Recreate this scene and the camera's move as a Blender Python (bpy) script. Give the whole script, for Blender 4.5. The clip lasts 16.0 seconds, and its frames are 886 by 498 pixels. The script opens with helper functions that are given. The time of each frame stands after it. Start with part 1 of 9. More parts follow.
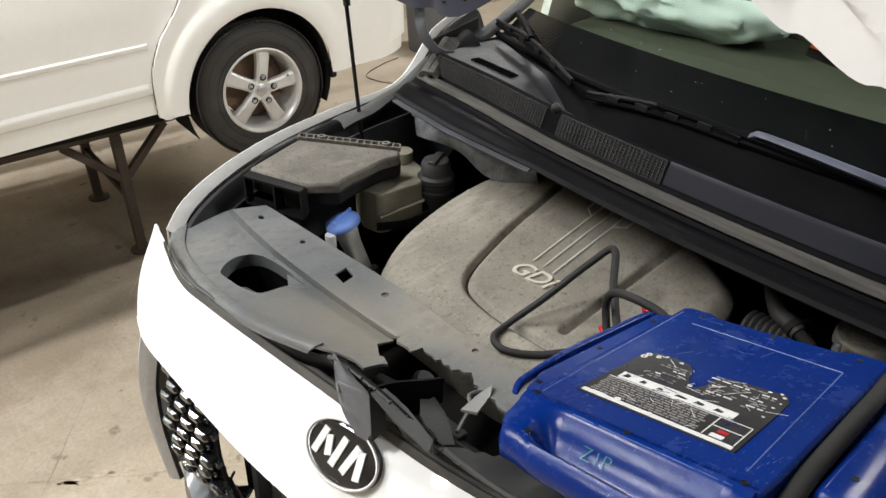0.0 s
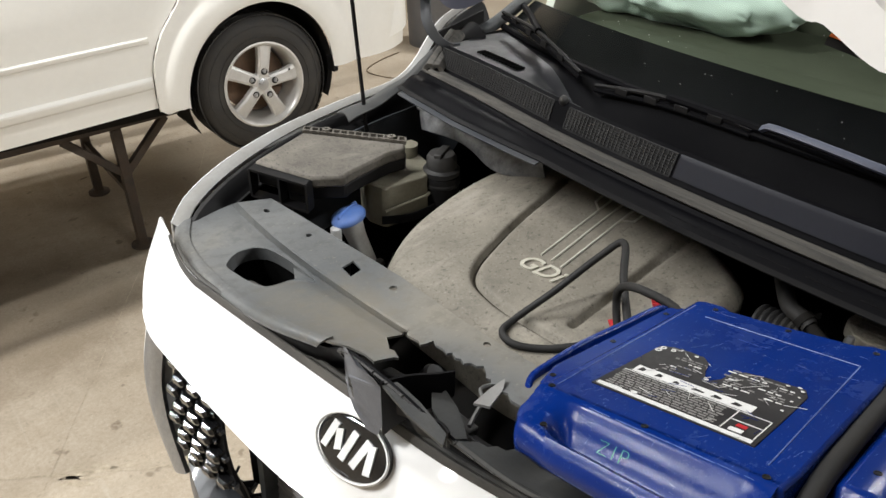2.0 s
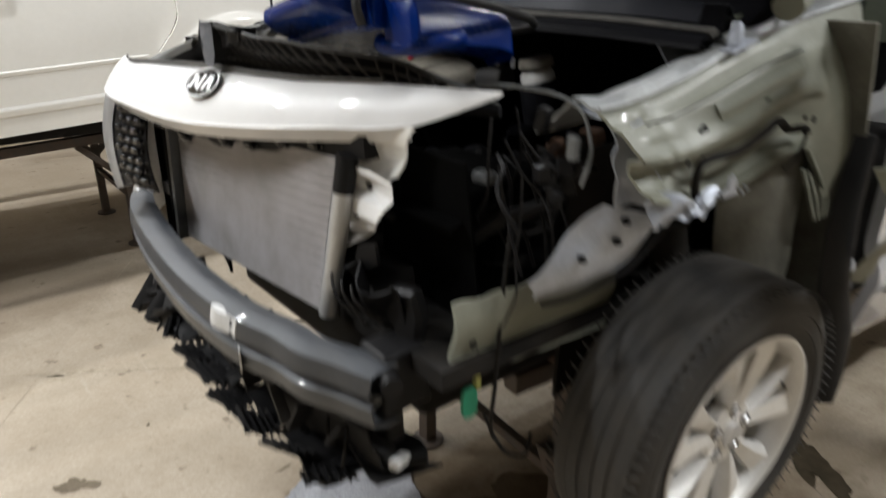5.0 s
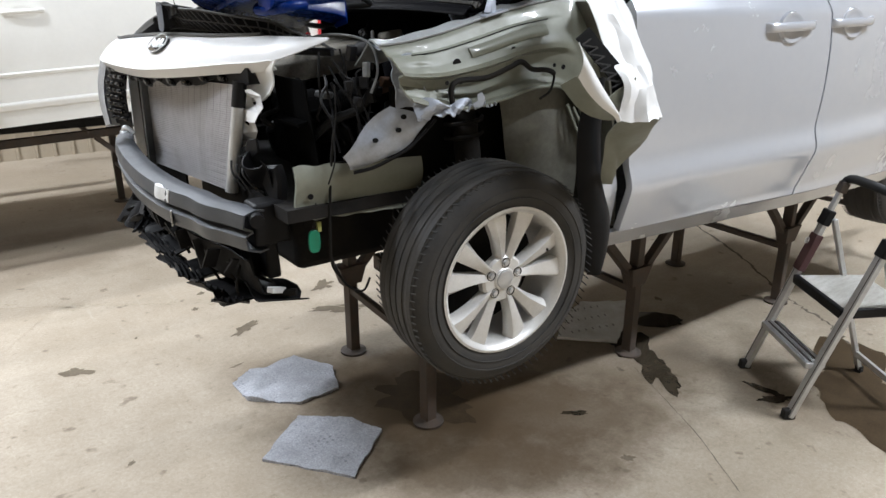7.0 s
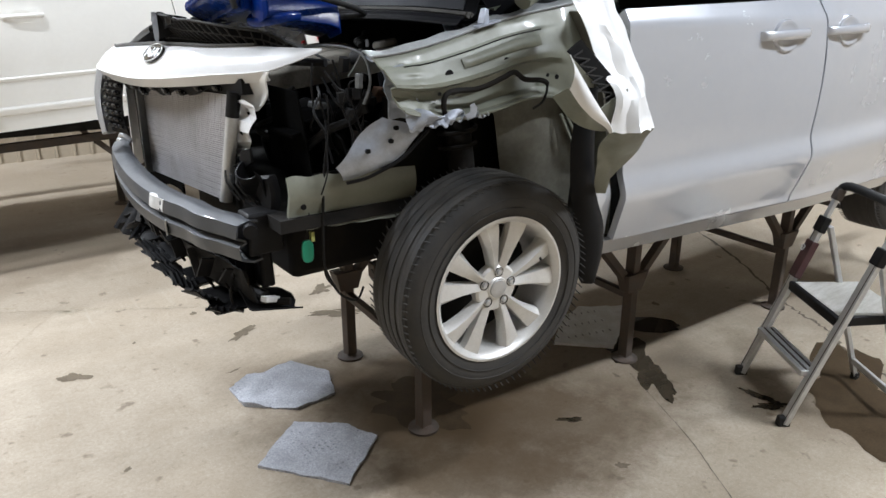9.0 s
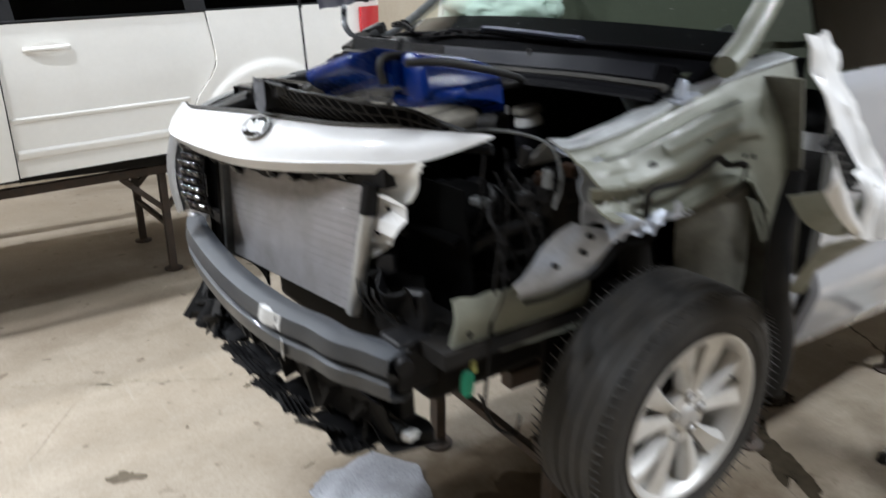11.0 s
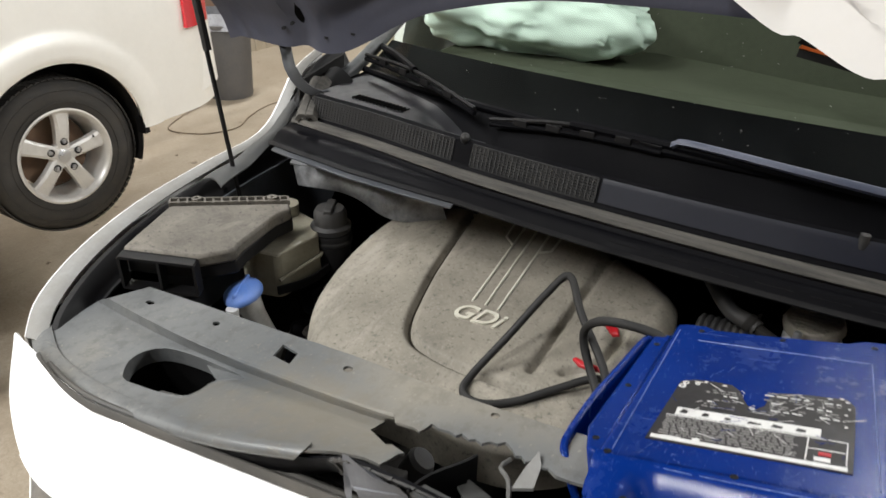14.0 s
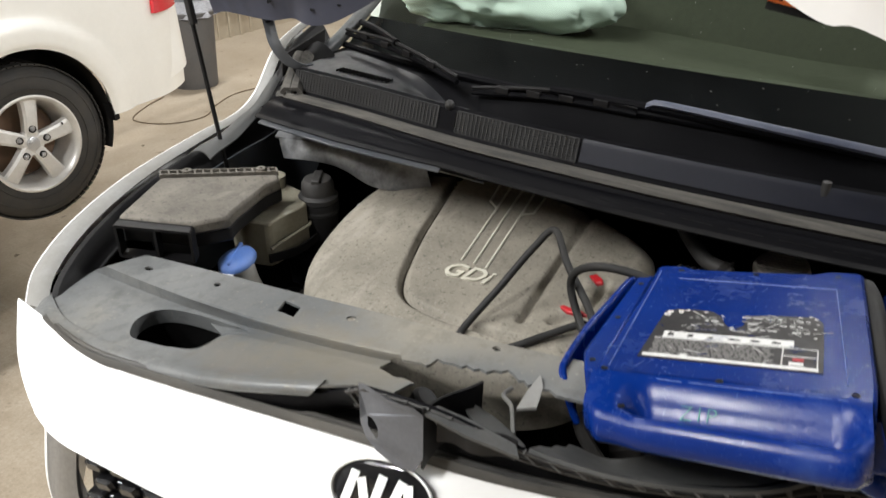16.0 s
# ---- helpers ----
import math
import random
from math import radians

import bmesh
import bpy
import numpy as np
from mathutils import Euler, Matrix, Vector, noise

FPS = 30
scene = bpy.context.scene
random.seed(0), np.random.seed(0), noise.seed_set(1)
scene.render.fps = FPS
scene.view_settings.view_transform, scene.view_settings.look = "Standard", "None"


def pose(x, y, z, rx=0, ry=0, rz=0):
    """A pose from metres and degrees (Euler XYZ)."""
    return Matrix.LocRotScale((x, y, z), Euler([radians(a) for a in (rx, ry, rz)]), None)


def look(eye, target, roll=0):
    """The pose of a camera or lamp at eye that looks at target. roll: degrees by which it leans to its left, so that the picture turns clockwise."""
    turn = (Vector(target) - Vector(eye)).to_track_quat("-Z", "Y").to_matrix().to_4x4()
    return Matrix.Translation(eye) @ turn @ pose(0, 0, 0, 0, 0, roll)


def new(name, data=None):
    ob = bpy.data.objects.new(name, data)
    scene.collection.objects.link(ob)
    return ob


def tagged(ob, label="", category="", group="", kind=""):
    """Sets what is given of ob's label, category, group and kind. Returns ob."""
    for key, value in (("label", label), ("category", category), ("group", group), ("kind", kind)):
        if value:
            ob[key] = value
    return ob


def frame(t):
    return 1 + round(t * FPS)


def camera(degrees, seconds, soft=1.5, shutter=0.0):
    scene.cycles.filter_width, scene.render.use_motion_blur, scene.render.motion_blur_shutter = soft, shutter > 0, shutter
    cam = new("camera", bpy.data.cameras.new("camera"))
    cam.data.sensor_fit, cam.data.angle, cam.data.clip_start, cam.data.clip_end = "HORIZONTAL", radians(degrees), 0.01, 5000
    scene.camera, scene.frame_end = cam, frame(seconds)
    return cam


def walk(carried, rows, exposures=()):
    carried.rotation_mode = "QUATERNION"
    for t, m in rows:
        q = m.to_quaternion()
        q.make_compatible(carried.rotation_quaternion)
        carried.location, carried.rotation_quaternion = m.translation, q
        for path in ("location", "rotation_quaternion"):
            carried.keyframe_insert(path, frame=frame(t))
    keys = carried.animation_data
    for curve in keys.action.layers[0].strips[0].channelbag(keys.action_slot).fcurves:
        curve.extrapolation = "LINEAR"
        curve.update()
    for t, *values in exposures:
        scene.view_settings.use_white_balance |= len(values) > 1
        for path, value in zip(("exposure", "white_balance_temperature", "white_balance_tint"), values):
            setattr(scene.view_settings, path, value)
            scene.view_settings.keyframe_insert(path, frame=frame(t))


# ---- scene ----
cam = camera(64.7, 16.0, shutter=0.6)
PATH = [
    (0, (-1.028, -0.529, 2.261), (0.059, 0.761, 1.187), 1.3),
    (0.5, (-1.03, -0.53, 2.264), (0.056, 0.758, 1.186), 1.3),
    (1, (-1.029, -0.532, 2.263), (0.057, 0.755, 1.183), 1.3),
    (1.5, (-1.033, -0.521, 2.253), (0.053, 0.764, 1.172), 1.3),
    (2, (-1.036, -0.515, 2.252), (0.049, 0.768, 1.168), 1.4),
    (2.5, (-1.04, -0.517, 2.255), (0.045, 0.766, 1.171), 1.4),
    (3, (-1.041, -0.521, 2.257), (0.046, 0.761, 1.172), 1.4),
    (3.5, (-1.048, -0.586, 2.271), (0.038, 0.699, 1.19), 1.4),
    (4, (-1.069, -0.773, 2.272), (0.01, 0.518, 1.191), 1.2),
    (4.5, (-1.128, -1.166, 2.109), (-0.042, 0.215, 1.153), 0.6),
    (5, (-1.304, -1.581, 1.82), (-0.153, -0.134, 1.059), 0.2),
    (5.2, (-1.36, -1.738, 1.746), (-0.207, -0.283, 1.003), 0.2),
    (7.3, (-1.409, -2.594, 1.698), (-0.305, -1.064, 1.033), -0.1),
    (7.5, (-1.406, -2.588, 1.703), (-0.306, -1.057, 1.037), -0.1),
    (8, (-1.363, -2.601, 1.702), (-0.262, -1.067, 1.041), -0.1),
    (8.2, (-1.356, -2.603, 1.71), (-0.257, -1.07, 1.045), -0.1),
    (10.5, (-1.479, -2.278, 1.802), (-0.351, -0.767, 1.134), -0.0),
    (11, (-1.492, -1.87, 1.895), (-0.357, -0.365, 1.227), -0.0),
    (11.5, (-1.333, -1.342, 2.027), (-0.189, 0.154, 1.356), 0.2),
    (12, (-1.241, -0.906, 2.101), (-0.066, 0.577, 1.454), 1.0),
    (12.5, (-1.175, -0.631, 2.139), (0.066, 0.759, 1.413), 0.2),
    (13, (-1.067, -0.441, 2.171), (0.26, 0.762, 1.28), 1.1),
    (13.5, (-1.042, -0.342, 2.202), (0.378, 0.705, 1.261), 1.2),
    (14, (-1.09, -0.302, 2.221), (0.381, 0.633, 1.242), 1.4),
    (14.5, (-1.12, -0.303, 2.232), (0.362, 0.588, 1.228), 1.5),
    (15, (-1.135, -0.302, 2.238), (0.355, 0.571, 1.229), 1.4),
    (15.5, (-1.146, -0.29, 2.234), (0.355, 0.568, 1.23), 1.5),
    (16, (-1.174, -0.307, 2.2), (0.335, 0.541, 1.2), 1.5),
]
EXPOSURE = [(0, 0.27, 6500, 10), (3.5, 0.24, 6500, 10), (5, 0.08, 6350, 10), (7.3, 0.48, 5880, 10), (8.2, 0.46, 5880, 10), (10.5, 0.28, 5880, 10), (11.5, 0.10, 6020, 10), (12.2, -0.15, 6500, 10), (13.0, -0.08, 6450, 10), (13.6, 0.18, 6500, 10), (14.2, 0.36, 6530, 10), (16, 0.42, 6530, 10)]
walk(cam, [(t, look(eye, target, roll)) for t, eye, target, roll in PATH], EXPOSURE)

from mathutils.geometry import tessellate_polygon

# ---- light ----
world = bpy.data.worlds.new("hall")
world.use_nodes = True
world.node_tree.nodes["Background"].inputs[0].default_value = (0.9, 0.95, 1.0, 1)
world.node_tree.nodes["Background"].inputs[1].default_value = 0.02
scene.world = world
CEILING = 5.2
LAMPS = [(-2.4, -1.6, 0.06), (-3.5, 1.1, 0.80), (-4.6, 3.0, 0.95), (-1.6, 2.9, 0.75), (-2.4, 4.6, 1.05), (4.4, 5.2, 1.0), (1.1, -3.3, 0.55), (3.6, -3.6, 1.5), (5.2, 0.4, 0.6)]
LAMP_POWER = 188.0


# ---- materials ----
def nodes_of(name):
    m = bpy.data.materials.new(name)
    m.use_nodes = True
    nt = m.node_tree
    return m, nt, nt.nodes["Principled BSDF"]


def noise_node(nt, scale, detail=6, rough=0.6, stretch=None, space="Object"):
    tc = nt.nodes.new("ShaderNodeTexCoord")
    n = nt.nodes.new("ShaderNodeTexNoise")
    n.inputs["Scale"].default_value, n.inputs["Detail"].default_value, n.inputs["Roughness"].default_value = scale, detail, rough
    if stretch:
        mp = nt.nodes.new("ShaderNodeMapping")
        mp.inputs["Scale"].default_value = stretch
        nt.links.new(tc.outputs[space], mp.inputs[0])
        nt.links.new(mp.outputs[0], n.inputs["Vector"])
    else:
        nt.links.new(tc.outputs[space], n.inputs["Vector"])
    return n.outputs["Fac"]


def ramp(nt, fac, stops):
    r = nt.nodes.new("ShaderNodeValToRGB")
    e = r.color_ramp.elements
    while len(e) < len(stops):
        e.new(0.5)
    for el, (p, c) in zip(e, stops):
        el.position = p
        el.color = (*c, 1) if len(c) == 3 else c
    nt.links.new(fac, r.inputs[0])
    return r.outputs[0]


def mixed(nt, fac, a, b):
    m = nt.nodes.new("ShaderNodeMix")
    m.data_type = "RGBA"
    for sock, v in ((m.inputs[0], fac), (m.inputs[6], a), (m.inputs[7], b)):
        if isinstance(v, (int, float)):
            sock.default_value = v
        elif isinstance(v, tuple):
            sock.default_value = (*v, 1)
        else:
            nt.links.new(v, sock)
    return m.outputs[2]


def mat(name, colour, rough=0.5, metal=0.0, dirt=None, dirt_amount=0.5, scale=6.0, grain=0.06, bump=0.0, bump_scale=200.0, coat=0.0, streak=None, spec=0.5):
    """A plain surface with grain at a fine scale and a patchy film of dirt or dust at a coarse one."""
    m, nt, b = nodes_of(name)
    dark = tuple(max(0.0, c * (1 - grain * 2)) for c in colour)
    light = tuple(min(1.0, c * (1 + grain)) for c in colour)
    fine = ramp(nt, noise_node(nt, scale * 14, 4, 0.7), [(0.3, dark), (0.7, light)])
    col = fine
    if dirt:
        patch = noise_node(nt, scale, 8, 0.68, streak)
        f = ramp(nt, patch, [(0.35, (0, 0, 0)), (0.72, (dirt_amount,) * 3)])
        col = mixed(nt, f, fine, dirt)
        rr = ramp(nt, patch, [(0.3, (rough,) * 3), (0.75, (min(1.0, rough + 0.35),) * 3)])
    else:
        rr = ramp(nt, noise_node(nt, scale * 2, 6, 0.65), [(0.3, (max(0.02, rough * 0.85),) * 3), (0.7, (min(1.0, rough * 1.2),) * 3)])
    nt.links.new(col, b.inputs["Base Color"])
    nt.links.new(rr, b.inputs["Roughness"])
    b.inputs["Metallic"].default_value = metal
    b.inputs["Coat Weight"].default_value = coat
    b.inputs["Coat Roughness"].default_value = 0.05
    b.inputs["Specular IOR Level"].default_value = spec
    if bump:
        bp = nt.nodes.new("ShaderNodeBump")
        bp.inputs["Strength"].default_value, bp.inputs["Distance"].default_value = bump, 0.002
        nt.links.new(noise_node(nt, bump_scale, 5, 0.7), bp.inputs["Height"])
        nt.links.new(bp.outputs[0], b.inputs["Normal"])
    return m


M_WHITE = mat("white_paint", (0.80, 0.80, 0.80), 0.28, coat=0.6, dirt=(0.62, 0.60, 0.56), dirt_amount=0.25, scale=3, grain=0.01)
M_CREAM = mat("warm_white_paint", (0.81, 0.795, 0.75), 0.26, coat=0.6, dirt=(0.60, 0.575, 0.52), dirt_amount=0.22, scale=2.5, grain=0.01)
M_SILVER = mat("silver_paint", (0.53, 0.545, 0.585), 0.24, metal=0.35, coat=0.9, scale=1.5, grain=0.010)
M_BLOTCHED = mat("dark_blotched_undercoat", (0.17, 0.165, 0.132), 0.5, dirt=(0.040, 0.034, 0.026), dirt_amount=0.85, scale=4, grain=0.08)
M_PRIMER = mat("undercoat", (0.215, 0.225, 0.182), 0.3, dirt=(0.13, 0.122, 0.092), dirt_amount=0.55, scale=5, grain=0.03, coat=0.15)
M_BAREMETAL = mat("torn_panel", (0.50, 0.54, 0.62), 0.30, metal=0.45, dirt=(0.22, 0.225, 0.24), dirt_amount=0.7, scale=9, grain=0.04)
M_PLASTIC = mat("dusty_black_plastic", (0.016, 0.017, 0.019), 0.42, dirt=(0.16, 0.14, 0.115), dirt_amount=0.22, scale=5, grain=0.1, bump=0.15, bump_scale=500, spec=0.3)
M_BLACK = mat("black_plastic", (0.005, 0.005, 0.006), 0.38, dirt=(0.028, 0.026, 0.024), dirt_amount=0.28, scale=8, grain=0.1, spec=0.2)
M_GLOSSBLACK = mat("gloss_black", (0.010, 0.010, 0.011), 0.12, coat=0.5, grain=0.05)
M_DARK = mat("grimy_dark", (0.008, 0.008, 0.008), 0.65, dirt=(0.04, 0.034, 0.028), dirt_amount=0.5, scale=9, grain=0.15, spec=0.15)
M_RUBBER = mat("rubber", (0.013, 0.013, 0.0135), 0.5, dirt=(0.036, 0.033, 0.029), dirt_amount=0.4, scale=7, grain=0.1, spec=0.3)
M_STRIP = mat("dusty_rubber_strip", (0.040, 0.039, 0.037), 0.7, dirt=(0.135, 0.126, 0.112), dirt_amount=0.8, scale=14, streak=(6, 0.25, 6), grain=0.12, spec=0.2)
M_TYRE = mat("tyre_rubber", (0.022, 0.0215, 0.021), 0.6, dirt=(0.085, 0.075, 0.062), dirt_amount=0.5, scale=9, grain=0.12, bump=0.3, bump_scale=300)
M_ALLOY = mat("alloy", (0.70, 0.69, 0.67), 0.28, metal=0.45, dirt=(0.38, 0.36, 0.32), dirt_amount=0.4, scale=9, grain=0.03)
M_BRAKE = mat("rusty_brake", (0.12, 0.08, 0.055), 0.7, metal=0.3, dirt=(0.25, 0.15, 0.09), dirt_amount=0.7, scale=14)
M_SATIN = mat("satin_chrome", (0.55, 0.56, 0.58), 0.3, metal=0.8, grain=0.03)
M_STEEL = mat("stand_steel", (0.055, 0.048, 0.042), 0.55, metal=0.2, dirt=(0.15, 0.10, 0.07), dirt_amount=0.55, scale=8, grain=0.12)
M_ALU = mat("aluminium", (0.62, 0.63, 0.64), 0.35, metal=0.7, dirt=(0.40, 0.38, 0.34), dirt_amount=0.5, scale=10, grain=0.04)
M_BEAM = mat("painted_beam", (0.044, 0.050, 0.060), 0.33, metal=0.15, dirt=(0.11, 0.105, 0.10), dirt_amount=0.4, scale=6, grain=0.06, coat=0.2)
# Stained plastic, its base also dimmed for the shade the tank stands in.
M_TANK = mat("stained_shaded_tank_plastic", (0.34, 0.32, 0.25), 0.35, dirt=(0.17, 0.15, 0.11), dirt_amount=0.7, scale=9, grain=0.06)
M_NECK = mat("white_filler_plastic", (0.62, 0.62, 0.60), 0.4, dirt=(0.40, 0.37, 0.31), dirt_amount=0.5, scale=12)
M_RESERVOIR = mat("translucent_plastic", (0.55, 0.54, 0.47), 0.4, dirt=(0.30, 0.27, 0.20), dirt_amount=0.7, scale=7, grain=0.04)
M_BLUECAP = mat("blue_cap", (0.10, 0.22, 0.62), 0.4, dirt=(0.35, 0.40, 0.55), dirt_amount=0.3, scale=20, grain=0.04)
M_BLUEWORN = mat("scuffed_blue_plastic", (0.10, 0.15, 0.36), 0.5, grain=0.2)
M_RED = mat("red_plastic", (0.36, 0.010, 0.016), 0.4, grain=0.05)
M_REDLENS = mat("red_lens", (0.55, 0.02, 0.03), 0.12, coat=0.6, grain=0.04)
M_LABEL = mat("black_label", (0.009, 0.008, 0.009), 0.35, dirt=(0.026, 0.022, 0.022), dirt_amount=0.5, scale=25)
M_PRINT = mat("white_print", (0.62, 0.62, 0.61), 0.5, grain=0.05)
M_GREYPRINT = mat("grey_print", (0.20, 0.195, 0.19), 0.5, grain=0.05)
M_GREEN = mat("green_plastic", (0.01, 0.22, 0.12), 0.4, grain=0.05)
M_YELLOW = mat("yellow_paint_marker", (0.36, 0.37, 0.11), 0.6, grain=0.1)
M_MINT = mat("mint_marker", (0.07, 0.36, 0.24), 0.6, grain=0.1)
M_ORANGE = mat("orange_label", (0.75, 0.16, 0.02), 0.5, grain=0.05)
M_AIRBAG = mat("airbag_fabric", (0.74, 0.86, 0.80), 0.8, grain=0.02, bump=0.3, bump_scale=60)
M_PADPALE = mat("printed_sheet", (0.78, 0.79, 0.79), 0.9, dirt=(0.42, 0.39, 0.33), dirt_amount=0.6, scale=9, grain=0.08, bump=0.3, bump_scale=60)
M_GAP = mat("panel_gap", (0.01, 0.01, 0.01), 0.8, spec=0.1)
M_PADGREY = mat("absorbent_pad", (0.46, 0.47, 0.51), 0.95, dirt=(0.27, 0.275, 0.29), dirt_amount=0.8, scale=10, grain=0.25)


def dimpled(m, pitch, depth, colour):
    """Rows of small pressed dimples."""
    nt = m.node_tree
    b = nt.nodes["Principled BSDF"]
    tc = nt.nodes.new("ShaderNodeTexCoord")
    vo = nt.nodes.new("ShaderNodeTexVoronoi")
    vo.inputs["Scale"].default_value, vo.inputs["Randomness"].default_value = 1 / pitch, 0.15
    nt.links.new(tc.outputs["Object"], vo.inputs["Vector"])
    dots = ramp(nt, vo.outputs["Distance"], [(0.12, (0.8,) * 3), (0.30, (0, 0, 0))])
    old = b.inputs["Base Color"].links[0].from_socket
    nt.links.new(mixed(nt, dots, old, colour), b.inputs["Base Color"])
    bp = nt.nodes.new("ShaderNodeBump")
    bp.invert = True
    bp.inputs["Strength"].default_value, bp.inputs["Distance"].default_value = 0.8, depth
    nt.links.new(dots, bp.inputs["Height"])
    nt.links.new(bp.outputs[0], b.inputs["Normal"])


dimpled(M_PADGREY, 0.026, 0.004, (0.20, 0.20, 0.215))
M_CARPET = mat("interior_dark", (0.022, 0.022, 0.023), 0.75, dirt=(0.06, 0.06, 0.05), dirt_amount=0.4, scale=6, spec=0.15)
M_DECK = mat("cowl_grey", (0.009, 0.0105, 0.018), 0.38, dirt=(0.026, 0.026, 0.032), dirt_amount=0.3, scale=6, spec=0.25)
M_COWL = mat("cowl_black", (0.003, 0.003, 0.004), 0.45, dirt=(0.007, 0.007, 0.008), dirt_amount=0.4, scale=8, spec=0.05)
M_SHELF = mat("shelf_grey", (0.011, 0.0115, 0.014), 0.40, dirt=(0.026, 0.026, 0.028), dirt_amount=0.5, scale=7, spec=0.3)
# Olive of the dash and backdrop includes the ceiling's reflection in the windscreen.
M_DASH = mat("olive_dash_and_reflection", (0.060, 0.066, 0.046), 0.6, dirt=(0.085, 0.088, 0.066), dirt_amount=0.4, scale=5, spec=0.2)
# Near-black colour holding the shade of holes and bay; also the black bonnet lining.
M_VOID = mat("shade_and_lining_black", (0.003, 0.003, 0.003), 0.9, spec=0.02)
M_CREVICE = mat("dark_brown_groove", (0.030, 0.026, 0.020), 0.9, dirt=(0.07, 0.06, 0.045), dirt_amount=0.7, scale=30, spec=0.1)
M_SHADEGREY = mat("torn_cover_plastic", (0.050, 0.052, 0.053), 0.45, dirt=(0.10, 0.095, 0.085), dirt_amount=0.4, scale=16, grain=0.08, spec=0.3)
M_BRACKET = mat("zinc_bracket", (0.115, 0.122, 0.140), 0.4, metal=0.2, dirt=(0.07, 0.07, 0.075), dirt_amount=0.5, scale=12, grain=0.06)
M_SHARD = mat("broken_plastic", (0.16, 0.16, 0.155), 0.5, dirt=(0.09, 0.08, 0.07), dirt_amount=0.5, scale=14)
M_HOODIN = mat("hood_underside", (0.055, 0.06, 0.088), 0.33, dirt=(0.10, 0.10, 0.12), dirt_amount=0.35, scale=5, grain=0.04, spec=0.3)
M_LEDGE = mat("dusty_painted_ledge", (0.20, 0.20, 0.195), 0.45, dirt=(0.13, 0.12, 0.10), dirt_amount=0.7, scale=8, grain=0.05)
M_TOWER = mat("strut_tower_paint", (0.22, 0.225, 0.235), 0.40, metal=0.25, dirt=(0.035, 0.034, 0.034), dirt_amount=0.95, scale=16, grain=0.06, coat=0.3)
M_RUST = mat("rusty_metal", (0.05, 0.028, 0.018), 0.8, metal=0.1, dirt=(0.11, 0.055, 0.028), dirt_amount=0.7, scale=16)
M_TRIM = mat("satin_trim", (0.40, 0.41, 0.43), 0.30, metal=0.85, dirt=(0.30, 0.29, 0.27), dirt_amount=0.4, scale=10, streak=(6, 6, 0.6), grain=0.05)
M_SEAL = mat("grey_rubber_seal", (0.050, 0.049, 0.047), 0.5, dirt=(0.13, 0.12, 0.105), dirt_amount=0.6, scale=10, streak=(3, 0.5, 3), grain=0.1, spec=0.3)
M_ARM = mat("blue_grey_arm", (0.075, 0.085, 0.125), 0.32, dirt=(0.12, 0.125, 0.15), dirt_amount=0.4, scale=12, grain=0.08)
M_NET = mat("dusty_inlet_mesh", (0.018, 0.018, 0.019), 0.5, dirt=(0.055, 0.054, 0.052), dirt_amount=0.45, scale=20, grain=0.1, spec=0.3)
M_TOPFLANGE = mat("pale_primer_flange", (0.36, 0.375, 0.385), 0.28, metal=0.3, dirt=(0.16, 0.155, 0.13), dirt_amount=0.7, scale=10, grain=0.05, coat=0.3)
M_MAROON = mat("maroon_sticker", (0.055, 0.016, 0.018), 0.4, dirt=(0.09, 0.05, 0.045), dirt_amount=0.4, scale=20, grain=0.1)
M_CAN = mat("trash_can_plastic", (0.10, 0.10, 0.105), 0.55, dirt=(0.2, 0.18, 0.16), dirt_amount=0.4, scale=4)
M_WALLTAN = mat("wall_panel_tan", (0.40, 0.35, 0.27), 0.5, dirt=(0.30, 0.24, 0.17), dirt_amount=0.6, scale=2, grain=0.04, streak=(1, 1, 0.25))
M_WALLBROWN = mat("wall_board_brown", (0.16, 0.10, 0.07), 0.7, dirt=(0.22, 0.17, 0.13), dirt_amount=0.5, scale=2)
M_CEIL = mat("ceiling_sheet", (0.045, 0.045, 0.044), 0.8, dirt=(0.06, 0.058, 0.055), dirt_amount=0.4, scale=1.5)
M_FIXTURE = mat("lamp_housing", (0.75, 0.75, 0.75), 0.5)
M_PALLET = mat("pale_board", (0.55, 0.54, 0.50), 0.7, dirt=(0.3, 0.27, 0.22), dirt_amount=0.6, scale=7, streak=(1, 5, 1))


def fin_metal():
    """Condenser core: fine level fins with grime that gathers low down in uneven blotches."""
    m, nt, b = nodes_of("condenser_fins")
    tc = nt.nodes.new("ShaderNodeTexCoord")
    patch = noise_node(nt, 7, 7, 0.7)
    col = ramp(nt, patch, [(0.35, (0.56, 0.545, 0.56)), (0.75, (0.36, 0.345, 0.33))])
    nt.links.new(col, b.inputs["Base Color"])
    b.inputs["Metallic"].default_value, b.inputs["Roughness"].default_value = 0.35, 0.5
    return m


M_FINS = fin_metal()


def glass(name, tint, clear, rough=0.02):
    m, nt, b = nodes_of(name)
    tr, gl, mx = nt.nodes.new("ShaderNodeBsdfTransparent"), nt.nodes.new("ShaderNodeBsdfGlossy"), nt.nodes.new("ShaderNodeMixShader")
    fr = nt.nodes.new("ShaderNodeFresnel")
    fr.inputs[0].default_value = 1.5
    tr.inputs[0].default_value = (*(c * clear for c in tint), 1)
    gl.inputs[1].default_value = rough
    nt.links.new(fr.outputs[0], mx.inputs[0])
    nt.links.new(tr.outputs[0], mx.inputs[1])
    nt.links.new(gl.outputs[0], mx.inputs[2])
    nt.links.new(mx.outputs[0], nt.nodes["Material Output"].inputs[0])
    return m


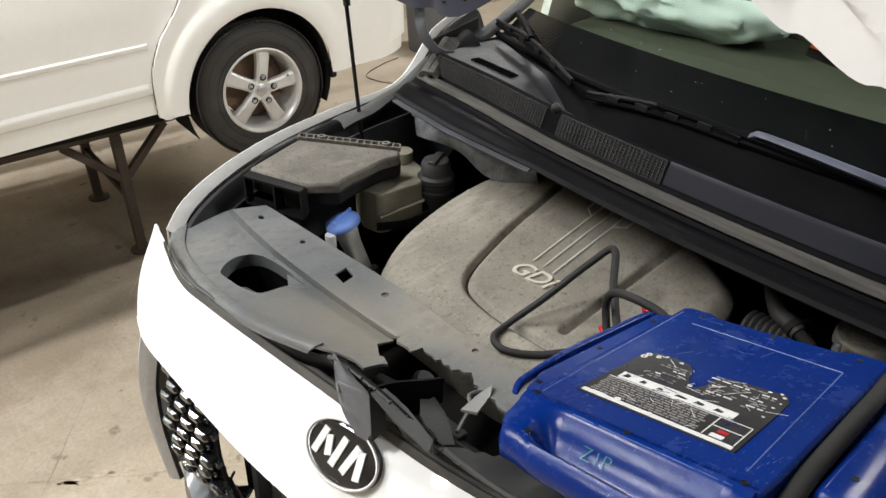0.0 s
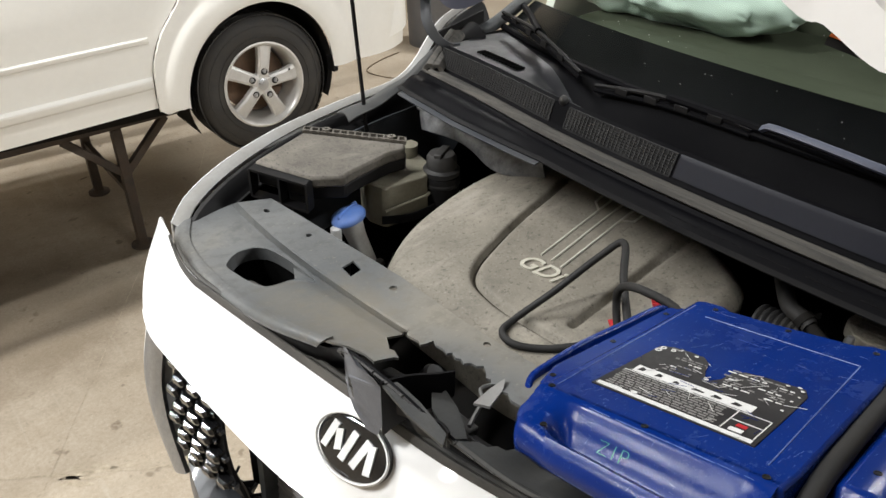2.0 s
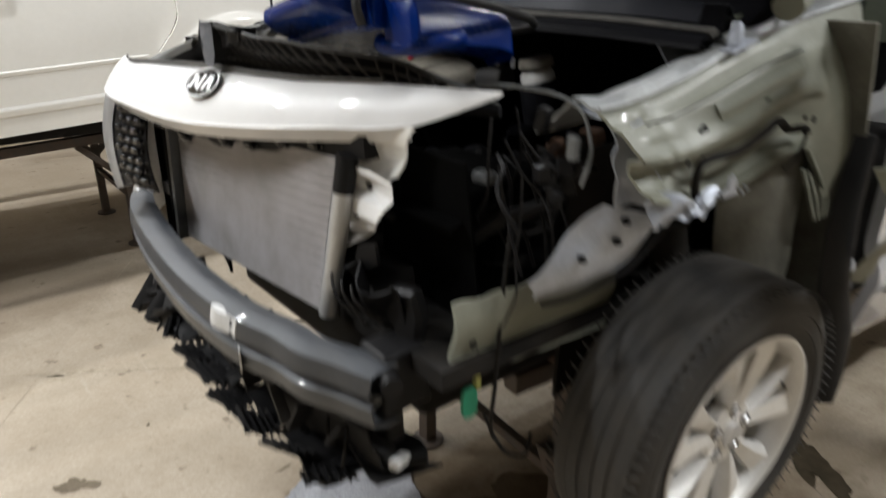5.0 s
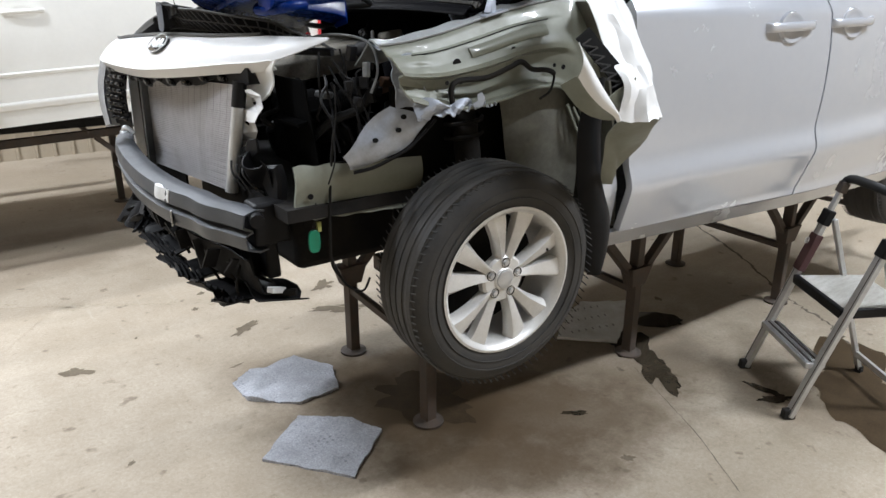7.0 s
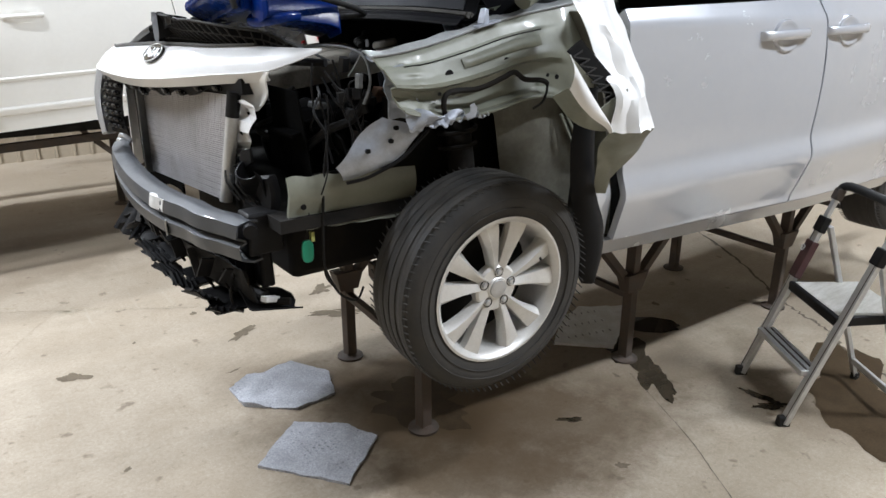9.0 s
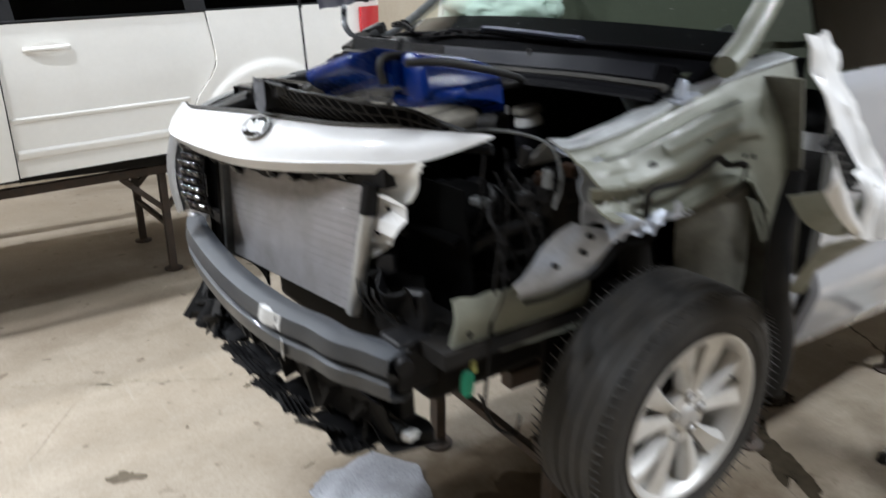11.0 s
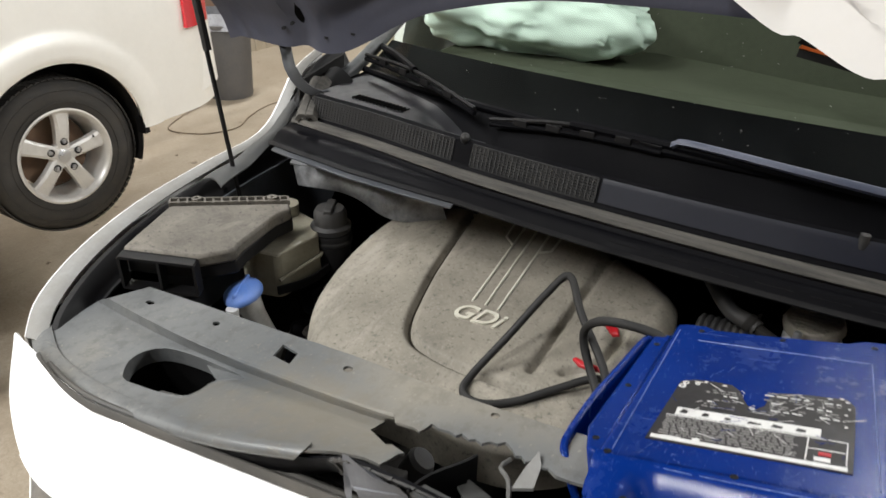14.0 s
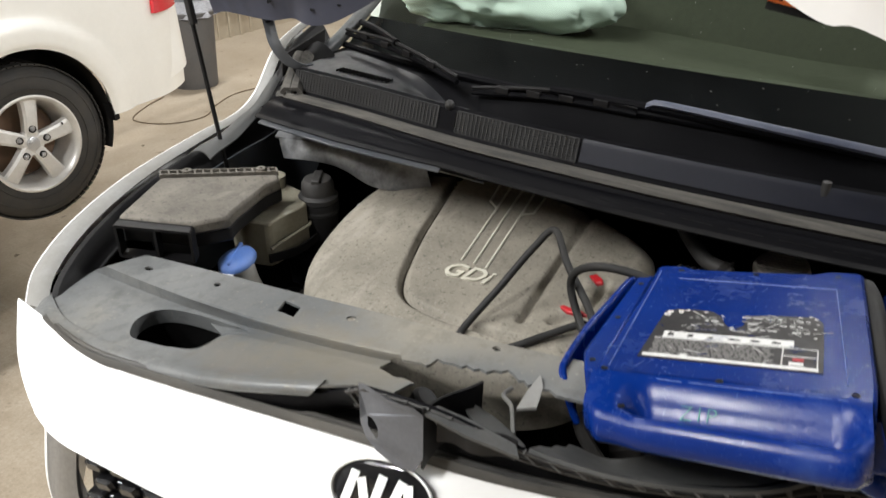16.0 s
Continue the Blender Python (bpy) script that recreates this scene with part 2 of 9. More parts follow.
M_GLASS = glass("windscreen_glass", (0.88, 0.97, 0.89), 0.96, 0.03)
M_PRIVACY = glass("privacy_glass", (0.5, 0.55, 0.5), 0.12)


def halved(nt, value):
    m = nt.nodes.new("ShaderNodeMath")
    m.operation, m.inputs[1].default_value = "MULTIPLY", 0.5
    nt.links.new(value, m.inputs[0])
    return m.outputs[0]


def concrete():
    m, nt, b = nodes_of("old_concrete")
    big = noise_node(nt, 0.55, 6, 0.6)
    mid = noise_node(nt, 3.2, 9, 0.72)
    fine = noise_node(nt, 60, 5, 0.75)
    base = ramp(nt, big, [(0.30, (0.345, 0.292, 0.224)), (0.55, (0.415, 0.358, 0.285)), (0.8, (0.480, 0.420, 0.342))])
    base = mixed(nt, ramp(nt, mid, [(0.34, (0.55,) * 3), (0.60, (0, 0, 0))]), base, (0.27, 0.22, 0.158))
    base = mixed(nt, ramp(nt, fine, [(0.35, (0.45,) * 3), (0.6, (0, 0, 0))]), base, (0.24, 0.195, 0.138))
    grit = noise_node(nt, 170, 3, 0.7)
    base = mixed(nt, ramp(nt, grit, [(0.58, (0, 0, 0)), (0.72, (0.45,) * 3)]), base, (0.66, 0.61, 0.52))
    pits = noise_node(nt, 26, 6, 0.8)
    base = mixed(nt, ramp(nt, pits, [(0.30, (0.7,) * 3), (0.42, (0, 0, 0))]), base, (0.17, 0.14, 0.10))
    drag = noise_node(nt, 1.6, 8, 0.75, (0.35, 2.6, 1))
    base = mixed(nt, ramp(nt, drag, [(0.52, (0, 0, 0)), (0.70, (0.45,) * 3)]), base, (0.27, 0.235, 0.18))
    streak = noise_node(nt, 4.0, 4, 0.6, (6.0, 0.25, 1))
    base = mixed(nt, ramp(nt, streak, [(0.62, (0, 0, 0)), (0.74, (0.12,) * 3)]), base, (0.58, 0.55, 0.49))
    # dark spatter and tyre dirt
    spots = noise_node(nt, 9, 3, 0.5)
    base = mixed(nt, ramp(nt, spots, [(0.66, (0, 0, 0)), (0.72, (0.6,) * 3)]), base, (0.13, 0.10, 0.07))
    # soaked oil: soft-edged blots at fixed places, broken up by the noise
    tc = nt.nodes.new("ShaderNodeTexCoord")
    for cx, cy, rx, ry, turn, amount in ((0.12, -0.36, 0.52, 0.36, -0.75, 0.85), (0.12, -0.36, 0.95, 0.62, -0.75, 0.60), (0.30, -0.05, 0.70, 0.45, -0.75, 0.55), (0.50, -0.66, 0.95, 0.52, -0.6, 0.72), (1.15, -0.45, 1.20, 0.70, -0.62, 0.50), (-0.22, 0.25, 0.55, 0.36, -0.7, 0.35), (0.10, -0.85, 0.75, 0.32, -0.5, 0.70), (1.75, -1.45, 0.80, 0.45, -0.6, 0.45), (2.4, -0.6, 0.9, 0.5, -0.9, 0.35), (-0.9, 2.9, 1.2, 0.8, 0.2, 0.40), (0.4, 4.1, 1.3, 0.7, 0.1, 0.35)):
        mp = nt.nodes.new("ShaderNodeMapping")
        mp.vector_type = "TEXTURE"
        mp.inputs["Location"].default_value, mp.inputs["Rotation"].default_value, mp.inputs["Scale"].default_value = (cx, cy, 0), (0, 0, turn), (rx, ry, 1)
        nt.links.new(tc.outputs["Object"], mp.inputs[0])
        ln = nt.nodes.new("ShaderNodeVectorMath")
        ln.operation = "LENGTH"
        nt.links.new(mp.outputs[0], ln.inputs[0])
        ad = nt.nodes.new("ShaderNodeMath")
        ad.operation = "MULTIPLY_ADD"
        nt.links.new(mid, ad.inputs[0])
        ad.inputs[1].default_value = 0.8
        nt.links.new(ln.outputs["Value"], ad.inputs[2])
        base = mixed(nt, ramp(nt, halved(nt, ad.outputs[0]), [(0.40, (amount,) * 3), (0.66, (0, 0, 0))]), base, (0.078, 0.052, 0.028))
    nt.links.new(base, b.inputs["Base Color"])
    nt.links.new(ramp(nt, mid, [(0.3, (0.42,) * 3), (0.7, (0.68,) * 3)]), b.inputs["Roughness"])
    b.inputs["Specular IOR Level"].default_value = 0.12
    bp = nt.nodes.new("ShaderNodeBump")
    bp.inputs["Strength"].default_value, bp.inputs["Distance"].default_value = 0.35, 0.004
    nt.links.new(mid, bp.inputs["Height"])
    nt.links.new(bp.outputs[0], b.inputs["Normal"])
    return m


M_CONCRETE = concrete()


def engine_dust(name, low, mid, high, fleck):
    """Grey moulded cover under a layer of brown dust with speckles."""
    m, nt, b = nodes_of(name)
    film = noise_node(nt, 3.0, 8, 0.65)
    speck = noise_node(nt, 190, 3, 0.6)
    col = ramp(nt, film, [(0.30, low), (0.5, mid), (0.72, high)])
    col = mixed(nt, ramp(nt, speck, [(0.58, (0, 0, 0)), (0.74, (0.5,) * 3)]), col, fleck)
    blot = noise_node(nt, 26, 9, 0.78)
    col = mixed(nt, ramp(nt, blot, [(0.50, (0, 0, 0)), (0.66, (0.5,) * 3)]), col, tuple(c * 0.70 for c in low))
    grit = noise_node(nt, 95, 4, 0.8)
    col = mixed(nt, ramp(nt, grit, [(0.34, (0.75,) * 3), (0.44, (0, 0, 0))]), col, tuple(c * 0.45 for c in low))
    wipe = noise_node(nt, 5.0, 6, 0.7, (1.0, 3.2, 1))
    col = mixed(nt, ramp(nt, wipe, [(0.56, (0, 0, 0)), (0.68, (0.45,) * 3)]), col, fleck)
    nt.links.new(col, b.inputs["Base Color"])
    b.inputs["Roughness"].default_value = 0.72
    bp = nt.nodes.new("ShaderNodeBump")
    bp.inputs["Strength"].default_value, bp.inputs["Distance"].default_value = 0.5, 0.002
    nt.links.new(noise_node(nt, 260, 4, 0.7), bp.inputs["Height"])
    nt.links.new(bp.outputs[0], b.inputs["Normal"])
    return m


def worn_blue():
    """Glossy blue moulding with hazy rubbed patches and crossing hairline scratches."""
    m, nt, b = nodes_of("blue_plastic")
    shade = noise_node(nt, 6, 5, 0.6)
    col = ramp(nt, shade, [(0.35, (0.0010, 0.0145, 0.120)), (0.65, (0.0014, 0.0190, 0.148))])
    haze = noise_node(nt, 9, 8, 0.75)
    col = mixed(nt, ramp(nt, haze, [(0.54, (0, 0, 0)), (0.74, (0.40,) * 3)]), col, (0.040, 0.075, 0.230))
    for stretch, rot_scale in (((1.0, 26.0, 26.0), 16), ((26.0, 1.2, 26.0), 13), ((8.0, 30.0, 2.0), 11)):
        hair = noise_node(nt, rot_scale, 3, 0.65, stretch)
        col = mixed(nt, ramp(nt, hair, [(0.665, (0, 0, 0)), (0.70, (0.35,) * 3)]), col, (0.13, 0.19, 0.42))
    nt.links.new(col, b.inputs["Base Color"])
    nt.links.new(ramp(nt, haze, [(0.45, (0.20,) * 3), (0.75, (0.42,) * 3)]), b.inputs["Roughness"])
    b.inputs["Specular IOR Level"].default_value = 0.22
    bp = nt.nodes.new("ShaderNodeBump")
    bp.inputs["Strength"].default_value, bp.inputs["Distance"].default_value = 0.10, 0.002
    nt.links.new(noise_node(nt, 320, 3, 0.6), bp.inputs["Height"])
    nt.links.new(bp.outputs[0], b.inputs["Normal"])
    return m


M_BLUE = worn_blue()
M_ENGINE = engine_dust("dusty_engine_cover", (0.138, 0.126, 0.103), (0.192, 0.175, 0.143), (0.275, 0.250, 0.206), (0.34, 0.31, 0.27))
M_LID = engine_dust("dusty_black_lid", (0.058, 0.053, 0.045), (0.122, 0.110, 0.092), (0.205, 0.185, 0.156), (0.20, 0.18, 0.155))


def scuffed_plastic():
    """Grey moulded plastic: a thin even film of dust, brown in wide patches, with pale flecks and fine drag marks."""
    m, nt, b = nodes_of("scuffed_grey_plastic")
    film = noise_node(nt, 2.6, 7, 0.6)
    grain = noise_node(nt, 34, 6, 0.75)
    col = ramp(nt, film, [(0.34, (0.094, 0.101, 0.106)), (0.52, (0.124, 0.128, 0.128)), (0.72, (0.200, 0.188, 0.160))])
    col = mixed(nt, ramp(nt, grain, [(0.38, (0.5,) * 3), (0.52, (0, 0, 0))]), col, (0.060, 0.061, 0.060))
    flecks = noise_node(nt, 150, 3, 0.6)
    col = mixed(nt, ramp(nt, flecks, [(0.64, (0, 0, 0)), (0.74, (0.5,) * 3)]), col, (0.34, 0.32, 0.27))
    drag = noise_node(nt, 9.0, 5, 0.75, (9.0, 0.9, 1))
    col = mixed(nt, ramp(nt, drag, [(0.63, (0, 0, 0)), (0.70, (0.40,) * 3)]), col, (0.26, 0.245, 0.21))
    # brown dirt rubbed in towards the torn end
    tc = nt.nodes.new("ShaderNodeTexCoord")
    for cx, cy, rx, ry, turn, amount in ((-0.62, 0.16, 0.075, 0.17, -0.25, 0.55), (-0.66, 0.30, 0.05, 0.12, -0.3, 0.3), (-0.53, 0.05, 0.05, 0.22, -0.2, 0.35)):
        mp = nt.nodes.new("ShaderNodeMapping")
        mp.vector_type = "TEXTURE"
        mp.inputs["Location"].default_value, mp.inputs["Rotation"].default_value, mp.inputs["Scale"].default_value = (cx, cy, 0), (0, 0, turn), (rx, ry, 9)
        nt.links.new(tc.outputs["Object"], mp.inputs[0])
        ln = nt.nodes.new("ShaderNodeVectorMath")
        ln.operation = "LENGTH"
        nt.links.new(mp.outputs[0], ln.inputs[0])
        ad = nt.nodes.new("ShaderNodeMath")
        ad.operation = "MULTIPLY_ADD"
        nt.links.new(grain, ad.inputs[0])
        ad.inputs[1].default_value = 1.3
        nt.links.new(ln.outputs["Value"], ad.inputs[2])
        col = mixed(nt, ramp(nt, halved(nt, ad.outputs[0]), [(0.50, (amount,) * 3), (0.92, (0, 0, 0))]), col, (0.215, 0.192, 0.150))
    nt.links.new(col, b.inputs["Base Color"])
    nt.links.new(ramp(nt, film, [(0.35, (0.30,) * 3), (0.65, (0.62,) * 3)]), b.inputs["Roughness"])
    b.inputs["Specular IOR Level"].default_value = 0.4
    bp = nt.nodes.new("ShaderNodeBump")
    bp.inputs["Strength"].default_value, bp.inputs["Distance"].default_value = 0.25, 0.002
    nt.links.new(grain, bp.inputs["Height"])
    nt.links.new(bp.outputs[0], b.inputs["Normal"])
    return m


M_GREYPLASTIC = scuffed_plastic()


# ---- mesh tools ----
class Shape:
    """Gathers vertices and faces of one part."""

    def __init__(self):
        self.v, self.f = [], []

    def add(self, verts, faces):
        n = len(self.v)
        self.v += [tuple(p) for p in verts]
        self.f += [tuple(i + n for i in f) for f in faces]
        return self

    def box(self, size, m, taper=1.0):
        sx, sy, sz = (s / 2 for s in size)
        k = taper
        vs = [(-sx, -sy, -sz), (sx, -sy, -sz), (sx, sy, -sz), (-sx, sy, -sz), (-sx * k, -sy * k, sz), (sx * k, -sy * k, sz), (sx * k, sy * k, sz), (-sx * k, sy * k, sz)]
        return self.add([m @ Vector(p) for p in vs], [(3, 2, 1, 0), (4, 5, 6, 7), (0, 1, 5, 4), (1, 2, 6, 5), (2, 3, 7, 6), (3, 0, 4, 7)])

    def bar(self, a, b, w, h, up=(0, 0, 1)):
        """A bar of section w x h from a to b."""
        a, b = Vector(a), Vector(b)
        d = b - a
        q = d.to_track_quat("Z", "Y")
        x = Vector(up).cross(d)
        if x.length > 1e-6:
            x.normalize()
            y = d.normalized().cross(x)
            r = Matrix((x, y, d.normalized())).transposed().to_4x4()
        else:
            r = q.to_matrix().to_4x4()
        return self.box((w, h, d.length), Matrix.Translation((a + b) / 2) @ r)

    def tube(self, pts, r, n=10, smooth=4, closed=False, caps=True):
        pts = curve(pts, smooth, closed) if smooth else [Vector(p) for p in pts]
        radii = r if callable(r) else (lambda s: r)
        rings, m = [], len(pts)
        side = None
        for i, p in enumerate(pts):
            d = (pts[(i + 1) % m] - pts[i - 1]) if closed else (pts[min(i + 1, m - 1)] - pts[max(i - 1, 0)])
            d.normalize()
            if side is None:
                side = d.orthogonal().normalized()
            side = (side - d * side.dot(d)).normalized()
            up = d.cross(side)
            rr = radii(i / max(1, m - 1))
            rings.append([p + (side * math.cos(k * math.tau / n) + up * math.sin(k * math.tau / n)) * rr for k in range(n)])
        vs = [p for ring in rings for p in ring]
        fs = []
        for i in range(m if closed else m - 1):
            j = (i + 1) % m
            fs += [(i * n + k, i * n + (k + 1) % n, j * n + (k + 1) % n, j * n + k) for k in range(n)]
        if caps and not closed:
            fs += [tuple(reversed(range(n))), tuple((m - 1) * n + k for k in range(n))]
        return self.add(vs, fs)

    def loop_bar(self, pts, rz, ry):
        """A flattened bar, rz high and ry deep, along pts that run with x."""
        line = curve(pts, 6)
        n = 10
        vs = [p + Vector((0, ry * math.sin(k * math.tau / n), rz * math.cos(k * math.tau / n))) for p in line for k in range(n)]
        fs = [(i * n + k, i * n + (k + 1) % n, (i + 1) * n + (k + 1) % n, (i + 1) * n + k) for i in range(len(line) - 1) for k in range(n)]
        return self.add(vs, fs + [tuple(reversed(range(n))), tuple((len(line) - 1) * n + k for k in range(n))])

    def lathe(self, prof, m, n=24, close=False, caps=True):
        """prof: rows of radius and height, turned round m's z axis."""
        vs, fs = [], []
        for r, z in prof:
            vs += [m @ Vector((r * math.cos(k * math.tau / n), r * math.sin(k * math.tau / n), z)) for k in range(n)]
        rows = len(prof)
        for i in range(rows if close else rows - 1):
            j = (i + 1) % rows
            fs += [(i * n + k, i * n + (k + 1) % n, j * n + (k + 1) % n, j * n + k) for k in range(n)]
        if not close and caps:
            if prof[0][0] > 1e-5:
                fs.append(tuple(reversed(range(n))))
            if prof[-1][0] > 1e-5:
                fs.append(tuple((rows - 1) * n + k for k in range(n)))
        return self.add(vs, fs)

    def prism(self, poly, depth, m, inset=0.0, drop=0.0):
        """A flat polygon in m's xy plane, drawn out by depth along z; inset and drop chamfer the top rim."""
        n = len(poly)
        c = [sum(p[i] for p in poly) / n for i in (0, 1)]

        def shrink(p, k):
            dx, dy = c[0] - p[0], c[1] - p[1]
            d = math.hypot(dx, dy) or 1
            return (p[0] + dx / d * k, p[1] + dy / d * k)
        levels = [(poly, 0.0)]
        if inset:
            levels += [(poly, depth - drop), ([shrink(p, inset) for p in poly], depth)]
        else:
            levels += [(poly, depth)]
        vs = [m @ Vector((*p, z)) for pl, z in levels for p in pl]
        fs = [tuple(reversed(range(n)))]
        for i in range(len(levels) - 1):
            fs += [(i * n + k, i * n + (k + 1) % n, (i + 1) * n + (k + 1) % n, (i + 1) * n + k) for k in range(n)]
        fs.append(tuple((len(levels) - 1) * n + k for k in range(n)))
        return self.add(vs, fs)

    def sheet(self, fn, nu, nv, thick=0.0, keep=None):
        """A bent sheet: fn(u, v) gives a point; thick draws it out along its normal; keep(u, v) cuts holes cell by cell."""
        ps = [[Vector(fn(i / nu, j / nv)) for j in range(nv + 1)] for i in range(nu + 1)]
        cells = [(i, j) for i in range(nu) for j in range(nv) if keep is None or keep((i + 0.5) / nu, (j + 0.5) / nv)]
        w = nv + 1
        flat = [p for row in ps for p in row]
        fs = [(i * w + j, (i + 1) * w + j, (i + 1) * w + j + 1, i * w + j + 1) for i, j in cells]
        if not thick:
            return self.add(flat, fs)
        nor = []
        for i in range(nu + 1):
            for j in range(nv + 1):
                a = ps[min(i + 1, nu)][j] - ps[max(i - 1, 0)][j]
                b = ps[i][min(j + 1, nv)] - ps[i][max(j - 1, 0)]
                q = a.cross(b)
                nor.append(q.normalized() if q.length > 1e-9 else Vector((0, 0, 1)))
        n = len(flat)
        back = [p - k * thick for p, k in zip(flat, nor)]
        edges = {}
        for f in fs:
            for a, b in zip(f, f[1:] + f[:1]):
                edges[(a, b)] = edges.get((a, b), 0) + 1
        allf = fs + [tuple(n + i for i in reversed(f)) for f in fs]
        for a, b in edges:
            if (b, a) not in edges:
                allf.append((b, a, n + a, n + b))
        return self.add(flat + back, allf)

    def part(self, name, material, parent=None, label="", bevel=0.0, smooth=38, kind="", category="", group="", segments=2):
        me = bpy.data.meshes.new(name)
        me.from_pydata(self.v, [], self.f)
        me.update()
        bm = bmesh.new()
        bm.from_mesh(me)
        bmesh.ops.remove_doubles(bm, verts=bm.verts, dist=1e-6)
        bmesh.ops.delete(bm, geom=[v for v in bm.verts if not v.link_faces], context="VERTS")
        bmesh.ops.recalc_face_normals(bm, faces=bm.faces)
        bm.to_mesh(me)
        bm.free()
        if smooth:
            me.polygons.foreach_set("use_smooth", [True] * len(me.polygons))
            me.set_sharp_from_angle(angle=radians(smooth))
        me.materials.append(material)
        ob = new(name, me)
        if bevel:
            md = ob.modifiers.new("bevel", "BEVEL")
            md.width, md.segments, md.limit_method, md.angle_limit = bevel, segments, "ANGLE", radians(35)
        if parent is not None:
            under(ob, parent)
        return tagged(ob, label, category, group, kind)


WORLD = {}


def under(ob, parent):
    """Hang ob, which was made in world metres, under a thing or part."""
    WORLD[ob.name] = ob.matrix_basis.copy()
    ob.parent = parent
    ob.matrix_parent_inverse = WORLD.get(parent.name, parent.matrix_basis).inverted()
    return ob


def curve(pts, steps=6, closed=False):
    """Points on a smooth line through pts."""
    p = [Vector(q) for q in pts]
    n = len(p)
    if n < 3:
        return p
    out = []
    for i in range(n if closed else n - 1):
        a, b, c, d = (p[(i + k) % n] if closed else p[min(max(i + k, 0), n - 1)] for k in (-1, 0, 1, 2))
        for s in range(steps):
            t = s / steps
            out.append(0.5 * ((2 * b) + (c - a) * t + (2 * a - 5 * b + 4 * c - d) * t * t + (3 * b - a - 3 * c + d) * t ** 3))
    if not closed:
        out.append(p[-1])
    return out


def along(pts):
    """A function of 0..1 that glides through pts by their length."""
    q = curve(pts, 8)
    s = [0.0]
    for a, b in zip(q, q[1:]):
        s.append(s[-1] + (b - a).length)

    def at(t):
        d = min(max(t, 0), 1) * s[-1]
        for i in range(len(q) - 1):
            if d <= s[i + 1] or i == len(q) - 2:
                k = (d - s[i]) / ((s[i + 1] - s[i]) or 1)
                return q[i].lerp(q[i + 1], k)
    return at


def by(pts, axis=1):
    """A function of one coordinate that gives the point on the smooth line through pts there."""
    q = sorted(curve(pts, 8), key=lambda p: p[axis])

    def at(y):
        if y <= q[0][axis]:
            return q[0]
        for a, b in zip(q, q[1:]):
            if y <= b[axis]:
                return a.lerp(b, (y - a[axis]) / ((b[axis] - a[axis]) or 1))
        return q[-1]
    return at


def thing(name, at, label, category, group=""):
    e = new(name)
    e.empty_display_size = 0.1
    e.matrix_basis = Matrix.Translation(at)
    return tagged(e, label, category, group)


def letters(name, text, size, m, material, parent=None, depth=0.002, label="", spacing=1.0, shear=0.0, thin=0.0):
    cu = bpy.data.curves.new(name, "FONT")
    cu.body, cu.size, cu.extrude, cu.align_x, cu.align_y, cu.space_character, cu.shear, cu.offset = text, size, depth, "CENTER", "CENTER", spacing, shear, thin
    tmp = bpy.data.objects.new(name, cu)
    scene.collection.objects.link(tmp)
    dg = bpy.context.evaluated_depsgraph_get()
    me = bpy.data.meshes.new_from_object(tmp.evaluated_get(dg))
    bpy.data.objects.remove(tmp)
    me.transform(m)
    me.materials.clear()
    me.materials.append(material)
    ob = new(name, me)
    if parent is not None:
        under(ob, parent)
    return tagged(ob, label)


def frame_on(at, right, up):
    """A pose whose x runs along right and whose z is the normal of right and up."""
    x = Vector(right).normalized()
    z = x.cross(Vector(up)).normalized()
    y = z.cross(x)
    m = Matrix((x, y, z)).transposed().to_4x4()
    m.translation = at
    return m


I4 = Matrix.Identity(4)


def T(x, y, z):
    return Matrix.Translation((x, y, z))


# ---- the hall ----
FLOOR_W = (-7.5, 8.5, -7.5, 6.6)


def slab(name, lo, hi, material, label, kind="structure"):
    c = [(a + b) / 2 for a, b in zip(lo, hi)]
    return Shape().box([b - a for a, b in zip(lo, hi)], T(*c)).part(name, material, None, label, kind=kind, smooth=0)


slab("floor", (FLOOR_W[0], FLOOR_W[2], -0.2), (FLOOR_W[1], FLOOR_W[3], 0.0), M_CONCRETE, "stained, cracked tan concrete workshop floor")
slab("ceiling", (FLOOR_W[0], FLOOR_W[2], CEILING), (FLOOR_W[1], FLOOR_W[3], CEILING + 0.15), M_CEIL, "pale sheeted workshop ceiling")
slab("wall_west", (FLOOR_W[0] - 0.2, FLOOR_W[2], 0.0), (FLOOR_W[0], FLOOR_W[3], CEILING), M_WALLTAN, "plain tan workshop wall")
slab("wall_east", (FLOOR_W[1], FLOOR_W[2], 0.0), (FLOOR_W[1] + 0.2, FLOOR_W[3], CEILING), M_WALLTAN, "plain tan workshop wall")
slab("wall_south", (FLOOR_W[0], FLOOR_W[2] - 0.2, 0.0), (FLOOR_W[1], FLOOR_W[2], CEILING), M_WALLTAN, "plain tan workshop wall")
wall_n = slab("wall_north", (FLOOR_W[0], FLOOR_W[3], 0.0), (FLOOR_W[1], FLOOR_W[3] + 0.2, CEILING), M_WALLTAN, "ribbed tan metal workshop wall with a brown board above")

for lx, ly, share in LAMPS:
    fx = thing("ceiling_light", (lx, ly, CEILING), "white strip light with two tubes hung under the ceiling", "light", "strip lights on the ceiling")
    Shape().box((1.3, 0.22, 0.06), T(lx, ly, CEILING - 0.03)).part("housing", M_FIXTURE, fx, bevel=0.01)
    la = bpy.data.lights.new("strip_lamp", "AREA")
    la.shape, la.size, la.size_y, la.energy, la.color = "RECTANGLE", 1.25, 0.16, LAMP_POWER * share, (0.99, 0.99, 0.975)
    lo = new("strip_lamp", la)
    lo.matrix_basis = T(lx, ly, CEILING - 0.075)
    under(lo, fx)


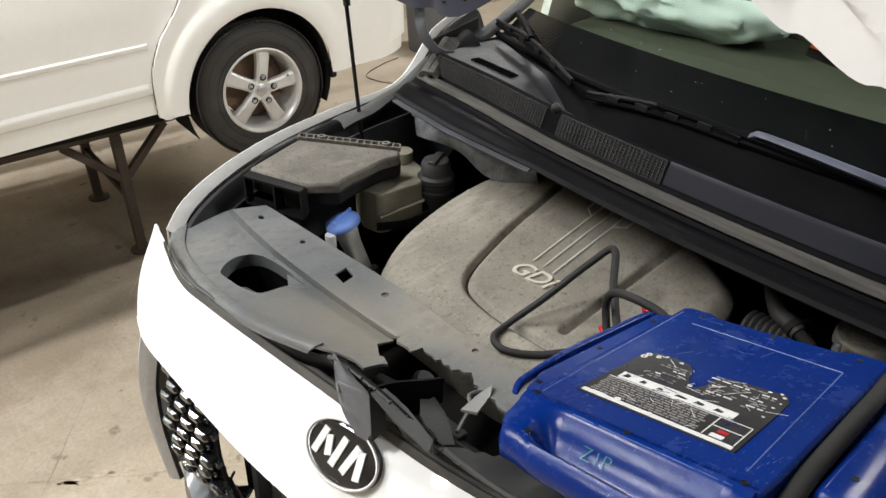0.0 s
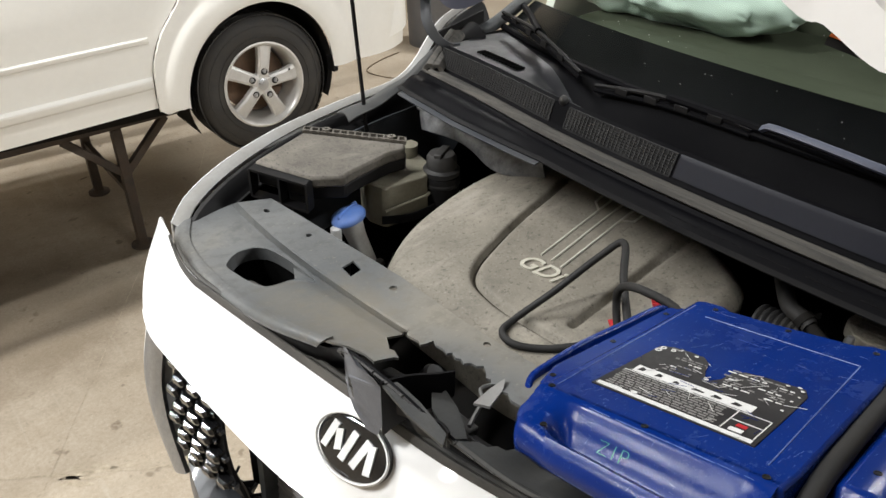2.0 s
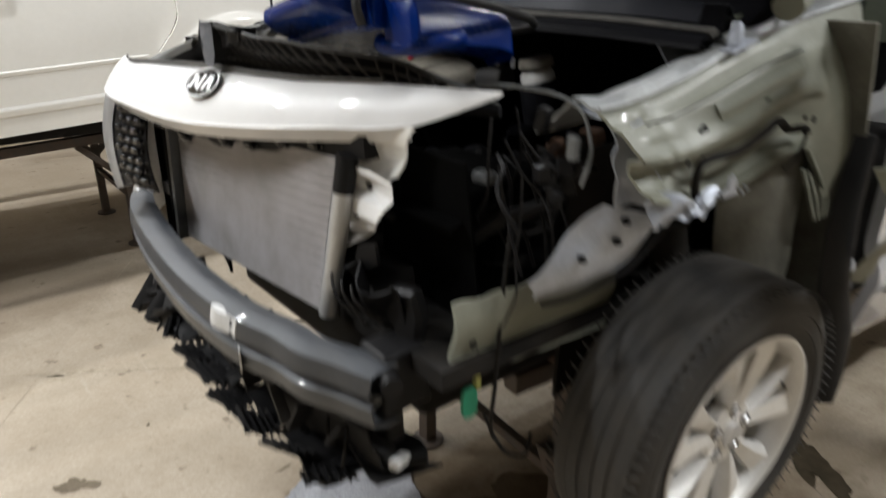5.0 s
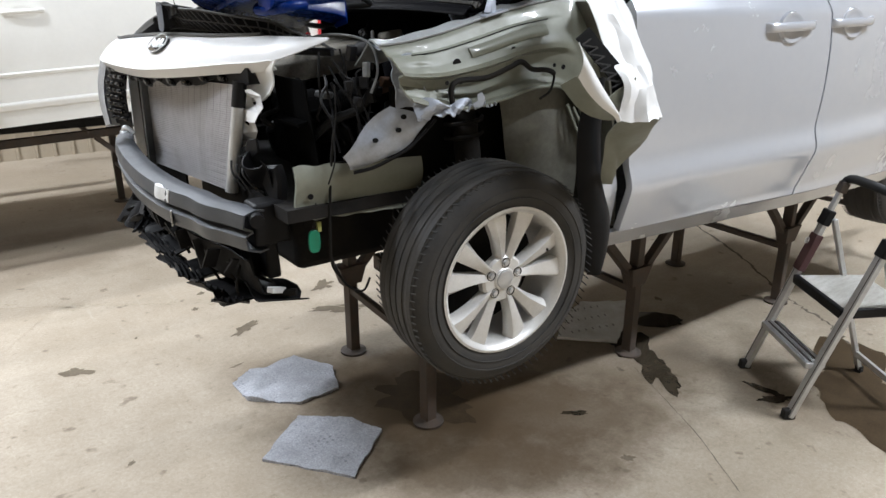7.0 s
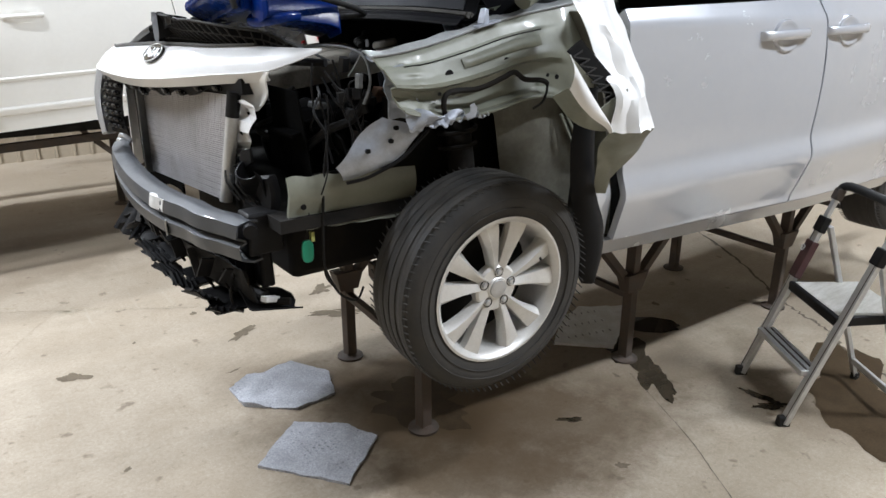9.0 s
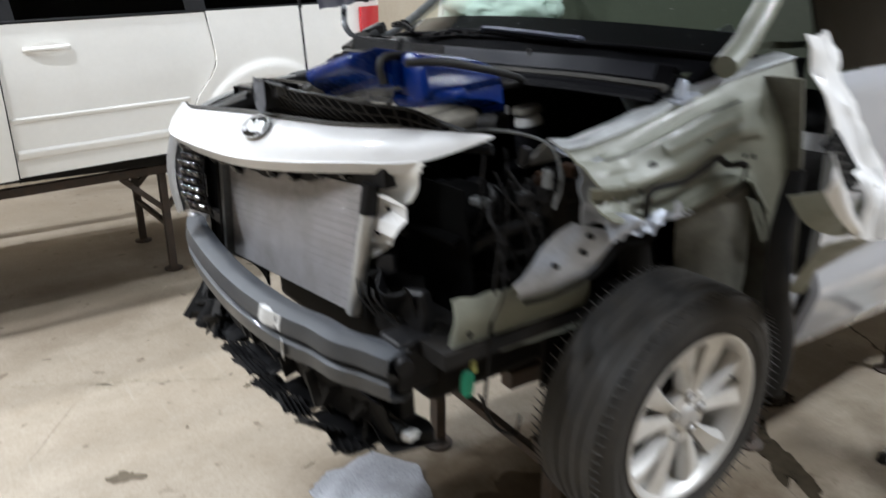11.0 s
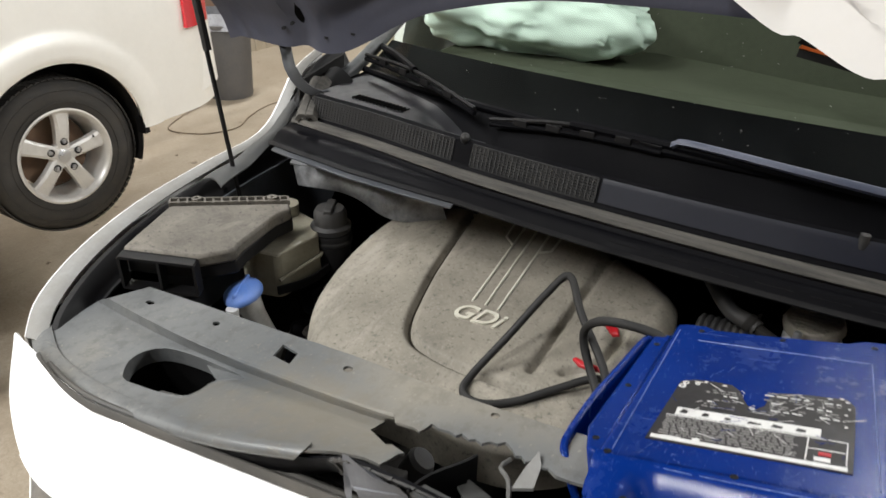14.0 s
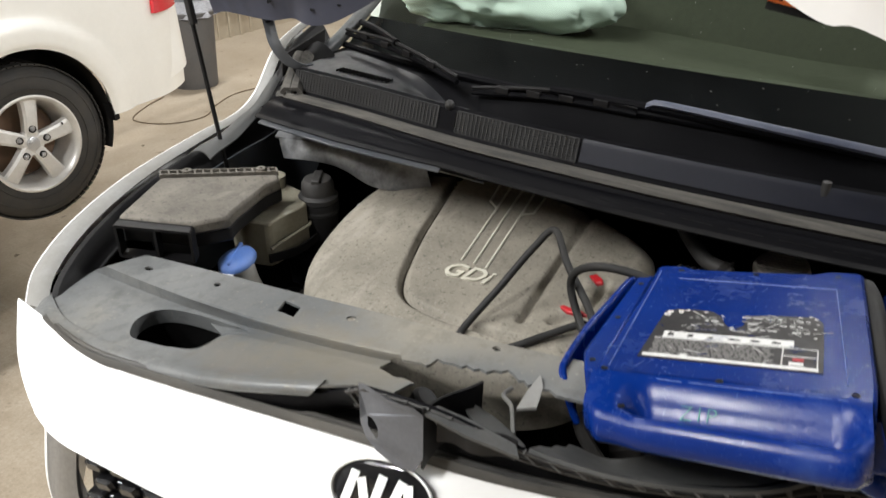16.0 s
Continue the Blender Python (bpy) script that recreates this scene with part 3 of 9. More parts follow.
# ---- the wrecked minivan on the near stand ----
van = thing("minivan", (0.6, 0.0, 0.80), "white minivan with a smashed open front, raised on a steel stand", "car")


def plate(outer, holes, height, thick, shape=None, warp=None):
    """A moulded plate with through holes. outer, holes: lists of x, y; height(x, y) gives the top."""
    sh = shape or Shape()
    loops = [outer, *holes]
    pts = [p for l in loops for p in l]
    tris = tessellate_polygon([[Vector((x, y, 0)) for x, y in l] for l in loops])
    n = len(pts)
    top = [tuple(warp(x, y)) if warp else (x, y, height(x, y)) for x, y in pts]
    low = [(x, y, z - thick) for x, y, z in top]
    fs = [tuple(t) for t in tris] + [tuple(n + i for i in reversed(t)) for t in tris]
    k = 0
    for l in loops:
        m = len(l)
        fs += [(k + i, k + (i + 1) % m, n + k + (i + 1) % m, n + k + i) for i in range(m)]
        k += m
    return sh.add(top + low, fs)


def flat(pts, steps=6):
    return [(p.x, p.y) for p in curve([(x, y, 0) for x, y in pts], steps, True)]


def oval(cx, cy, rx, ry, n=24, turn=0.0, power=2.0):
    out = []
    for k in range(n):
        a = k * math.tau / n
        c, s = math.cos(a), math.sin(a)
        x = rx * math.copysign(abs(c) ** (2 / power), c)
        y = ry * math.copysign(abs(s) ** (2 / power), s)
        out.append((cx + x * math.cos(turn) - y * math.sin(turn), cy + x * math.sin(turn) + y * math.cos(turn)))
    return out


# front fascia: the painted band over the grille opening
F_TOP = by([(-0.700, 0.740, 1.553), (-0.722, 0.56, 1.560), (-0.712, 0.40, 1.578), (-0.672, 0.10, 1.598), (-0.640, -0.13, 1.602), (-0.556, -0.38, 1.600), (-0.41, -0.632, 1.598)])
F_BOT = by([(-0.704, 0.741, 1.545), (-0.775, 0.64, 1.512), (-0.822, 0.52, 1.486), (-0.822, 0.40, 1.476), (-0.795, 0.10, 1.474), (-0.738, -0.13, 1.488), (-0.642, -0.36, 1.512), (-0.548, -0.515, 1.530), (-0.415, -0.632, 1.590)])


def fascia_at(u, v):
    y = 0.74 - 1.372 * u
    a, b = F_TOP(y), F_BOT(y)
    p = a.lerp(b, v)
    d = (b - a).length
    return p + Vector((-0.75, -0.05, 0.66)) * (d * 0.10 * math.sin(math.pi * min(1, v * 1.02)))


def cut_back(u):
    """The painted band stops short of the cover where the seal clips on."""
    k = (u - 0.07) / 0.78
    return 0.095 * max(0.0, min(1.0, 6 * k, 6 * (1 - k))) ** 0.6


fascia = Shape().sheet(lambda u, v: fascia_at(u, cut_back(u) + (1 - cut_back(u)) * v), 70, 14, -0.006).part("front_fascia", M_WHITE, van, "bright white painted fascia band")
# lip under the band
Shape().sheet(lambda u, v: F_BOT(0.55 - 1.06 * u) + Vector((0.004 + 0.020 * v, 0, -0.030 * v + 0.006)), 50, 3, 0.006).part("grille_lip", M_WHITE, van, "thin white lip over the grille opening")
# black seal along the top edge
def band(u, v):
    return fascia_at(0.07 + 0.78 * u, v * min(1.0, 6 * u, 6 * (1 - u)) ** 0.6)


Shape().sheet(lambda u, v: band(u, 0.165 - 0.075 * v) + Vector((-0.003, 0, 0.003 + 0.007 * math.sin(v * 3.14))), 60, 6, 0.003).part("seal_band", M_SEAL, van, "black rubber band along the fascia edge", smooth=40)
Shape().tube([band(0.02 + 0.96 * k / 24, 0.088) + Vector((0.004, 0, -0.003)) for k in range(25)], 0.0050, 8, 2).part("edge_seal", M_SEAL, van, "grey seal behind the fascia edge")
# emblem, its marks are plain slanted bars
E_M = frame_on((-0.724, 0.015, 1.558), (0.16, -1.0, 0.03), (0.66, 0.08, 0.72)) @ T(0, 0, 0.007)
emblem = Shape().prism(oval(0, 0, 0.062, 0.0375, 40), 0.012, E_M @ T(0, 0, -0.010), 0.004, 0.003).part("emblem", M_GLOSSBLACK, fascia, "gloss black oval badge with a chrome rim, chipped")
Shape().tube([E_M @ Vector((x, y, 0.004)) for x, y in oval(0, 0, 0.062, 0.0375, 40)], 0.0022, 8, 0, True).part("emblem_rim", M_ALU, emblem)
for bx, lean, hgt in ((-0.038, 0.25, 0.036), (-0.022, -0.75, 0.026), (-0.004, 0.25, 0.040), (0.018, 0.45, 0.040), (0.034, -0.45, 0.036)):
    Shape().box((0.011, hgt, 0.004), E_M @ T(bx, 0, 0.003) @ pose(0, 0, 0, 0, 0, -30 * lean)).part("emblem_bar", M_ALU, emblem)
# satin strip down the far end of the grille
G_OUT = along([(-0.824, 0.512, 1.484), (-0.848, 0.505, 1.40), (-0.858, 0.475, 1.32), (-0.858, 0.425, 1.236)])
G_IN = along([(-0.812, 0.468, 1.474), (-0.834, 0.462, 1.40), (-0.846, 0.432, 1.33), (-0.850, 0.383, 1.252)])
Shape().sheet(lambda u, v: G_OUT(u).lerp(G_IN(u), v) + Vector((-0.006 * math.sin(math.pi * v), 0, 0)), 24, 5, 0.010).part("grille_trim", M_TRIM, van, "satin metal grille surround, snapped off at the foot")
Shape().sheet(lambda u, v: G_OUT(u) + Vector((0.004 + 0.05 * v, 0.006 + 0.012 * v, 0)), 18, 3, 0.004).part("fascia_side", M_WHITE, van)
# studded grille insert
grille = Shape().sheet(lambda u, v: Vector((-0.80 - 0.028 * math.sin(u * 2.2) + 0.03 * v, 0.455 - 0.055 * u * u - 0.125 * v, 1.465 - 0.215 * u)), 12, 8, 0.006).part("grille_insert", M_BLACK, van, "broken black studded grille insert")
stud = Shape()
stud.prism([(-0.009, -0.014), (-0.002, -0.017), (0.008, -0.012), (0.009, 0.012), (0.003, 0.017), (-0.008, 0.013)], 0.020, I4, 0.006, 0.005)
stud.prism([(-0.006, -0.024), (0.004, -0.024), (0.004, -0.015), (-0.006, -0.015)], 0.010, I4, 0.002, 0.002)
stud_mesh = None
for r in range(8):
    for c in range(3):
        u, v = 0.06 + 0.115 * r, 0.14 + 0.30 * c + (0.12 if r % 2 else 0.0)
        p = Vector((-0.80 - 0.028 * math.sin(u * 2.2) + 0.03 * v, 0.455 - 0.055 * u * u - 0.125 * v, 1.465 - 0.215 * u))
        if stud_mesh is None:
            o = stud.part("stud", M_GLOSSBLACK, None, smooth=20)
            stud_mesh = o.data
        else:
            o = new("stud", stud_mesh)
        o.matrix_basis = frame_on(p, (0.25, -1.0, 0.0), (0.0, 0.0, 1.0)) @ pose(0, 0, 0, 0, 0, 90)
        under(o, grille)
for k in range(9):
    p = F_BOT(0.30 - 0.085 * k) + Vector((0.055, 0, -0.030 - 0.008 * (k % 3)))
    o = new("stud", stud_mesh)
    o.matrix_basis = frame_on(p, (0.25, -1.0, 0.0), (0.0, 0.0, 1.0)) @ pose(0, 0, 0, 0, 0, 60 + 25 * (k % 2))
    under(o, grille)
Shape().sheet(lambda u, v: F_BOT(0.34 - 0.78 * u) + Vector((0.060, 0, -0.012 - 0.036 * v - 0.010 * math.sin(u * 31))), 40, 3, 0.008).part("upper_grille_bar", M_BLACK, van, "snapped upper strip of the black grille")
# near end of the fascia: inner return and the broken white tab under it
RT = [Vector((-0.605, -0.355, 1.512)), Vector((-0.545, -0.535, 1.532)), Vector((-0.552, -0.490, 1.425)), Vector((-0.585, -0.375, 1.385))]
Shape().sheet(lambda u, v: RT[0].lerp(RT[1], v).lerp(RT[3].lerp(RT[2], v), u) + Vector((0.012 * math.sin(v * 3) - 0.006 * math.sin(u * 7), 0, 0.004 * math.sin(v * 8) * u)), 12, 10, 0.005).part("fascia_return", M_CREAM, van, "torn cream inner end of the fascia", smooth=30)
TAB = [(-0.395, 1.437), (-0.47, 1.446), (-0.545, 1.436), (-0.535, 1.400), (-0.515, 1.378), (-0.500, 1.352), (-0.455, 1.318), (-0.405, 1.285), (-0.360, 1.256), (-0.305, 1.252), (-0.292, 1.262), (-0.325, 1.290), (-0.352, 1.300), (-0.345, 1.330), (-0.385, 1.345), (-0.372, 1.375), (-0.402, 1.400)]
plate(TAB, [oval(-0.425, 1.405, 0.012, 0.014, 10), oval(-0.40, 1.335, 0.008, 0.010, 8)], None, 0.005, warp=lambda y, z: Vector((-0.592 - 0.05 * (z - 1.35) + 0.012 * math.sin(y * 40) + 0.008 * math.sin(z * 55), y, z))).part("broken_tab", M_WHITE, van, "broken white plastic tab", smooth=20)
Shape().prism([(0, 0), (0.045, 0.012), (0.05, -0.03), (0.015, -0.05), (-0.01, -0.03)], 0.01, frame_on((-0.61, -0.44, 1.285), (0.3, -1, 0), (0, 0, 1))).part("black_bracket", M_BLACK, van)

# radiator pack
R_TL, R_TR, R_BR, R_BL = Vector((-0.708, 0.300, 1.435)), Vector((-0.606, -0.372, 1.452)), Vector((-0.656, -0.345, 1.110)), Vector((-0.702, 0.355, 1.085))


def rad_at(s, h, out=0.0):
    a, b = R_TL.lerp(R_TR, s), R_BL.lerp(R_BR, s)
    return b.lerp(a, h) + Vector((-out, -out * 0.12, 0))


radiator = Shape().sheet(lambda u, v: rad_at(u, v, -0.010), 4, 4, 0.02).part("radiator", M_DARK, van, "aluminium radiator and condenser, lightly bent")
fins = Shape()
for k in range(50):
    h = (k + 0.5) / 50
    wob = 0.0010 * math.sin(k * 1.9)
    fins.bar(rad_at(0.012, h, 0.004 + wob), rad_at(0.985, h, 0.004 - wob), 0.0052, 0.004)
for k in range(49):
    h = (k + 1.0) / 50
    for q in range(14):
        fins.bar(rad_at(0.02 + 0.96 * (q + 0.1) / 14, h, -0.001), rad_at(0.02 + 0.96 * (q + 0.9) / 14, h, -0.001), 0.0012, 0.003)
fins.part("core_face", M_FINS, radiator, "grey metal cooling fins, dirty towards the foot", kind="stuff")
Shape().tube([rad_at(1.035, 1.0, 0.004), rad_at(1.035, 0.6, 0.004), rad_at(1.035, 0.0, 0.004)], 0.021, 14, 3).part("side_tank", M_ALU, radiator, "silver side tank")
Shape().tube([rad_at(1.035, 1.03, 0.004), rad_at(1.035, 0.80, 0.004)], 0.0225, 14, 0).part("tank_cap", M_BLACK, radiator)
Shape().sheet(lambda u, v: rad_at(-0.14 + 0.13 * u, 1.05 - 1.08 * v, -0.02 - 0.03 * u), 4, 10, 0.03).part("air_guide", M_DARK, van, "black plastic air guide beside the radiator")
Shape().bar(rad_at(-0.018, 1.03, 0.012), rad_at(-0.018, -0.02, 0.012), 0.022, 0.030, (1, 0, 0)).part("guide_edge", M_GREYPLASTIC, van)
Shape().bar(rad_at(-0.1, 1.08, -0.03), rad_at(1.1, 1.08, -0.03), 0.07, 0.05).part("upper_crossmember", M_BLACK, van)

# bumper beam with a stepped section
B_LINE = by([(-0.775, 0.540, 1.118), (-0.812, 0.42, 1.112), (-0.842, 0.16, 1.100), (-0.848, -0.08, 1.088), (-0.822, -0.31, 1.074), (-0.765, -0.50, 1.056), (-0.700, -0.630, 1.046)])
B_PROF = [(0.045, 0.066), (0.020, 0.070), (-0.016, 0.060), (-0.022, 0.020), (0.004, 0.008), (0.006, -0.004), (-0.018, -0.016), (-0.010, -0.060), (0.022, -0.072), (0.050, -0.066)]


def beam_at(u, v):
    p = B_LINE(0.54 - 1.17 * u)
    k = v * (len(B_PROF) - 1)
    i = min(int(k), len(B_PROF) - 2)
    a, b = B_PROF[i], B_PROF[i + 1]
    w = k - i
    dent = 0.012 * math.exp(-((u - 0.80) / 0.05) ** 2) + 0.010 * math.exp(-((u - 0.93) / 0.04) ** 2)
    return p + Vector((a[0] + (b[0] - a[0]) * w + dent, 0, (a[1] + (b[1] - a[1]) * w) * (1 - 0.12 * u)))


beam = Shape().sheet(beam_at, 60, 27, 0.006).part("bumper_beam", M_BEAM, van, "bare dark blue-grey bumper beam with dents", smooth=25)
Shape().box((0.004, 0.050, 0.034), frame_on(beam_at(0.725, 0.72) + Vector((-0.006, 0, 0)), (-0.35, -1, 0), (0, 0, 1)) @ pose(0, 0, 0, 0, 0, 0) @ Matrix.Rotation(radians(90), 4, "Y")).part("paper_label", M_PRINT, beam, "small white paper label")
Shape().sheet(lambda u, v: beam_at(0.655 + 0.075 * u, 0.18 + 0.16 * v) + Vector((-0.007 - 0.004 * math.sin(u * 6), 0, 0.002 * math.sin(v * 9))), 8, 4, 0.003).part("foam_scrap", M_PRINT, beam, "torn white foam scrap")
Shape().box((0.05, 0.07, 0.06), T(-0.765, 0.545, 1.165), 0.7).part("beam_bracket", M_SATIN, beam, bevel=0.006)
Shape().tube([(-0.74, 0.50, 1.185), (-0.765, 0.53, 1.21), (-0.77, 0.56, 1.19)], 0.010, 8).part("beam_hook", M_SATIN, beam)
Shape().tube([(-0.66, -0.56, 1.09), (-0.69, -0.66, 1.085)], 0.022, 12, 0).part("stub_pipe", M_BLACK, van)
Shape().box((0.12, 0.11, 0.13), T(-0.63, -0.575, 1.06), 0.85).part("crush_can", M_BLACK, van, bevel=0.01)
Shape().prism([(0, 0), (0.06, 0.01), (0.08, -0.04), (0.07, -0.10), (0.03, -0.12), (-0.02, -0.06)], 0.03, frame_on((-0.58, -0.53, 1.22), (0.2, -1, 0), (0, 0, 1)), 0.01, 0.01).part("horn_bracket", M_BLACK, van)
Shape().sheet(lambda u, v: Vector((-0.64 + 0.05 * v + 0.02 * math.sin(u * 9), -0.42 - 0.16 * u, 1.235 - 0.11 * v + 0.02 * math.sin(u * 7 + v * 4))), 14, 8, 0.004).part("crumpled_guard", M_BLACK, van, "crumpled black plastic guard", smooth=20)
for k in range(7):
    Shape().tube([(-0.66 + 0.01 * k, -0.40 - 0.022 * k, 1.22 - 0.01 * (k % 3)), (-0.665 + 0.01 * k, -0.42 - 0.02 * k, 1.18), (-0.64 + 0.012 * k, -0.45 - 0.018 * k, 1.13 - 0.01 * (k % 2))], 0.0035, 6, 4).part("loose_wire", M_PLASTIC, van)

# wreckage hung under the beam
rnd = random.Random(4)
Shape().tube([(-0.72, 0.46, 0.985), (-0.76, 0.20, 0.960), (-0.74, -0.10, 0.905), (-0.68, -0.36, 0.850), (-0.62, -0.54, 0.815)], 0.024, 10, 5).part("lower_crossmember", M_PLASTIC, van, "black lower crossmember, hanging")
tray = Shape()
tray.sheet(lambda u, v: Vector((-0.70 - 0.13 * v - 0.02 * math.sin(u * 19), 0.56 - 0.20 * u, 0.995 - 0.17 * v - 0.015 * math.sin(u * 8))), 14, 8, 0.006, lambda u, v: not (v > 0.85 and int(u * 14) % 3 == 0))
tray.part("shutter_panel", M_BLACK, van, "broken black shutter panel")
for k in range(6):
    Shape().bar((-0.735 - 0.012 * k, 0.575 - 0.012 * k, 0.985 - 0.026 * k), (-0.755 - 0.012 * k, 0.36 - 0.012 * k, 0.965 - 0.026 * k), 0.006, 0.030, (0.5, 0, 1)).part("shutter_slat", M_PLASTIC, van)
for k, (x0, y0, z0, w, l, tilt) in enumerate([(-0.72, 0.30, 0.86, 0.20, 0.24, 8), (-0.70, 0.02, 0.845, 0.18, 0.22, 14), (-0.66, -0.18, 0.80, 0.20, 0.20, 4), (-0.645, -0.36, 0.775, 0.22, 0.26, 0), (-0.60, -0.47, 0.80, 0.16, 0.22, -12)]):
    edge = [rnd.uniform(0.75, 1.12) for _ in range(9)]
    sh = Shape().sheet(lambda u, v: Vector((x0 - w / 2 + w * u * edge[int(v * 8)], y0 - l / 2 + l * v, z0 + math.tan(radians(tilt)) * (u - 0.5) * w + 0.02 * math.sin(v * 7 + k))), 8, 8, 0.005)
    sh.part("undertray_flap", M_BLACK, van, "torn black undertray")
for k in range(13):
    y = 0.42 - 0.075 * k + rnd.uniform(-0.02, 0.02)
    p0 = Vector((-0.74 + 0.10 * max(0, -y), y, 1.0 - 0.06 * max(0, -y) * 3))
    pts = [p0, p0 + Vector((rnd.uniform(-0.05, 0.02), rnd.uniform(-0.05, 0.05), -0.06)), p0 + Vector((rnd.uniform(-0.03, 0.05), rnd.uniform(-0.1, 0.04), -0.12 - rnd.uniform(0, 0.05)))]
    Shape().tube(pts, rnd.uniform(0.004, 0.010), 6, 4).part("loose_wire", M_DARK, van)
for k in range(9):
    y = 0.36 - 0.10 * k
    Shape().box((rnd.uniform(0.03, 0.07), rnd.uniform(0.03, 0.06), rnd.uniform(0.05, 0.13)), T(-0.69 + 0.12 * max(0, -y), y, 0.94 - 0.10 * max(0, -y)) @ pose(0, 0, 0, rnd.uniform(-25, 25), rnd.uniform(-25, 25), rnd.uniform(0, 90)), 0.8).part("broken_clip", M_BLACK, van, bevel=0.004)
Shape().tube([(-0.76, 0.36, 0.97), (-0.79, 0.15, 0.93), (-0.76, -0.10, 0.90), (-0.70, -0.30, 0.87), (-0.63, -0.50, 0.80), (-0.55, -0.58, 0.80)], 0.013, 8, 6).part("wiring_loom", M_DARK, van, "sagging black wiring loom")
HANG = [0.9, 0.5, 1.0, 0.7, 0.45, 0.85, 0.6, 1.0, 0.75, 0.9, 0.5, 0.8, 0.65, 1.0, 0.55, 0.8, 0.6]
Shape().sheet(lambda u, v: B_LINE(0.50 - 1.06 * u) + Vector((0.055 + 0.05 * v + 0.012 * math.sin(u * 23), 0, -0.055 - 0.15 * v * (0.75 + 0.25 * HANG[int(u * 16)]) - 0.06 * u + 0.010 * math.sin(v * 14))), 64, 8, 0.005).part("lower_shield", M_BLACK, van, "ragged black lower shield", smooth=20)
for k in range(11):
    u = 0.04 + 0.92 * k / 10
    p = B_LINE(0.50 - 1.06 * u) + Vector((0.04, 0, -0.075 - 0.05 * u))
    q = p + Vector((rnd.uniform(-0.03, 0.02), rnd.uniform(-0.04, 0.04), -rnd.uniform(0.04, 0.10)))
    Shape().bar(p, q, 0.008, rnd.uniform(0.020, 0.050), (1, 0, 0)).part("shield_rib", M_PLASTIC if k % 4 == 0 else M_BLACK, van)
for k in range(9):
    y0 = 0.46 - 0.115 * k
    c = B_LINE(y0) + Vector((0.05, 0, -0.24 - 0.05 * (0.46 - y0)))
    w = rnd.uniform(0.07, 0.12)
    rot = pose(0, 0, 0, rnd.uniform(-25, 25), rnd.uniform(5, 40), rnd.uniform(-30, 30))
    sc = Shape()
    for r in range(5):
        sc.box((0.004, w, 0.012), Matrix.Translation(c) @ rot @ T(-0.05 + 0.022 * r, 0, 0.004))
    sc.sheet(lambda u, v: (Matrix.Translation(c) @ rot) @ Vector((-0.06 + 0.12 * u, (v - 0.5) * w * (1 - 0.35 * u * HANG[int(v * 10)]), 0.006 * math.sin(u * 9 + v * 5))), 8, 10, 0.004)
    sc.part("broken_vane", M_BLACK, van, "snapped ribbed black plastic", smooth=20)
Shape().box((0.05, 0.08, 0.17), T(-0.60, -0.50, 0.93), 0.8).part("intercooler_end", M_BLACK, van, bevel=0.012)
Shape().box((0.07, 0.025, 0.02), T(-0.61, -0.56, 0.815) @ pose(0, 0, 0, 0, 20, 30)).part("white_plug", M_PRINT, van, bevel=0.003)

# radiator shroud: a dusty moulded top cover with an oval well, torn at the near end
SH_F = by([(-0.665, 0.690, 0), (-0.705, 0.60, 0), (-0.712, 0.47, 0), (-0.690, 0.33, 0), (-0.648, 0.22, 0), (-0.605, 0.135, 0), (-0.580, 0.08, 0)])
SH_R = by([(-0.560, 0.705, 0), (-0.565, 0.60, 0), (-0.565, 0.48, 0), (-0.555, 0.33, 0), (-0.535, 0.15, 0), (-0.500, -0.02, 0), (-0.46, -0.14, 0)])
SH_B = by([(-0.500, 0.675, 0), (-0.487, 0.56, 0), (-0.470, 0.40, 0), (-0.457, 0.274, 0), (-0.452, 0.12, 0), (-0.435, -0.03, 0), (-0.405, -0.14, 0)])
ZN = by([(1.510, 0.70, 0), (1.532, 0.60, 0), (1.550, 0.50, 0), (1.572, 0.35, 0), (1.618, 0.20, 0), (1.652, 0.10, 0), (1.672, 0.0, 0), (1.680, -0.14, 0)])
CROWN = Vector((-1.03, -0.53, 2.26))


def crown(x, y, dz=0.0):
    """The cover bows up towards the middle of the car, where it has come loose."""
    z = ZN(y).x + dz
    k = (CROWN.z - z) / (CROWN.z - 1.56)
    return Vector((CROWN.x + (x - CROWN.x) * k, CROWN.y + (y - CROWN.y) * k, z))


def lift(x, y):
    """The loosened front edge of the cover stands up."""
    a, b = SH_R(y).x, SH_F(y).x
    k = min(1.0, max(0.0, (a - x) / max(0.02, a - b)))
    return 0.052 * k * math.exp(-((y - 0.22) / 0.24) ** 2)


front_loop = [(SH_F(y).x, y) for y in (0.690, 0.66, 0.63, 0.60, 0.56, 0.52, 0.47, 0.42, 0.37, 0.33, 0.28, 0.24, 0.215)]
front_loop += [(-0.628, 0.185), (-0.618, 0.156), (-0.617, 0.134), (-0.605, 0.130), (-0.590, 0.124), (-0.584, 0.118), (-0.579, 0.135), (-0.583, 0.142), (-0.570, 0.166), (-0.556, 0.160), (-0.546, 0.156)]
front_loop += [(SH_R(y).x, y) for y in (0.165, 0.22, 0.30, 0.38, 0.46, 0.54, 0.62, 0.690)]
well = [(p.x, p.y) for p in curve([(-0.670, 0.506, 0), (-0.643, 0.523, 0), (-0.614, 0.521, 0), (-0.592, 0.500, 0), (-0.581, 0.456, 0), (-0.577, 0.408, 0), (-0.575, 0.362, 0), (-0.586, 0.358, 0), (-0.604, 0.382, 0), (-0.652, 0.392, 0), (-0.670, 0.427, 0), (-0.677, 0.463, 0), (-0.680, 0.489, 0)], 4, True)]
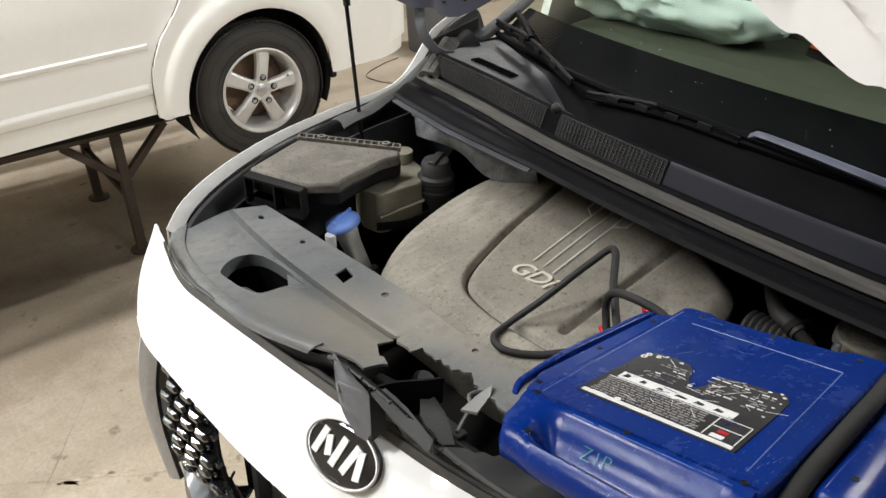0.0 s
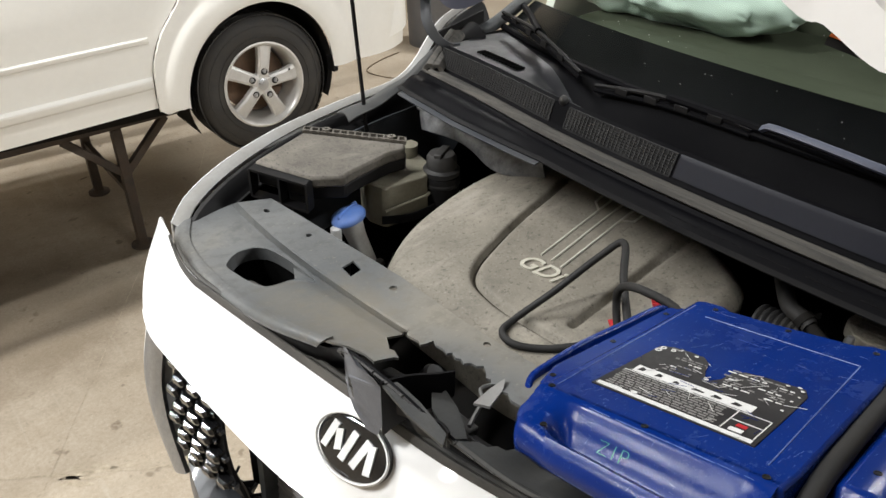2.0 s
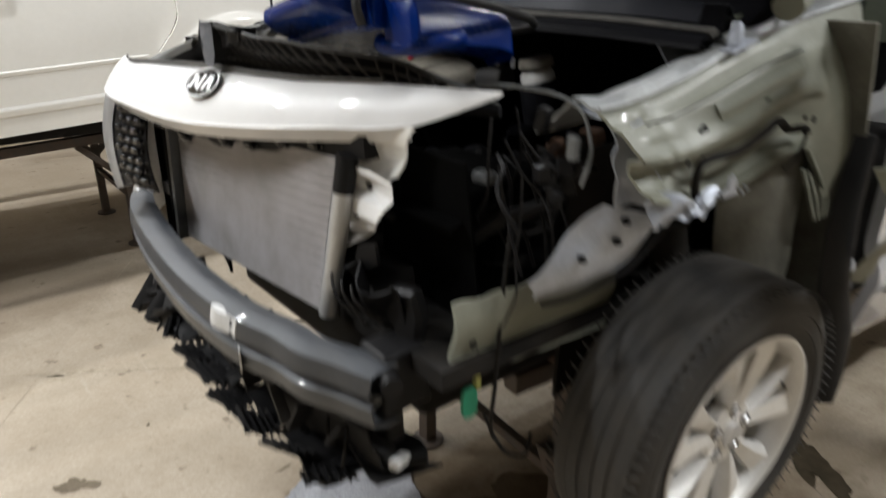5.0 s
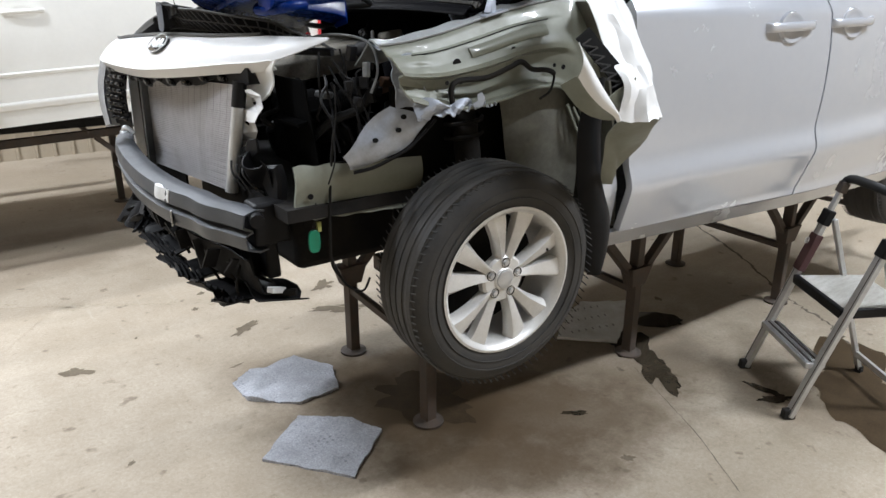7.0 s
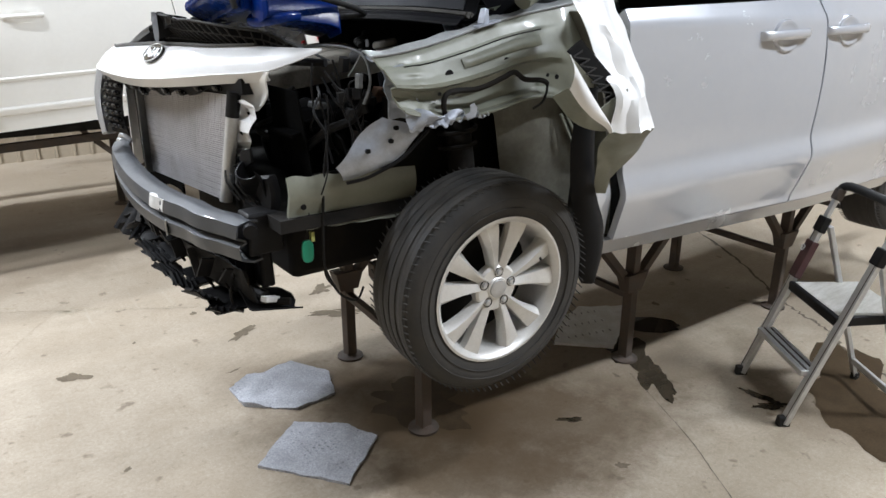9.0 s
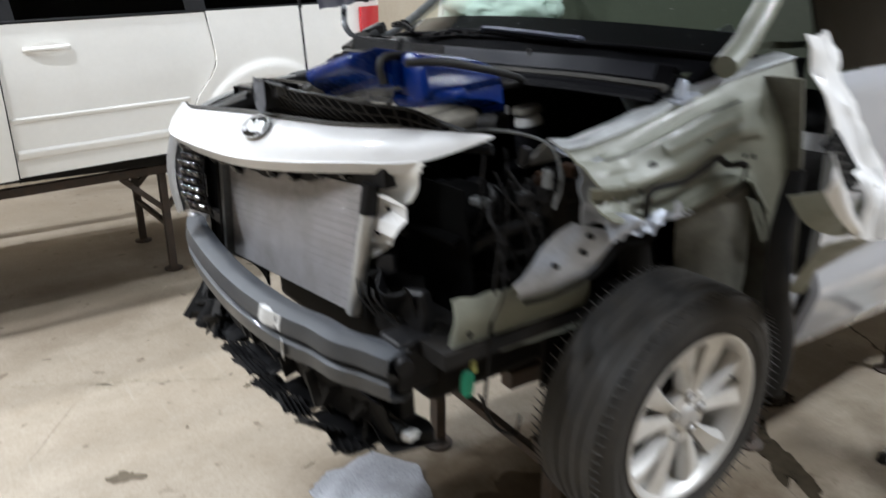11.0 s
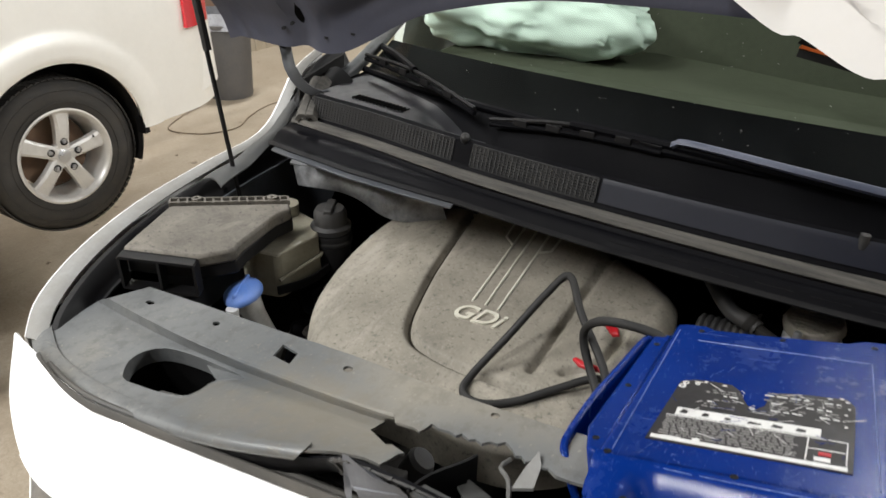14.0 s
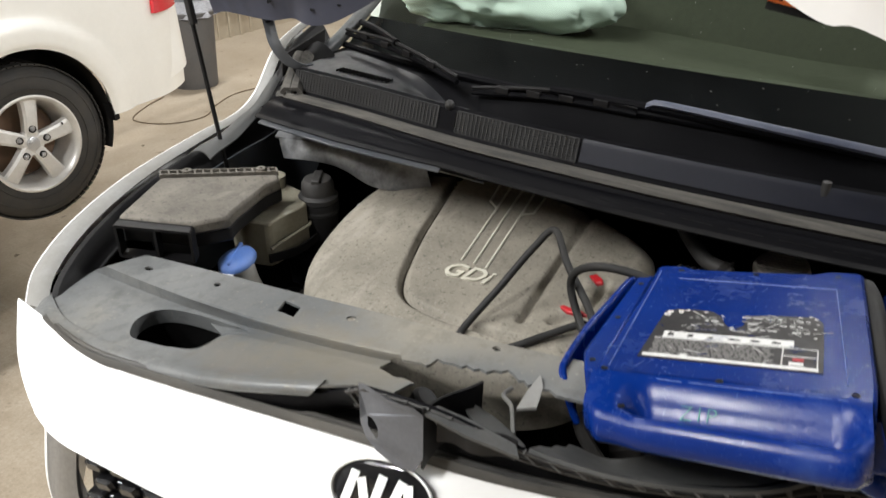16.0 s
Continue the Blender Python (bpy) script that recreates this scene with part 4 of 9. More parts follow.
shroud = plate(front_loop, [well], None, 0.004, warp=lambda x, y: crown(x, y, -0.014 + lift(x, y))).part("radiator_cover", M_GREYPLASTIC, van, "dusty grey radiator cover, torn at one end", smooth=25)
Shape().sheet(lambda u, v: crown(SH_R(0.69 - 0.53 * u).x - 0.012 * (1 - v), 0.69 - 0.53 * u, -0.013 + 0.028 * v), 40, 3, 0.004).part("cover_step", M_GREYPLASTIC, shroud)
rear_loop = [(SH_R(y).x, y) for y in (0.69, 0.6, 0.5, 0.4, 0.3, 0.2, 0.158)]
rear_loop += [(-0.543, 0.152), (-0.538, 0.130), (-0.541, 0.121), (-0.533, 0.118), (-0.520, 0.116), (-0.523, 0.106), (-0.520, 0.094), (-0.522, 0.082), (-0.515, 0.078), (-0.519, 0.066), (-0.514, 0.060), (-0.517, 0.050), (-0.508, 0.044), (-0.506, 0.034), (-0.498, 0.028), (-0.504, 0.016), (-0.512, 0.008), (-0.509, 0.001), (-0.515, -0.006), (-0.508, -0.012), (-0.514, -0.022), (-0.509, -0.034), (-0.515, -0.046), (-0.512, -0.066), (-0.505, -0.10), (-0.49, -0.14)]
rear_loop += [(SH_B(y).x, y) for y in (-0.14, -0.08, -0.02, 0.06, 0.12, 0.2, 0.274, 0.34, 0.40, 0.48, 0.56, 0.62, 0.665)]
small = [oval(-0.512, 0.494, 0.006, 0.006, 10), [(-0.524, 0.334), (-0.498, 0.340), (-0.494, 0.372), (-0.522, 0.366)], oval(-0.487, 0.262, 0.007, 0.007, 10), oval(-0.530, 0.625, 0.006, 0.008, 10), oval(-0.462, 0.06, 0.006, 0.006, 10)]
plate(rear_loop, small, None, 0.004, warp=lambda x, y: crown(x, y, 0.014)).part("cover_rear", M_GREYPLASTIC, shroud, "raised rear half with clip holes", smooth=25)


def front_lip(u, v):
    """Rolled front edge of the cover."""
    y = 0.69 - 0.475 * u
    a = -0.5 + 2.4 * v
    x = SH_F(y).x + 0.010
    return crown(x - 0.018 * (math.sin(a) + 0.48), y, -0.014 + lift(x, y) + 0.018 * (math.cos(a) - 0.80))


Shape().sheet(front_lip, 40, 12, 0.003).part("cover_front_lip", M_GREYPLASTIC, shroud, smooth=60)


def well_side(u, v):
    """Rounded side of the well, dropping from its mouth and opening below."""
    x, y = well[int(round(u * len(well))) % len(well)]
    return crown(x, y, -0.014 + lift(x, y)) + Vector((0.004 * v, 0.004 * v, -0.030 * v))


Shape().sheet(well_side, len(well), 3, 0.003).part("well_side", M_GREYPLASTIC, shroud, smooth=50)
# Shade inside the well is put into the near-black wall and floor.
Shape().sheet(lambda u, v: well_side(u, 1.0).lerp(Vector((-0.61, 0.46, 1.44)), 0.05 * v) + Vector((0, 0, -0.10 * v)), len(well), 3, 0.0).part("well_wall", M_VOID, shroud)
plate([(-0.574, 0.352), (-0.576, 0.408), (-0.583, 0.425), (-0.600, 0.390), (-0.604, 0.380), (-0.590, 0.352)], [], None, 0.003, warp=lambda x, y: crown(x, y, -0.030 + lift(x, y) + 0.25 * max(0.0, 0.40 - y))).part("well_ledge", M_GREYPLASTIC, shroud, smooth=40)
Shape().add([well_side(k / len(well), 1.0) + Vector((0, 0, -0.10)) for k in range(len(well))], [tuple(range(len(well)))]).part("well_floor", M_VOID, shroud)
Shape().box((0.05, 0.03, 0.05), T(-0.645, 0.44, 1.485) @ pose(0, 0, 0, 20, 10, 30)).part("well_fitting", M_PLASTIC, shroud, bevel=0.006)


NEAR_EDGE = by([(-0.705, 0.050, 1.690), (-0.702, -0.044, 1.698), (-0.689, -0.139, 1.680), (-0.668, -0.235, 1.676), (-0.600, -0.34, 1.660), (-0.503, -0.42, 1.642), (-0.469, -0.50, 1.612), (-0.45, -0.54, 1.605)])


def edge_of(y):
    """Front edge of the cover right across the car."""
    if y > 0.20:
        return crown(SH_F(y).x - 0.010, y, -0.030 + lift(SH_F(y).x, y))
    if y > 0.05:
        a = crown(SH_F(0.20).x - 0.010, 0.20, -0.030 + lift(SH_F(0.20).x, 0.20))
        return a.lerp(NEAR_EDGE(0.05), (0.20 - y) / 0.15)
    return NEAR_EDGE(y)


def skirt_at(u, v):
    a = edge_of(0.66 - 1.19 * u)
    b = F_TOP(a.y) + Vector((0.030, 0, -0.012))
    if a.y > 0.10:
        b = b.lerp(a + Vector((0.035, 0, -0.07)), min(1.0, (a.y - 0.10) / 0.06))
    return a.lerp(b, v) + Vector((-0.010 * math.sin(math.pi * v), 0, 0))


Shape().sheet(skirt_at, 70, 5, 0.003).part("cover_skirt", M_COWL, shroud, "black ribbed skirt below the cover")
for k in range(24):
    u = 0.47 + 0.505 * k / 23
    pts = [skirt_at(u + 0.018 * v, v) + Vector((-0.004, 0, 0.0)) for v in (0.02, 0.35, 0.68, 0.98)]
    Shape().tube(pts, 0.0032, 5, 0).part("skirt_rib", M_PLASTIC, shroud)
for v in (0.05, 0.42, 0.78):
    Shape().tube([skirt_at(0.46 + 0.53 * k / 40, v) + Vector((-0.004, 0, 0)) for k in range(41)], 0.0028, 5, 0).part("skirt_rib", M_PLASTIC, shroud)
Shape().sheet(lambda u, v: NEAR_EDGE(-0.125 - 0.40 * u) + Vector((0.060 * v + 0.05 * u * v, -0.015 + 0.02 * math.sin(u * 5) * v, 0.002 - 0.045 * v + 0.006 * math.sin(u * 24) * v)), 30, 8, 0.004, lambda u, v: v < 0.45 + u * 6).part("cover_near_half", M_SHADEGREY, shroud, "torn near half of the cover", smooth=25)
# folded latch bracket and torn shards over the hole
BK = [(0.056, 1.640), (0.056, 1.692), (0.045, 1.698), (0.010, 1.696), (-0.020, 1.698), (-0.030, 1.690), (-0.030, 1.632), (-0.020, 1.608), (0.000, 1.604), (0.030, 1.612), (0.048, 1.622)]
HB = [(0.043, 1.640), (0.030, 1.628), (0.026, 1.634), (0.027, 1.652), (0.034, 1.660), (0.042, 1.658)]
plate(BK, [HB], None, 0.004, warp=lambda y, z: Vector((-0.708 - 0.010 * math.sin((0.056 - y) * 30) + 0.04 * max(0.0, 1.64 - z), y, z))).part("latch_bracket", M_BRACKET, van, "bent blue-grey latch bracket", smooth=40)
Shape().sheet(lambda u, v: Vector((-0.712 + 0.090 * v, -0.030 - 0.020 * v + 0.004 * math.sin(v * 5), 1.696 - 0.016 * v - (0.085 - 0.045 * v) * u)), 8, 8, 0.003).part("bracket_side", M_BLACK, van)
SHARDS = (([(-0.711, -0.030), (-0.694, -0.036), (-0.692, -0.075), (-0.697, -0.127), (-0.710, -0.137), (-0.714, -0.08)], 1.690, 0.0, 0.05, "torn_shard"),
          ([(-0.654, -0.049), (-0.642, -0.053), (-0.633, -0.050), (-0.640, -0.080), (-0.651, -0.103), (-0.665, -0.126), (-0.686, -0.120), (-0.672, -0.072)], 1.660, -0.35, 0.10, "torn_shard"),
          ([(-0.634, -0.100), (-0.612, -0.103), (-0.594, -0.109), (-0.606, -0.118), (-0.628, -0.121)], 1.655, 0.5, -0.2, "pale_shard"))
for poly, z, sx, sy, nm in SHARDS:
    plate(poly, [], None, 0.004, warp=lambda x, y: Vector((x, y, z + sx * (x + 0.66) + sy * (y + 0.08)))).part(nm, M_SHADEGREY if nm == "torn_shard" else M_SHARD, van, "torn grey piece of the cover", smooth=25)
Shape().sheet(lambda u, v: Vector((-0.694 + 0.004 * math.sin(u * 9), -0.036 - 0.092 * u, 1.688 - (0.045 - 0.02 * u) * v)), 14, 5, 0.003).part("shard_side", M_BLACK, van)
Shape().tube([crown(x, y, 1.64 - ZN(y).x) for x, y in [(-0.513, -0.009), (-0.532, -0.005), (-0.545, -0.023), (-0.577, -0.040), (-0.590, -0.047)]], 0.0028, 6, 3).part("latch_wire", M_SHARD, van)
Shape().lathe([(0, 0.004), (0.016, 0.006), (0.020, 0.0), (0.016, -0.03)], pose(-0.562, 0.058, 1.555, 30, 20, 0), 16).part("latch_pivot", M_PLASTIC, van)
for k in range(7):
    y = 0.42 - 0.115 * k
    p = F_TOP(y) + Vector((0.055, 0, -0.035))
    Shape().box((0.022, 0.05, 0.018), Matrix.Translation(p) @ pose(0, 0, 0, 10 * (k % 3), 20, 15)).part("clip_tab", M_PLASTIC, van, bevel=0.003)
Shape().tube([F_TOP(y) + Vector((0.045, 0, -0.045)) for y in (0.6, 0.3, 0.0, -0.2, -0.4, -0.6)], 0.012, 8, 4).part("inner_rail", M_BLACK, van)
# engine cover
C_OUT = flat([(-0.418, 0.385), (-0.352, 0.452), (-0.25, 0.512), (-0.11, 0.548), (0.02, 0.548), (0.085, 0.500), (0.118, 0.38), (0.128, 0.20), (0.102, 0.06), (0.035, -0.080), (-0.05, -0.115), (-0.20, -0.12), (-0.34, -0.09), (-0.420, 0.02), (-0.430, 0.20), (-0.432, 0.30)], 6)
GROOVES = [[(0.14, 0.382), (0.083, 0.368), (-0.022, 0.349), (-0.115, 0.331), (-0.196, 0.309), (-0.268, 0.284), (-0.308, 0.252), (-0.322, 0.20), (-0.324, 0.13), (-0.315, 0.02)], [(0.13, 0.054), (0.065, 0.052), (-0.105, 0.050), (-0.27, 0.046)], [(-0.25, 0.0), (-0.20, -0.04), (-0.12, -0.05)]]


def seg_dist(px, py, line):
    best = 9.0
    for (ax, ay), (bx, by_) in zip(line, line[1:]):
        dx, dy = bx - ax, by_ - ay
        t = max(0.0, min(1.0, ((px - ax) * dx + (py - ay) * dy) / (dx * dx + dy * dy)))
        best = min(best, math.hypot(px - ax - dx * t, py - ay - dy * t))
    return best


SMOOTH_G = [[(p.x, p.y) for p in curve([(x, y, 0) for x, y in g], 5)] for g in GROOVES]


def cover_z(x, y, rim):
    z = 1.522 + 0.13 * (x + 0.2) - 0.05 * max(0.0, y - 0.30) - 0.35 * max(0.0, y - 0.36) ** 2
    for g in SMOOTH_G:
        z -= 0.015 * math.exp(-(seg_dist(x, y, g) / 0.0065) ** 2)
    return z


def cover_at(u, v):
    n = len(C_OUT)
    k = u * n
    i = int(k) % n
    w = k - int(k)
    x = C_OUT[i][0] * (1 - w) + C_OUT[(i + 1) % n][0] * w
    y = C_OUT[i][1] * (1 - w) + C_OUT[(i + 1) % n][1] * w
    cx, cy = -0.15, 0.20
    s = min(1.0, (1.0 - v) * 1.12)
    px, py = cx + (x - cx) * s, cy + (y - cy) * s
    over = max(0.0, (1.0 - v) * 1.12 - 1.0)
    z = cover_z(px, py, s)
    z -= 0.026 * max(0.0, (s - 0.88) / 0.12) ** 2 + over * 0.55
    return Vector((px, py, z))


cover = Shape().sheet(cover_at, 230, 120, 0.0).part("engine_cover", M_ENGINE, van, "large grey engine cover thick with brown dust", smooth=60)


def on_cover(x, y, up=0.0):
    return Vector((x, y, cover_z(x, y, 0.5) + up))


for g in SMOOTH_G[:1]:
    pts = [on_cover(x, y, 0.0012) for x, y in g if x < 0.10]
    Shape().tube(pts, 0.0018, 6, 0).part("groove_line", M_CREVICE, cover)
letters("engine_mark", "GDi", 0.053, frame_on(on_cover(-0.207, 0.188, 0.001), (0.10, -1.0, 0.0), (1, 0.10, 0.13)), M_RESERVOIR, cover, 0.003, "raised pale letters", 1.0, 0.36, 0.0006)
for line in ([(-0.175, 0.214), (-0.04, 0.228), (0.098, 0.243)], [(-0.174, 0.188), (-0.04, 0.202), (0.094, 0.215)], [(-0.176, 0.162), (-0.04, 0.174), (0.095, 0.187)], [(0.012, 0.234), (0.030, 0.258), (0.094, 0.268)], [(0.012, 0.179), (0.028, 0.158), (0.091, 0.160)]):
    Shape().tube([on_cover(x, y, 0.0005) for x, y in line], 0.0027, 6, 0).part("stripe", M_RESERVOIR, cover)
for x, y, r in ((-0.41, 0.33, 0.016), (0.06, 0.47, 0.012)):
    Shape().lathe([(0, 0.006), (r * 0.7, 0.006), (r, 0)], Matrix.Translation(on_cover(x, y, -0.012)), 12).part("cover_stud", M_DARK, cover)

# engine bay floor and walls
# Near-black sheets close the bay; their colour stands for its deep shade.
Shape().sheet(lambda u, v: Vector((-0.62 + 1.0 * u, 0.835 + 0.05 * math.sin(u * 3), 1.50 - 0.60 * v)), 10, 4, 0.008).part("bay_wall", M_VOID, van, "inner wing, near-black for the shade in the bay")
Shape().sheet(lambda u, v: Vector((-0.60 + 0.05 * math.sin(u * 3), 0.84 - 0.50 * u, 1.44 - 0.5 * v)), 8, 4, 0.008).part("bay_front", M_VOID, van, "lamp panel, near-black for the shade in the bay")
Shape().box((1.0, 1.56, 0.04), T(-0.12, 0.06, 1.10)).part("engine_block", M_DARK, van, "dark grimy engine and gearbox under the cover")
for k in range(46):
    x, y = rnd.uniform(-0.40, 0.16), rnd.choice([rnd.uniform(0.45, 0.72), rnd.uniform(-0.56, -0.10), rnd.uniform(-0.56, -0.10)])
    s = rnd.uniform(0.03, 0.09)
    o = Shape()
    if k % 3:
        o.box((s, s * rnd.uniform(0.7, 1.6), s * rnd.uniform(0.6, 1.4)), pose(x, y, rnd.uniform(1.18, 1.36), rnd.uniform(-20, 20), rnd.uniform(-20, 20), rnd.uniform(0, 90)), 0.85)
    else:
        o.lathe([(0, 0), (s * 0.5, 0), (s * 0.5, s), (s * 0.3, s * 1.2), (0, s * 1.2)], pose(x, y, rnd.uniform(1.18, 1.34), rnd.uniform(-30, 30), rnd.uniform(-30, 30), 0), 12)
    o.part("engine_fitting", rnd.choice([M_DARK, M_BLACK, M_COWL, M_COWL]), van, bevel=0.004)
for k in range(16):
    x, y, z = rnd.uniform(-0.5, 0.1), rnd.choice([rnd.uniform(0.46, 0.70), rnd.uniform(-0.6, -0.15)]), rnd.uniform(1.28, 1.42)
    pts = [(x, y, z)]
    for s in range(3):
        pts.append((pts[-1][0] + rnd.uniform(-0.1, 0.1), pts[-1][1] + rnd.uniform(-0.08, 0.08), pts[-1][2] + rnd.uniform(-0.03, 0.03)))
    Shape().tube(pts, rnd.uniform(0.005, 0.013), 8, 5).part("hose", M_DARK, van)

# air cleaner lid
AB = [(-0.322, 0.838), (-0.140, 0.690), (-0.158, 0.668), (-0.205, 0.668), (-0.315, 0.640), (-0.350, 0.625), (-0.412, 0.652), (-0.482, 0.765)]


def ab_top(x, y):
    return 1.588 + 0.10 * (y - 0.74) - 0.05 * (x + 0.3)


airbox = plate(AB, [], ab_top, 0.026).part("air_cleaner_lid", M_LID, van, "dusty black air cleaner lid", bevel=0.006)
low = [(x + 0.004, y + 0.002) for x, y in AB]
plate(low, [], lambda x, y: ab_top(x, y) - 0.024, 0.030).part("air_cleaner_body", M_BLACK, airbox, bevel=0.004)
a0, a1 = Vector((-0.484, 0.763, ab_top(-0.484, 0.763))), Vector((-0.414, 0.652, ab_top(-0.414, 0.652)))
mouth = Shape()
dn = Vector((0, 0, -0.062))
outw = Vector((-0.008, -0.005, -0.008))
for p, q in ((a0, a1), (a0 + dn, a1 + dn), (a0, a0 + dn), (a1, a1 + dn), (a0.lerp(a1, 0.52), a0.lerp(a1, 0.52) + dn)):
    mouth.bar(p + outw, q + outw, 0.005, 0.026, (0.8, 0.5, 0))
mouth.part("intake_mouth", M_BLACK, airbox, "open black intake mouth")
e0, e1 = Vector((-0.322, 0.838, ab_top(-0.322, 0.838))), Vector((-0.140, 0.690, ab_top(-0.14, 0.69)))
for off in (0.004, 0.024):
    sd = Vector((0.63, 0.77, 0)) * off
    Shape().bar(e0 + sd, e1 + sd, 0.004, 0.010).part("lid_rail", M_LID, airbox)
for k in range(15):
    p = e0.lerp(e1, k / 14)
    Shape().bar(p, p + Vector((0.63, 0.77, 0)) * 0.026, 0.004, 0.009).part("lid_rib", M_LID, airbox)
for s in (0.22, 0.86):
    p = e0.lerp(e1, s) + Vector((0.63, 0.77, 0)) * 0.014
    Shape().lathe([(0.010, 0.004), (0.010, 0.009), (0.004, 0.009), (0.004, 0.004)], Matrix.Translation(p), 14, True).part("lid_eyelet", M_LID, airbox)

# fluids
CAP = T(-0.345, 0.622, 1.478) @ pose(0, 0, 0, -14, -10, 20)
neck = Shape().lathe([(0.022, -0.14), (0.022, -0.05), (0.026, -0.02), (0.028, 0.0), (0, 0.002)], CAP, 20).part("washer_neck", M_NECK, van, "white plastic filler neck")
cap = Shape().lathe([(0.028, -0.004), (0.038, -0.002), (0.040, 0.004), (0.037, 0.012), (0.024, 0.019), (0.010, 0.022), (0, 0.022)], CAP, 26).part("washer_cap", M_BLUECAP, neck, "bright blue washer cap", smooth=50)
Shape().bar(CAP @ Vector((-0.030, 0, 0.016)), CAP @ Vector((0.036, 0, 0.017)), 0.009, 0.014).part("cap_grip", M_BLUECAP, cap, bevel=0.004)
Shape().lathe([(0.011, -0.03), (0.012, 0.0), (0.012, 0.010), (0, 0.012)], T(-0.385, 0.612, 1.462), 12).part("washer_sensor", M_PRINT, van, "small white plug")
tank = Shape().sheet(lambda u, v: Vector((*[(-0.235, 0.640), (-0.125, 0.632), (-0.075, 0.66), (-0.060, 0.74), (-0.09, 0.80), (-0.22, 0.77), (-0.25, 0.69), (-0.235, 0.640)][min(7, int(u * 7 + 0.5))], 1.405 + 0.10 * v)), 7, 4, 0.0)
tank.part("coolant_tank", M_TANK, van, "stained pale coolant tank, colour dimmed for shade", bevel=0.010)
SEAM = [(-0.240, 0.634, 1.452), (-0.123, 0.627, 1.460), (-0.070, 0.657, 1.462), (-0.055, 0.74, 1.462)]
Shape().tube(SEAM, 0.0042, 6, 0).part("tank_seam", M_TANK, van, "moulded seam round the tank")
Shape().sheet(lambda u, v: along([(-0.252, 0.628, 1.425), (-0.18, 0.618, 1.412), (-0.11, 0.618, 1.415), (-0.055, 0.645, 1.42)])(u) + Vector((0, 0, 0.020 * v)), 16, 2, 0.004).part("tank_strap", M_BLACK, van, "black strap round the tank")
plate([(-0.235, 0.640), (-0.125, 0.632), (-0.075, 0.66), (-0.060, 0.74), (-0.09, 0.80), (-0.22, 0.77), (-0.25, 0.69)], [], lambda x, y: 1.508, 0.01).part("coolant_tank_top", M_TANK, van, bevel=0.006)
Shape().lathe([(0.026, 0), (0.026, 0.03), (0, 0.034)], T(-0.085, 0.755, 1.505), 16).part("tank_neck", M_TANK, van)
ps = Shape().lathe([(0.036, -0.12), (0.042, -0.04), (0.046, 0.0), (0.044, 0.006), (0, 0.008)], T(-0.070, 0.640, 1.490), 24).part("steering_fluid_pot", M_BLACK, van, "black fluid pot")
Shape().lathe([(0.044, 0.008), (0.045, 0.020), (0.037, 0.026), (0.036, 0.050), (0.030, 0.060), (0, 0.064)], T(-0.070, 0.640, 1.490), 24).part("pot_cap", M_PLASTIC, ps)
Shape().box((0.062, 0.020, 0.012), T(-0.070, 0.640, 1.551) @ pose(0, 0, 0, 0, 0, 30)).part("cap_bar", M_PLASTIC, ps, bevel=0.003)
Shape().lathe([(0.044, 0.0), (0.046, 0.004), (0.046, 0.010), (0.044, 0.014)], T(-0.070, 0.640, 1.470), 24, True).part("pot_band", M_PLASTIC, ps)
HOSE = [(0.026, -0.131, 1.615), (0.011, -0.148, 1.6), (-0.042, -0.19, 1.59), (-0.056, -0.22, 1.588), (-0.062, -0.237, 1.584)]
D_FROM, D_TO = Vector((-0.028, -0.148, 1.525)), Vector((-0.037, -0.249, 1.54))
BOLT_AT = Vector((-0.06, -0.293, 1.595))
B_AT = T(0.006, -0.311, 1.575) @ pose(0, 0, 0, -6, -8, 0)
brake = Shape().lathe([(0.044, -0.036), (0.044, -0.022), (0.036, -0.006), (0, -0.004)], B_AT, 22).part("brake_fluid_pot", M_NECK, van, "pale brake fluid pot")
Shape().lathe([(0.050, -0.14), (0.050, -0.045), (0.042, -0.034), (0, -0.034)], B_AT, 20).part("master_cylinder", M_COWL, brake, "black master cylinder")
Shape().lathe([(0.040, -0.004), (0.046, 0.0), (0.046, 0.012), (0.043, 0.020), (0.0, 0.022)], B_AT, 12).part("brake_cap", M_ENGINE, brake, "dust-brown cap", bevel=0.002)
for k in range(9):
    for q in range(9):
        x, y = -0.032 + 0.008 * k, -0.032 + 0.008 * q + 0.004 * (k % 2)
        if math.hypot(x, y) < 0.036:
            Shape().box((0.0062, 0.0058, 0.0016), B_AT @ T(x, y, 0.0222)).part("cap_grid", M_ENGINE, brake)
Shape().tube(HOSE, 0.0135, 12, 6).part("heater_hose", M_PLASTIC, van, "dusty rubber hose")
h_end, h_dir = Vector(HOSE[-1]), (Vector(HOSE[-1]) - Vector(HOSE[-2])).normalized()
h_m = Matrix.Translation(h_end - h_dir * 0.012) @ h_dir.to_track_quat("Z", "Y").to_matrix().to_4x4()
clip = Shape().lathe([(0.0142, -0.006), (0.0160, -0.006), (0.0160, 0.006), (0.0142, 0.006)], h_m, 18, True).part("hose_clamp", M_DARK, van, "spring clamp on the hose")
Shape().bar(h_m @ Vector((0.016, 0.004, 0)), h_m @ Vector((0.028, 0.004, 0)), 0.003, 0.010).part("clamp_ear", M_DARK, clip)
Shape().bar(h_m @ Vector((0.016, -0.008, 0)), h_m @ Vector((0.026, -0.008, 0)), 0.003, 0.010).part("clamp_ear", M_DARK, clip)
Shape().tube([h_end - h_dir * 0.004, h_end + h_dir * 0.030], 0.0095, 12, 0).part("hose_spigot", M_DARK, van)
